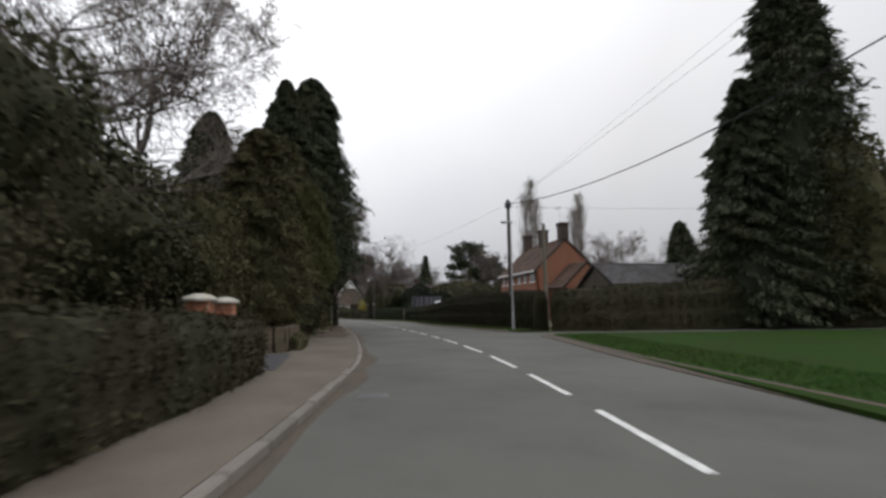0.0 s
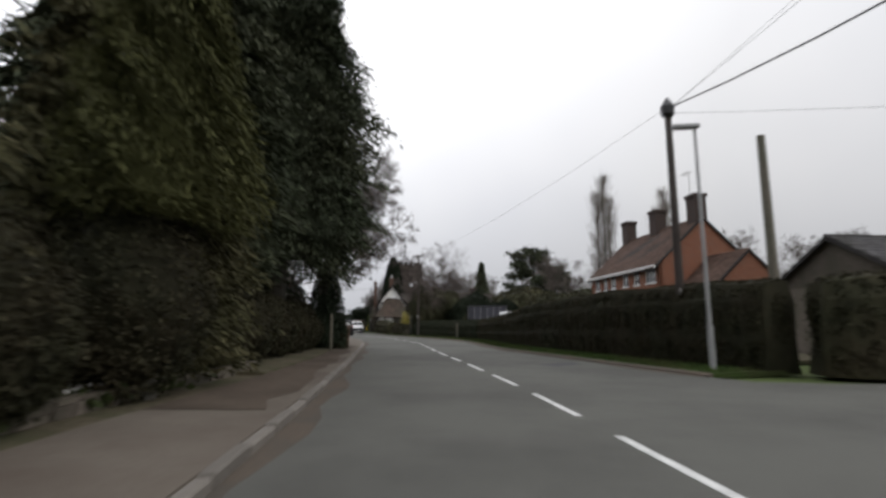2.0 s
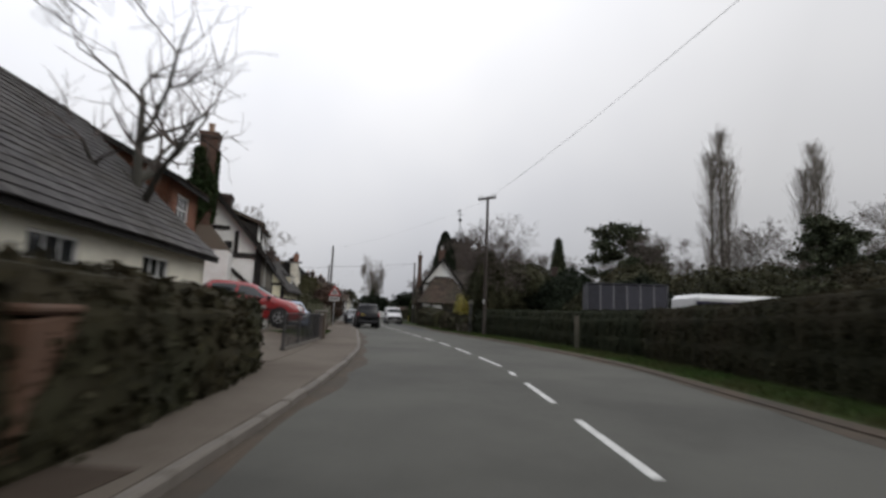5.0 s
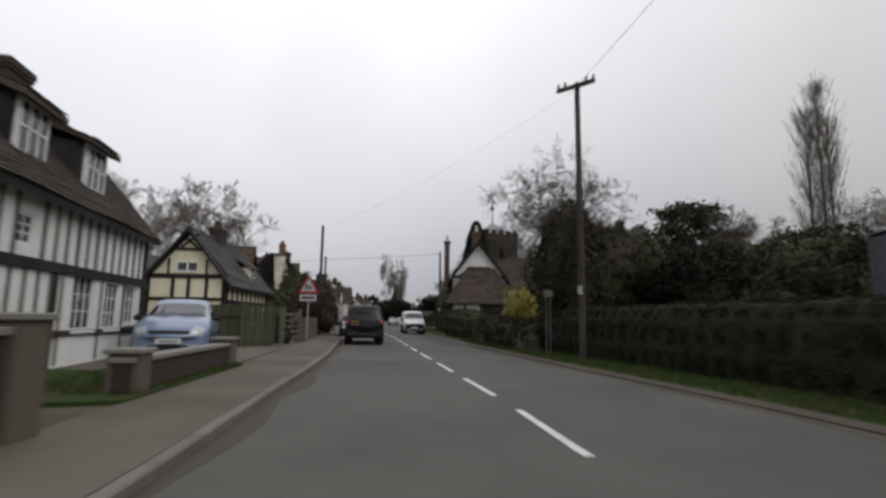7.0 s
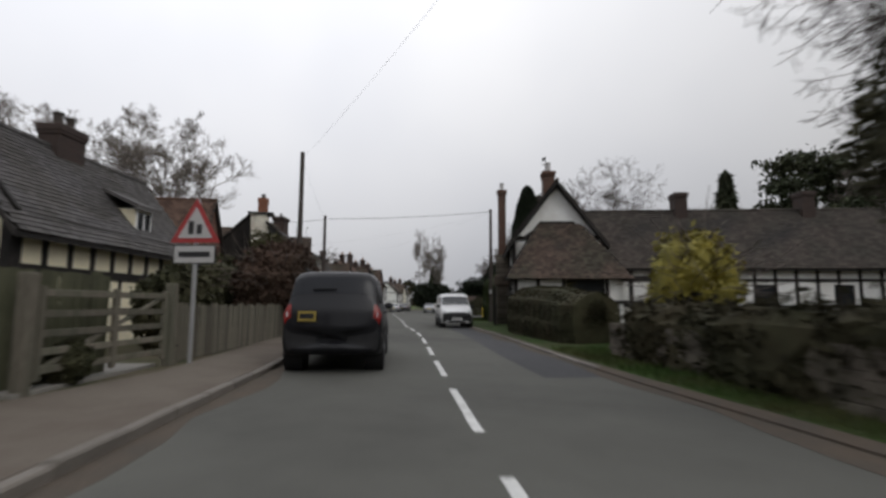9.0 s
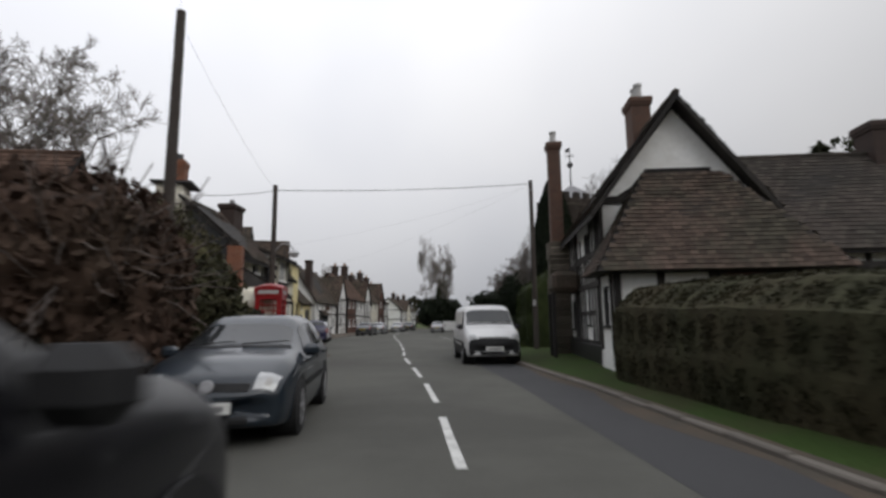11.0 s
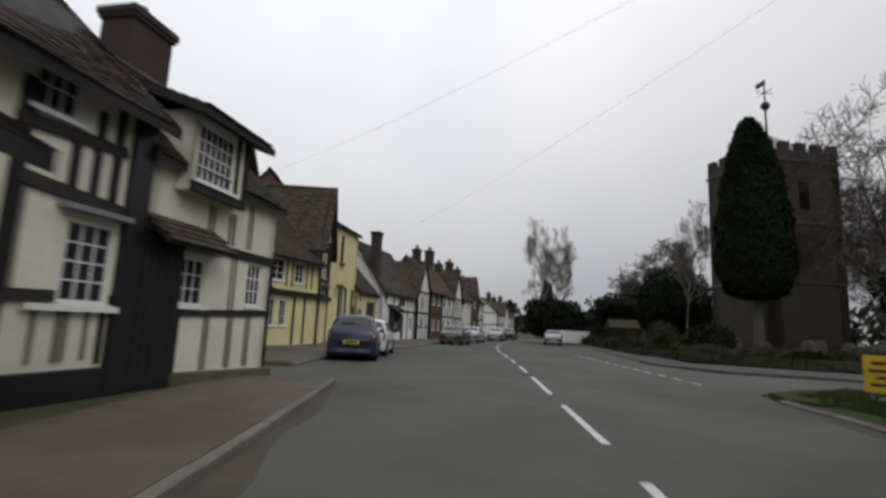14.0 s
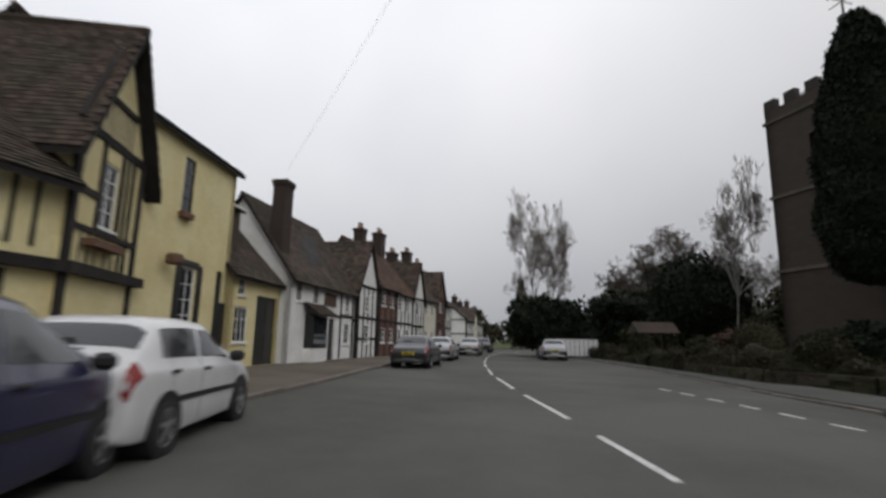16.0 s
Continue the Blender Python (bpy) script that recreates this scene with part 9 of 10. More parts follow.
def telephone_box():
    t = thing("telephone_box", pose(-28.86, 87.76, 0.12, 0, 0, 27), "red cast iron telephone box with glazed sides and domed top", "telephone box")
    w, z0, z1 = 0.43, 0.5, 1.98
    part("plinth", boxed(-w - 0.01, w + 0.01, -w - 0.01, w + 0.01, -0.05, 0.12, 0.01), M["redpaint"], t)
    part("floor_plate", boxed(-w + 0.05, w - 0.05, -w + 0.05, w - 0.05, 0.12, 0.14), M["blackpaint"], t)
    for sx in (-1, 1):
        for sy in (-1, 1):
            part("corner_post", boxed(sx * w - 0.075 if sx > 0 else sx * w, sx * w if sx > 0 else sx * w + 0.075, sy * w - 0.075 if sy > 0 else sy * w, sy * w if sy > 0 else sy * w + 0.075, 0.1, 2.12, 0.014), M["redpaint"], t)
    for k in range(4):
        m = pose(0, 0, 0, 0, 0, 90 * k)
        y0, y1 = -w + 0.012, -w + 0.05
        if k == 3:
            part("back_panel", box(bmesh.new(), -0.36, 0.36, y0, y1, 0.12, 2.12, 0.0, m), M["redpaint"], t)
        else:
            side = part("door" if k == 1 else "side_panel", box(bmesh.new(), -0.36, 0.36, y0, y1, 0.12, z0, 0.0, m), M["redpaint"], t)
            part("top_rail", box(bmesh.new(), -0.36, 0.36, y0, y1, z1, 2.12, 0.0, m), M["redpaint"], side)
            for x0, x1 in ((-0.36, -0.28), (0.28, 0.36)):
                part("stile", box(bmesh.new(), x0, x1, y0 - 0.003, y1, z0, z1, 0.0, m), M["redpaint"], side)
            for x in (-0.18, 0.18):
                part("glazing_bar", box(bmesh.new(), x - 0.014, x + 0.014, y0 + 0.004, y1 - 0.006, z0, z1, 0.0, m), M["redpaint"], side)
            for q in range(1, 8):
                z = z0 + (z1 - z0) * q / 8
                part("glazing_bar", box(bmesh.new(), -0.28, 0.28, y0 + 0.006, y1 - 0.008, z - 0.016, z + 0.016, 0.0, m), M["redpaint"], side)
            for x0, x1 in ((-0.28, -0.194), (-0.166, 0.166), (0.194, 0.28)):
                for q in range(8):
                    za = z0 + (z1 - z0) * q / 8
                    part("pane", box(bmesh.new(), x0, x1, -w + 0.03, -w + 0.034, za + 0.016, za + 0.169, 0.0, m), M["boxglass"], side).visible_shadow = False
            if k == 1:
                part("door_handle", box(bmesh.new(), -0.345, -0.325, y0 - 0.04, y0 - 0.003, 1.0, 1.16, 0.004, m), M["lead"], side, "grey metal cup handle")
        part("opal_sign", box(bmesh.new(), -0.33, 0.33, -w - 0.012, -w + 0.03, 2.17, 2.29, 0.0, m), M["signwhite"], t, "white opal sign panel")
        part("fascia", box(bmesh.new(), -w - 0.03, w + 0.03, -w - 0.005, -w + 0.05, 2.12, 2.34, 0.0, m), M["redpaint"], t)
    bm = bmesh.new()
    n = 8
    grid = [[bm.verts.new(((i / n - 0.5) * 0.92, (j / n - 0.5) * 0.92, 2.34 + 0.2 * (1 - (2 * i / n - 1) ** 2 * 0.5 - (2 * j / n - 1) ** 2 * 0.5))) for j in range(n + 1)] for i in range(n + 1)]
    for i in range(n):
        for j in range(n):
            bm.faces.new((grid[i][j], grid[i + 1][j], grid[i + 1][j + 1], grid[i][j + 1]))
    edge = [e for e in bm.edges if e.is_boundary]
    r = bmesh.ops.extrude_edge_only(bm, edges=edge)
    for v in r["geom"]:
        if isinstance(v, bmesh.types.BMVert):
            v.co.z = 2.3
    part("dome", bm, M["redpaint"], t)
    part("telephone", boxed(-w + 0.06, -w + 0.24, -0.14, 0.18, 1.0, 1.6, 0.02), M["carplastic"], t, "dark grey wall telephone")
    part("notice", boxed(-w + 0.055, -w + 0.06, -0.26, 0.26, 1.64, 1.9), M["signwhite"], t, "pale printed notice")


M["boxglass"] = glass_mat("telephone_box_glass", (0.9, 0.92, 0.92))
telephone_box()


# ---- bins and flowers ----
def wheelie_bin(x, y, ang, label):
    t = thing("wheeled_bin", pose(x, y, 0.11, 0, 0, ang), label, "bin", "bins by the gate")
    bm = bmesh.new()
    a = [bm.verts.new(p) for p in ((-0.22, -0.24, 0.06), (0.22, -0.24, 0.06), (0.22, 0.22, 0.06), (-0.22, 0.22, 0.06))]
    b = [bm.verts.new(p) for p in ((-0.28, -0.33, 0.95), (0.28, -0.33, 0.95), (0.28, 0.3, 1.0), (-0.28, 0.3, 1.0))]
    for k in range(4):
        bm.faces.new((a[k], a[(k + 1) % 4], b[(k + 1) % 4], b[k]))
    bm.faces.new(a[::-1])
    bm.faces.new(b)
    bmesh.ops.bevel(bm, geom=bm.edges[:], offset=0.02, segments=1, affect="EDGES")
    part("body", bm, M["woodbrown"], t)
    part("lid", boxed(-0.3, 0.3, -0.36, 0.33, 0.98, 1.05, 0.025), M["woodbrown"], t)
    for x in (-0.2, 0.2):
        part("wheel", tube(bmesh.new(), (x - 0.03, 0.22, 0.1), (x + 0.03, 0.22, 0.1), 0.1, 0.1, 12), M["rubber"], t)
    return t


wheelie_bin(-7.3, 36.5, 15, "brown wheeled bin standing by a gate")
wheelie_bin(-7.75, 37.5, 25, "brown wheeled bin standing by a gate")
bag = thing("refuse_bag", pose(-7.3, 36.5, 1.16), "white and red refuse bag lying on a bin", "bag")
bm = bmesh.new()
bmesh.ops.create_icosphere(bm, subdivisions=2, radius=0.22)
for v in bm.verts:
    v.co = Vector((v.co.x * 1.2, v.co.y, max(-0.1, v.co.z * 0.55))) + Vector(noise.noise_vector(v.co * 6)) * 0.04
part("sack", bm, M["signwhite"], bag)


def flower_clump(x, y, seed):
    rng = np.random.default_rng(seed)
    t = thing("flower_clump", pose(x, y, 0.15), "clump of pale spring flowers with green leaves", "flowers", "flower clumps")
    p = rng.normal(0, 0.22, (260, 3)) * [1.2, 1, 0.3]
    p[:, 2] = np.abs(p[:, 2]) + 0.04
    leaves("leaves", p, 0.09, M["greenhedge"], t, rng)
    p = rng.normal(0, 0.22, (60, 3)) * [1.2, 1, 0.2]
    p[:, 2] = 0.2 + np.abs(p[:, 2])
    leaves("petals", p, 0.035, M["signwhite"], t, rng)


for k, (x, y) in enumerate(((-4.8, 14.0), (-4.9, 15.3), (-5.2, 16.8), (-5.3, 18.8), (-5.5, 20.3), (-5.9, 21.9))):
    flower_clump(x, y, 300 + k)


# ---- sheds, gravestones, white boards ----
M["darkpanel"] = mat("blue_grey_panel", (0.055, 0.055, 0.068), 0.6, 0.2, 6, 1.0, 0.1, pieces=0.2, spec=0.3)
gh = thing("greenhouse", pose(-2.85, 59.3, 0.1, 0, 0, 2), "dark grey panelled flat topped greenhouse behind the hedge", "greenhouse")
for x0, x1, y0, y1, n in ((0, 3.5, 0, 0, 6), (0, 3.5, 2.0, 2.0, 6), (0, 0, 0, 2.0, 3), (3.5, 3.5, 0, 2.0, 3)):
    for k in range(n + 1):
        x, y = x0 + (x1 - x0) * k / n, y0 + (y1 - y0) * k / n
        part("glazing_bar", boxed(x - 0.025, x + 0.025, y - 0.025, y + 0.025, 0, 2.8), M["lead"], gh)
        if k < n:
            xb, yb = x0 + (x1 - x0) * (k + 1) / n, y0 + (y1 - y0) * (k + 1) / n
            part("pane", boxed(min(x, xb) + (0.026 if x1 > x0 else -0.01), max(x, xb) - (0.026 if x1 > x0 else -0.01), min(y, yb) + (0.026 if y1 > y0 else -0.01), max(y, yb) - (0.026 if y1 > y0 else -0.01), 0.05, 2.75), M["darkpanel"], gh, "dull blue grey panel")
part("flat_top", boxed(-0.04, 3.54, -0.04, 2.04, 2.8, 2.84, 0.01), M["darkpanel"], gh)
cv = thing("caravan", pose(2.1, 55.1, 0.1, 0, 0, 12), "white caravan with blue stripe behind the hedge", "caravan")
part("body", boxed(-2.0, 2.0, -1.0, 1.0, 0.4, 2.15, 0.15), M["c_white"], cv)
part("stripe", boxed(-1.98, 1.98, -1.006, -1.0, 1.75, 1.9), M["c_blue"], cv)
part("window", boxed(-1.0, 0.6, -1.008, -1.0, 1.1, 1.65), M["pane"], cv)
for x in (-0.5, 0.5):
    part("wheel", tube(bmesh.new(), (x, -1.0, 0.3), (x, -0.8, 0.3), 0.3, 0.3, 14), M["rubber"], cv)


def gravestone(x, y, h, w, turn, tilt, shape):
    t = thing("gravestone", pose(x, y, 0.2, tilt, 0, turn), "weathered grey headstone in the churchyard", "gravestone", "gravestones")
    bm = bmesh.new()
    n = 10
    top = [(math.cos(math.pi * k / n) * w / 2, h - w / 2 * (0.5 if shape else 1) + math.sin(math.pi * k / n) * w / 2 * (0.5 if shape else 1)) for k in range(n + 1)]
    ring = [(w / 2, -0.1)] + top + [(-w / 2, -0.1)]
    a = [bm.verts.new((x_, -0.06, z)) for x_, z in ring]
    b = [bm.verts.new((x_, 0.06, z)) for x_, z in ring]
    bm.faces.new(a[::-1])
    bm.faces.new(b)
    for k in range(len(ring)):
        bm.faces.new((a[k], a[(k + 1) % len(ring)], b[(k + 1) % len(ring)], b[k]))
    bmesh.ops.recalc_face_normals(bm, faces=bm.faces)
    part("slab", bm, M["stone"], t)


rng_g = random.Random(6)
for k in range(16):
    gravestone(-29 + rng_g.uniform(-3, 12), 122.5 + rng_g.uniform(0, 9), rng_g.uniform(0.8, 1.25), rng_g.uniform(0.5, 0.75), rng_g.uniform(-35, 10), rng_g.uniform(-6, 6), k % 2)
wb = thing("white_boards", pose(-41.3, 142.4, 0.1, 0, 0, 12), "white boarded gate at the churchyard end", "gate")
for k in range(9):
    part("board", boxed(-1.5 + k * 0.34, -1.5 + k * 0.34 + 0.3, -0.02, 0.02, 0.1, 1.35), M["joinery"], wb)
part("rail", boxed(-1.55, 1.6, 0.02, 0.07, 0.95, 1.05), M["joinery"], wb)
bs = thing("lychgate", pose(-35.6, 138.0, 0.1, 0, 0, 25), "small dark tiled lychgate with a pale board", "lychgate")
for x in (-0.9, 0.9):
    for y in (-0.6, 0.6):
        part("post", boxed(x - 0.07, x + 0.07, y - 0.07, y + 0.07, -0.05, 1.9), M["beam"], bs)
bm = bmesh.new()
vs = [bm.verts.new(p) for p in ((-1.3, -1.0, 1.8), (1.3, -1.0, 1.8), (1.3, 0, 2.5), (-1.3, 0, 2.5), (1.3, 1.0, 1.8), (-1.3, 1.0, 1.8))]
bm.faces.new((vs[0], vs[1], vs[2], vs[3]))
bm.faces.new((vs[3], vs[2], vs[4], vs[5]))
bm.faces.new((vs[0], vs[3], vs[5]))
bm.faces.new((vs[1], vs[4], vs[2]))
part("roof", bm, M["tile"], bs)


# ---- cars ----
def car(name, at, ahead, label, paint, L=3.9, W=1.66, H=1.45, belt=0.92, nose=0.72, hood=1.0, screen=0.75, deck=0.02, rear=0.35, clear=0.2, wheel=0.29, plate="plateyellow", rails=False, glass="carglass", plate_w=0.26, plate_h=0.055, lamps="corner", van=False, bumper="carplastic", doors=2, plate_y=0.0, plate_z=None, badge=False, spokes=5, cladding=False, square=0.0):
    """A car, its front towards +x, on one curved shell. hood: length of the bonnet; screen, rear: how far windscreen and tailgate slope."""
    t = thing(name, pose(at[0], at[1], 0, 0, 0, math.degrees(math.atan2(ahead[1], ahead[0]))), label, "van" if van else "car")
    hw, f, b = W / 2, L / 2, -L / 2
    cowl = f - hood
    # stations along the car: x, underside, shoulder, top, half width, half width of the top
    st = np.array([
        (b + 0.02, clear + 0.2, clear + 0.34, clear + 0.38, hw * 0.3, hw * 0.25), (b, clear + 0.14, clear + 0.42, clear + 0.48, hw * 0.84, hw * 0.74), (b + 0.02, clear + 0.08, belt - 0.3, belt - 0.24, hw * 0.92, hw * 0.8), (b + 0.05, clear + 0.05, belt - 0.1, belt - 0.03, hw * 0.955, hw * 0.8),
        (b + 0.1 + deck, clear + 0.02, belt - 0.01, belt + 0.07, hw * 0.975, hw * (0.8 if not van else 0.86)), (b + 0.1 + deck + rear, clear, belt + 0.01, H - 0.05, hw * 0.99, hw * (0.7 if not van else 0.8)), (b + 0.3 + deck + rear, clear, belt + 0.01, H - 0.015, hw, hw * (0.72 if not van else 0.81)), (0.5 * (cowl - screen + b + deck + rear), clear, belt, H, hw, hw * (0.73 if not van else 0.8)),
        (cowl - screen - 0.15, clear, belt - 0.01, H - 0.025, hw, hw * 0.72), (cowl - screen, clear, belt - 0.015, H - 0.06, hw, hw * 0.7), (cowl, clear, belt - 0.03, belt + 0.05, hw * 0.99, hw * 0.8), (cowl + hood * 0.5, clear, (belt + nose) / 2 - 0.02, (belt + nose) / 2 + 0.07, hw * 0.98, hw * 0.76),
        (f - 0.26, clear + 0.0, nose - 0.06, nose + 0.03, hw * 0.95, hw * 0.72), (f - 0.1, clear + 0.02, nose - 0.13, nose - 0.05, hw * 0.9, hw * 0.68), (f - 0.04, clear + 0.04, nose - 0.24, nose - 0.19, hw * 0.85, hw * 0.64), (f, clear + 0.1, clear + 0.3, clear + 0.35, hw * 0.76, hw * 0.58), (f - 0.01, clear + 0.16, clear + 0.26, clear + 0.29, hw * 0.3, hw * 0.25)])
    st[2:-3, 5] = st[2:-3, 5] * (1 - square) + st[2:-3, 4] * 0.92 * square
    nf = 6
    grid_u = np.linspace(0, len(st) - 1, (len(st) - 1) * nf + 1)
    fine = np.stack([np.interp(grid_u, np.arange(len(st)), st[:, k]) for k in range(6)], 1)
    for _ in range(4):
        fine[1:-1] = (fine[:-2] + 2 * fine[1:-1] + fine[2:]) / 4

    def section(zb, zs, zt, w, wt):
        h = zs - zb
        return np.array([(0, zb), (0.84 * w, zb), (0.96 * w, zb + 0.05), (0.995 * w, zb + 0.3 * h), (w, zs - 0.42 * h), (0.99 * w, zs - 0.12 * h), (0.94 * w, zs), (0.5 * (0.94 * w + wt), zs + 0.5 * (zt - zs)), (wt, zt - 0.1 * min(1.0, (zt - zs) / 0.4)), (0.72 * wt, zt - 0.012), (0, zt)])

    def shell(u, v):
        """A point of the shell: u counts the stations, v the section's points from the sill's middle over the roof (10) to the other side (20)."""
        row = [float(np.interp(u, grid_u, fine[:, k])) for k in range(6)]
        s = section(*row[1:])
        side, q = (1, v) if v <= 10 else (-1, 20 - v)
        k = min(9, int(q))
        a, c, d, e = s[max(0, k - 1)], s[k], s[k + 1], s[min(10, k + 2)]
        r = q - k
        p = 0.5 * (2 * c + (d - a) * r + (2 * a - 5 * c + 4 * d - e) * r * r + (3 * c - a - 3 * d + e) * r ** 3)
        y = max(0.0, float(p[0]))
        far = abs(row[0]) / f
        bow = (0.13 if row[0] > 0 else 0.08) * max(0.0, (far - 0.25) / 0.75) * (1 - min(1.0, y / row[4]) ** 2)
        return Vector((row[0] + (bow if row[0] > 0 else -bow), side * y, float(p[1])))

    mid = Vector((0, 0, belt * 0.75))

    def patch(u0, u1, v0, v1, nu, nv, lift=0.0, u0t=None, u1t=None):
        """A piece of the shell, lifted off it; u0t, u1t: where its ends lie along the upper edge."""
        bm = bmesh.new()
        rows = []
        for j in range(nv + 1):
            v = v0 + (v1 - v0) * j / nv
            g = j / nv
            ua, ub = u0 + ((u0t if u0t is not None else u0) - u0) * g, u1 + ((u1t if u1t is not None else u1) - u1) * g
            line_ = []
            for i in range(nu + 1):
                u = ua + (ub - ua) * i / nu
                p = shell(u, v)
                if lift:
                    n = (shell(u + 0.02, v) - shell(u - 0.02, v)).cross(shell(u, v + 0.02) - shell(u, v - 0.02))
                    if n.length > 0:
                        n.normalize()
                        p = p + (n if n.dot(p - mid) > 0 else -n) * lift
                line_.append(bm.verts.new(p))
            rows.append(line_)
        for p, q in zip(rows, rows[1:]):
            for i in range(nu):
                bm.faces.new((p[i], p[i + 1], q[i + 1], q[i])).smooth = True
        bmesh.ops.recalc_face_normals(bm, faces=bm.faces)
        return bm

    bm = bmesh.new()
    rings = []
    for u in grid_u[::2]:
        rings.append([bm.verts.new(shell(u, v)) for v in np.arange(0.5, 19.9, 0.5)])
    for p, q in zip(rings, rings[1:]):
        for k in range(len(p) - 1):
            bm.faces.new((p[k], q[k], q[k + 1], p[k + 1])).smooth = True
        bm.faces.new((p[-1], q[-1], q[0], p[0]))
    bm.faces.new(rings[0])
    bm.faces.new(rings[-1][::-1])
    bmesh.ops.recalc_face_normals(bm, faces=bm.faces)
    part("body", bm, M[paint], t)
    part("windscreen", patch(9.18, 9.88, 8.15, 11.85, 6, 8, 0.006), M[glass], t, "dark windscreen reflecting the sky")
    part("rear_window", patch(4.3, 4.9, 8.1, 11.9, 6, 8, 0.006), M[glass], t, "dark rear window")
    part("windscreen_seal", patch(9.93, 10.02, 8.0, 12.0, 2, 8, 0.007), M["carplastic"], t)
    spans = ((8.15, 9.62, 8.25, 9.12),) if van else ((7.45, 9.62, 7.5, 9.12), (5.3, 7.3, 5.55, 7.35)) if doors == 2 else ((7.55, 9.62, 7.6, 9.12), (6.2, 7.45, 6.2, 7.5), (5.15, 6.1, 5.3, 6.1))
    for s in (0, 1):
        for u0, u1, u0t, u1t in spans:
            v0, v1 = (6.25, 7.75) if not s else (13.75, 12.25)
            part("side_window", patch(u0, u1, v0, v1, 6, 3, 0.006, u0t, u1t), M[glass], t, "dark side window")
        for u in (9.95, 7.38) + ((5.9,) if doors == 2 and not van else (6.15,) if doors > 2 else ()):
            part("door_seam", patch(u - 0.012, u + 0.012, *((2.2, 6.2) if not s else (17.8, 13.8)), 1, 6, 0.003), M["carplastic"], t)
        sg = 1 if not s else -1
        for u in (7.62,) if van or doors == 1 else (7.62, 6.1):
            q = shell(u, 5 if not s else 15)
            part("door_handle", boxed(q.x - 0.09, q.x + 0.09, q.y - 0.02, q.y + 0.02, q.z - 0.02, q.z + 0.02, 0.01), M["carplastic"], t)
        part("side_trim", patch(5.0, 10.6, *((3.55, 3.85) if not s else (16.45, 16.15)), 8, 1, 0.012), M["carplastic"], t)
        if cladding:
            part("sill_cladding", patch(3.0, 12.2, *((1.6, 3.3) if not s else (18.4, 16.7)), 10, 3, 0.012), M["carplastic"], t)
        q = shell(9.75, 6 if not s else 14)
        bm = boxed(q.x - 0.07, q.x + 0.07, q.y + sg * 0.1 - 0.1, q.y + sg * 0.1 + 0.1, q.z - 0.02, q.z + 0.13, 0.045)
        part("mirror", bm, M["carplastic" if paint != "c_green" else paint], t)
        for x in (f - 0.74, b + 0.72):
            y = sg * (hw - 0.02)
            bm = bmesh.new()
            tube(bm, (x, y - sg * 0.3, wheel + 0.02), (x, y + sg * 0.024, wheel + 0.02), wheel + 0.075, wheel + 0.06, 28)
            part("wheel_arch", bm, M["carplastic"], t)
            turn = pose(x, y + sg * 0.03, wheel, 90 * -sg)
            bm = lathe(bmesh.new(), [(wheel * 0.62, -0.17), (wheel * 0.94, -0.17), (wheel, -0.13), (wheel, -0.03), (wheel * 0.95, 0.005), (wheel * 0.72, 0.012), (wheel * 0.66, -0.012)], 28)
            bmesh.ops.transform(bm, matrix=turn, verts=bm.verts)
            wl_ = part("wheel", bm, M["rubber"], t)
            bm = lathe(bmesh.new(), [(wheel * 0.66, -0.04), (wheel * 0.68, -0.004), (wheel * 0.63, 0.0), (wheel * 0.6, -0.02)], 24)
            bmesh.ops.transform(bm, matrix=turn, verts=bm.verts)
            part("rim", bm, M["carplastic"], wl_)
            bm = lathe(bmesh.new(), [(wheel * 0.2, -0.015), (wheel * 0.18, 0.012), (0.01, 0.016)], 12)
            for k in range(spokes):
                box(bm, -wheel * 0.075, wheel * 0.075, wheel * 0.14, wheel * 0.64, -0.018, 0.006, 0.0, Matrix.Rotation(2 * math.pi * k / spokes, 4, "Z"))
            lathe(bm, [(wheel * 0.68, -0.01), (wheel * 0.68, 0.004), (wheel * 0.6, 0.002), (wheel * 0.59, -0.01)], 24)
            bmesh.ops.transform(bm, matrix=turn, verts=bm.verts)
            part("spokes", bm, M["alloy"], wl_)
        va, vb = (6.2, 8.7) if not s else (13.8, 11.3)
        hl = part("headlamp", patch(12.55, 13.9 if not van else 13.7, va, vb, 5, 4, 0.008), M["lampglass"], t, "clear headlamp")
        part("lamp_bulb", patch(13.0, 13.6, *((6.9, 7.9) if not s else (13.1, 12.1)), 3, 3, 0.011), M["signwhite"], hl)
        span, lamp_v = {"corner": ((2.0, 3.9), (5.0, 7.7)), "round": ((2.3, 3.9), (5.2, 7.3)), "pillar": ((2.35, 3.85), (5.0, 8.2))}[lamps]
        tl_ = part("tail_lamp", patch(*span, *(lamp_v if not s else (20 - lamp_v[0], 20 - lamp_v[1])), 5, 4, 0.012), M["taillamp"], t, "red tail lamp")
        vm = 0.5 * (lamp_v[0] + lamp_v[1])
        um = span[0] + 0.3 * (span[1] - span[0])
        part("lamp_lens", patch(um - 0.2, um + 0.2, *((vm - 0.6, vm + 0.6) if not s else (20 - vm + 0.6, 20 - vm - 0.6)), 2, 2, 0.015), M["lampglass"], tl_)
    for s in (0, 1):
        part("front_bumper", patch(13.9 if not van else 13.75, 16, *((1.2, 4.6 if not van else 10) if not s else (18.8, 15.4 if not van else 10)), 6, 8, 0.012), M[bumper], t)
        part("rear_bumper", patch(0, 2.1, *((1.2, 5.2) if not s else (18.8, 14.8)), 6, 4, 0.012), M[bumper], t)
    part("grille", patch(13.45, 14.1 if not van else 13.7, 8.9, 11.1, 3, 6, 0.01), M["carplastic"], t)
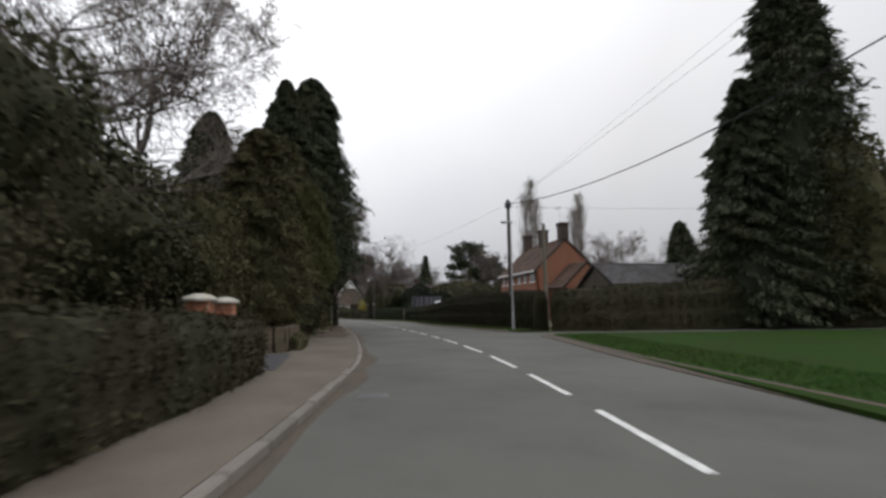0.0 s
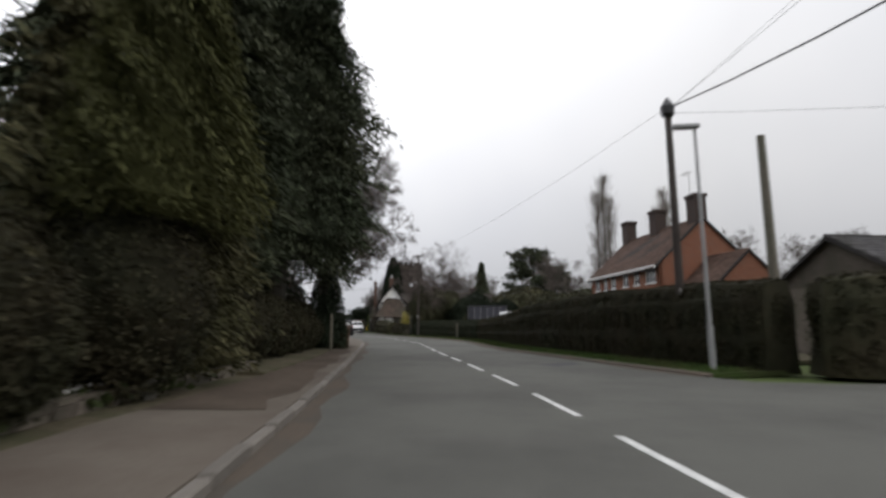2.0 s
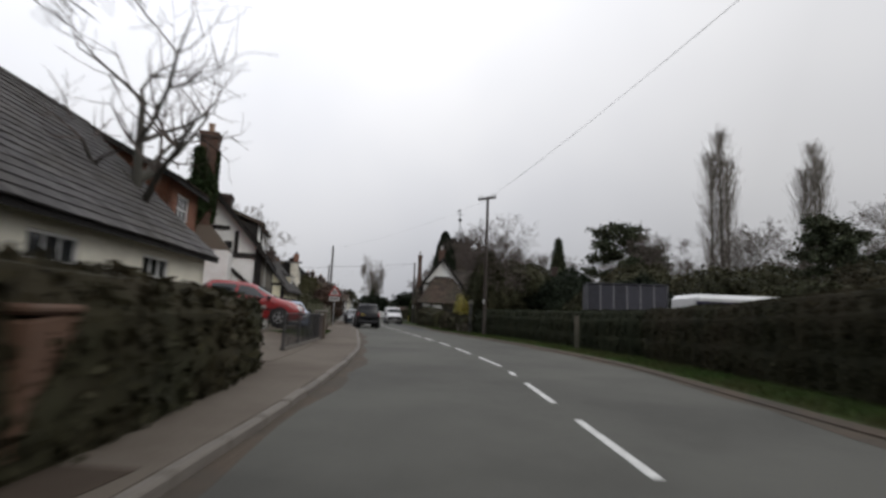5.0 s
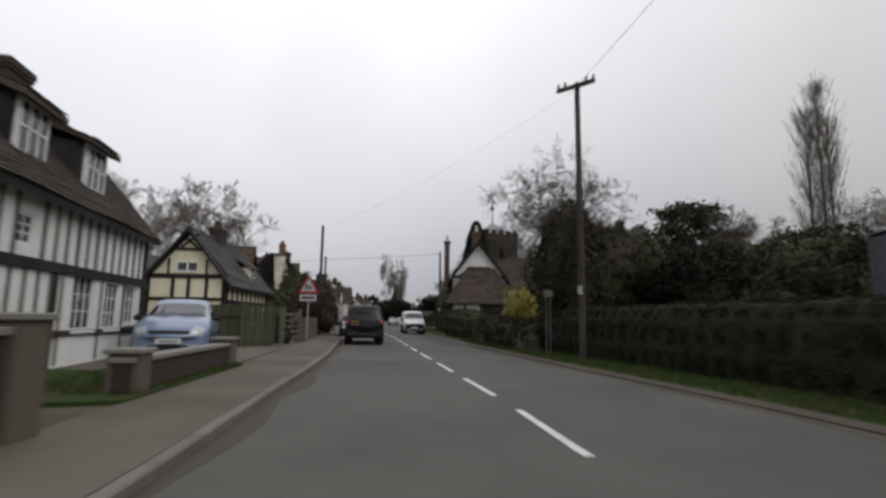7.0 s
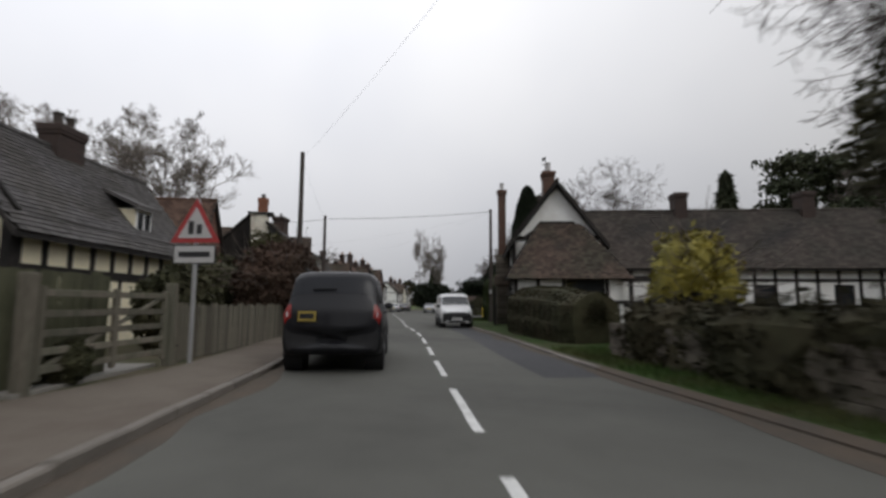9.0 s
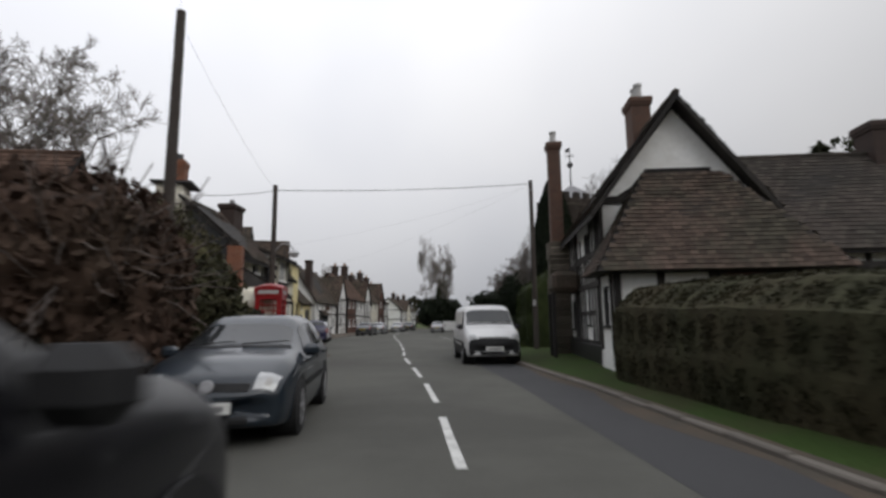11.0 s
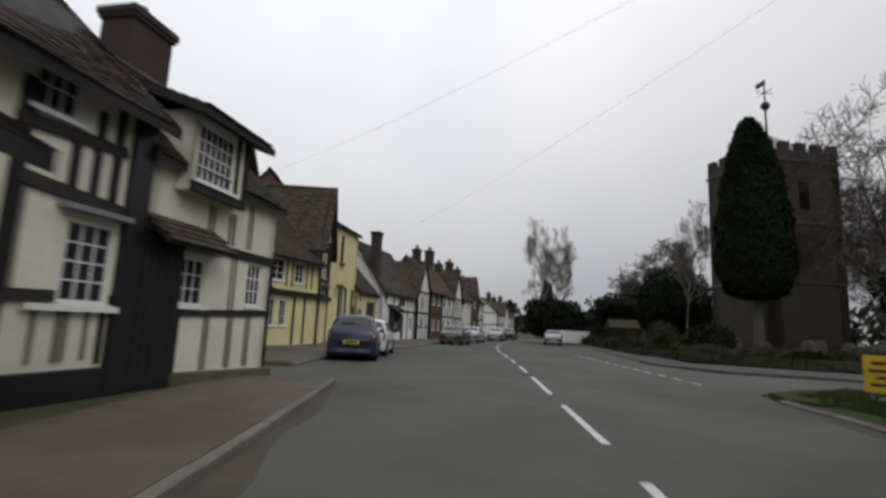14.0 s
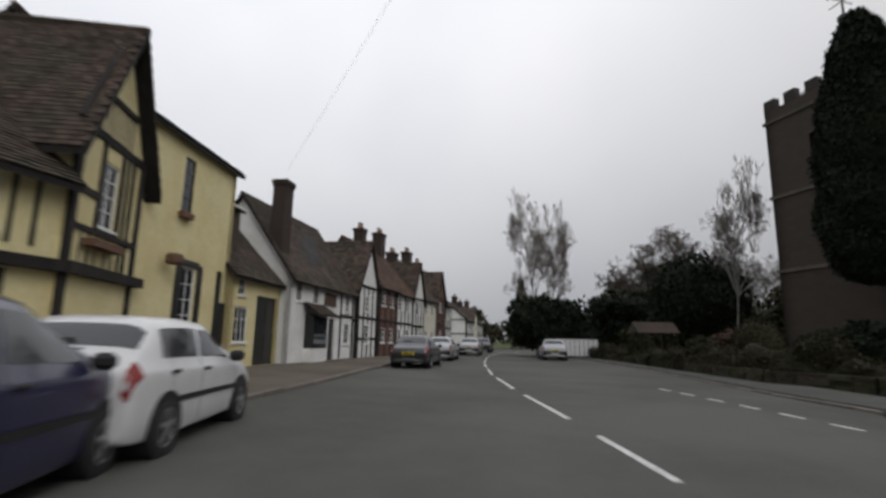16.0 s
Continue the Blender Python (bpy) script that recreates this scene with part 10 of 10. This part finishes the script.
    part("air_intake", boxed(f + 0.05, f + 0.125, -hw * 0.5, hw * 0.5, clear + 0.07, clear + 0.15, 0.02), M["carplastic"], t)
    if badge:
        q = shell(13.7, 10)
        bm = lathe(bmesh.new(), [(0.075, -0.01), (0.07, 0.012), (0.05, 0.016), (0.045, 0.008)], 20)
        bmesh.ops.transform(bm, matrix=Matrix.Translation((q.x + 0.012, 0, q.z)) @ Matrix.Rotation(radians(75), 4, "Y"), verts=bm.verts)
        part("badge", bm, M["alloy"], t, "round chrome badge")
    q = shell(15, 10)
    pf = part("number_plate", boxed(q.x - 0.02, q.x + 0.025, -0.26, 0.26, clear + 0.19, clear + 0.3), M["platewhite"], t)
    part("plate_bar", boxed(q.x + 0.026, q.x + 0.029, -0.2, 0.2, clear + 0.22, clear + 0.27), M["steel"], pf)
    zp = plate_z or belt - 0.26
    q = shell(float(np.interp(zp, [clear + 0.48, belt - 0.24, belt - 0.03], [1, 2, 3])), 10)
    pr = part("number_plate", boxed(q.x - 0.03, q.x + 0.06, plate_y - plate_w, plate_y + plate_w, zp - plate_h, zp + plate_h), M[plate], t)
    part("plate_bar", boxed(q.x - 0.034, q.x - 0.031, plate_y - plate_w * 0.77, plate_y + plate_w * 0.77, zp - plate_h * 0.5, zp + plate_h * 0.5), M["carplastic"], pr)
    if rails:
        for s in (-1, 1):
            part("roof_rail", tube(bmesh.new(), (cowl - screen - 0.3, s * hw * 0.66, H + 0.02), (b + deck + rear + 0.3, s * hw * 0.66, H + 0.02), 0.022, 0.022, 6), M["carplastic"], t)
    if not van:
        q = shell(4.45, 10)
        part("wiper", boxed(q.x - 0.05, q.x - 0.02, -0.05, 0.36, q.z - 0.01, q.z + 0.012), M["carplastic"], t)
    for y0 in (0.05, -0.6):
        q0, q1 = shell(9.93, 10), shell(9.9, 9)
        part("wiper", tube(bmesh.new(), (q0.x + 0.02, y0, q0.z + 0.02), (q0.x - 0.05, y0 + 0.55, q0.z + 0.05), 0.012, 0.008, 5), M["carplastic"], t)
    return t


car("parked_estate_car", (-18.75, 73.0), (-0.42, 0.9075), "near black off road car parked by the kerb", "c_suv", 4.6, 1.74, 1.8, 1.13, 1.0, 1.2, 0.55, 0.0, 0.24, 0.3, 0.37, square=0.45, rails=True, lamps="pillar", doors=3, plate_y=0.42, plate_z=0.98, cladding=True, glass="privacyglass", plate="plateold", plate_w=0.15, plate_h=0.085)
car("parked_hatchback", (-22.4, 79.5), (0.45, -0.893), "dark blue hatchback parked facing the traffic", "c_green", 3.75, 1.66, 1.42, 0.91, 0.78, 1.0, 0.68, 0.05, 0.42, 0.18, 0.3, bumper="c_green", badge=True, spokes=7)
car("parked_hatchback", (-38.3, 104.1), (-0.575, 0.818), "violet blue small hatchback parked by the kerb", "c_blue", 3.7, 1.66, 1.54, 0.97, 0.82, 0.85, 0.75, 0.02, 0.34, 0.18, bumper="c_blue", lamps="round", plate_z=0.62)
car("parked_hatchback", (-39.75, 106.85), (-0.5, 0.866), "white five door hatchback parked by the kerb", "c_white", 3.85, 1.64, 1.45, 0.93, 0.76, 1.0, 0.7, 0.08, 0.4, 0.18, square=0.25, bumper="c_white", plate_z=0.66)
car("parked_saloon", (-44.9, 123.6), (-0.3, 0.954), "dark grey car parked by the kerb", "c_grey", 4.2, 1.7, 1.42, 0.9, 0.74, 1.05, 0.75, 0.3, 0.5)
car("parked_saloon", (-47.5, 131.6), (-0.3, 0.954), "silver car parked by the kerb", "c_pale", 4.2, 1.7, 1.42, 0.9, 0.74, 1.05, 0.75, 0.3, 0.5)
car("parked_saloon", (-50.3, 143.0), (-0.3, 0.954), "pale car parked by the kerb", "c_pale", 4.2, 1.7, 1.42, 0.9, 0.74, 1.05, 0.75, 0.3, 0.5)
car("parked_saloon", (-53.4, 154.0), (-0.25, 0.97), "dark car parked by the kerb", "c_grey", 4.2, 1.7, 1.5, 0.9, 0.74, 1.05, 0.75, 0.3, 0.5)
car("parked_saloon", (-42.3, 138.6), (-0.33, 0.944), "silver white saloon parked opposite", "c_pale", 4.3, 1.7, 1.42, 0.9, 0.74, 1.05, 0.75, 0.35, 0.55)
car("parked_hatchback", (-18.8, 61.2), (0.58, -0.815), "silver blue hatchback parked before the cottage", "c_silver", 3.95, 1.7, 1.5, 0.95, 0.8, 0.95, 0.85, 0.05, 0.4, bumper="c_silver").location.z = 0.15
red = car("parked_hatchback", (-15.36, 51.73), (0.9, 0.43), "red hatchback parked on the raised drive", "c_red", 3.8, 1.7, 1.46, 0.92, 0.76, 0.95, 0.8, 0.05, 0.45, bumper="c_red")
red.location.z, red.rotation_euler = 0.64, (0, radians(3), math.atan2(0.43, 0.9))
car("white_van", (-22.12, 90.35), (0.41, -0.912), "small white van with dark bumpers on the road", "c_white", 4.1, 1.74, 1.84, 1.1, 0.93, 0.85, 0.5, 0.0, 0.1, 0.24, 0.31, square=0.5, van=True, cladding=True, spokes=4)

# ---- single bricks of the gate pillars ----
bm = boxed(-0.106, 0.106, -0.05, 0.05, -0.032, 0.032, 0.005)
brick_mesh = bpy.data.meshes.new("brick")
bm.to_mesh(brick_mesh)
bm.free()
brick_mesh.materials.append(M["brickpiece"])
for t, h, w in PILLARS:
    for c in range(int(h / 0.075)):
        z = 0.04 + c * 0.075
        for k in range(4):
            for s in (-0.115, 0.115):
                ob = part("brick", brick_mesh, parent=t)
                sh = 0.02 if (c + k) % 2 else -0.02
                ob.matrix_basis = pose(0, 0, z, 0, 0, 90 * k) @ pose(s + sh, -w / 2 + 0.048 + random.uniform(-0.004, 0.004), 0)
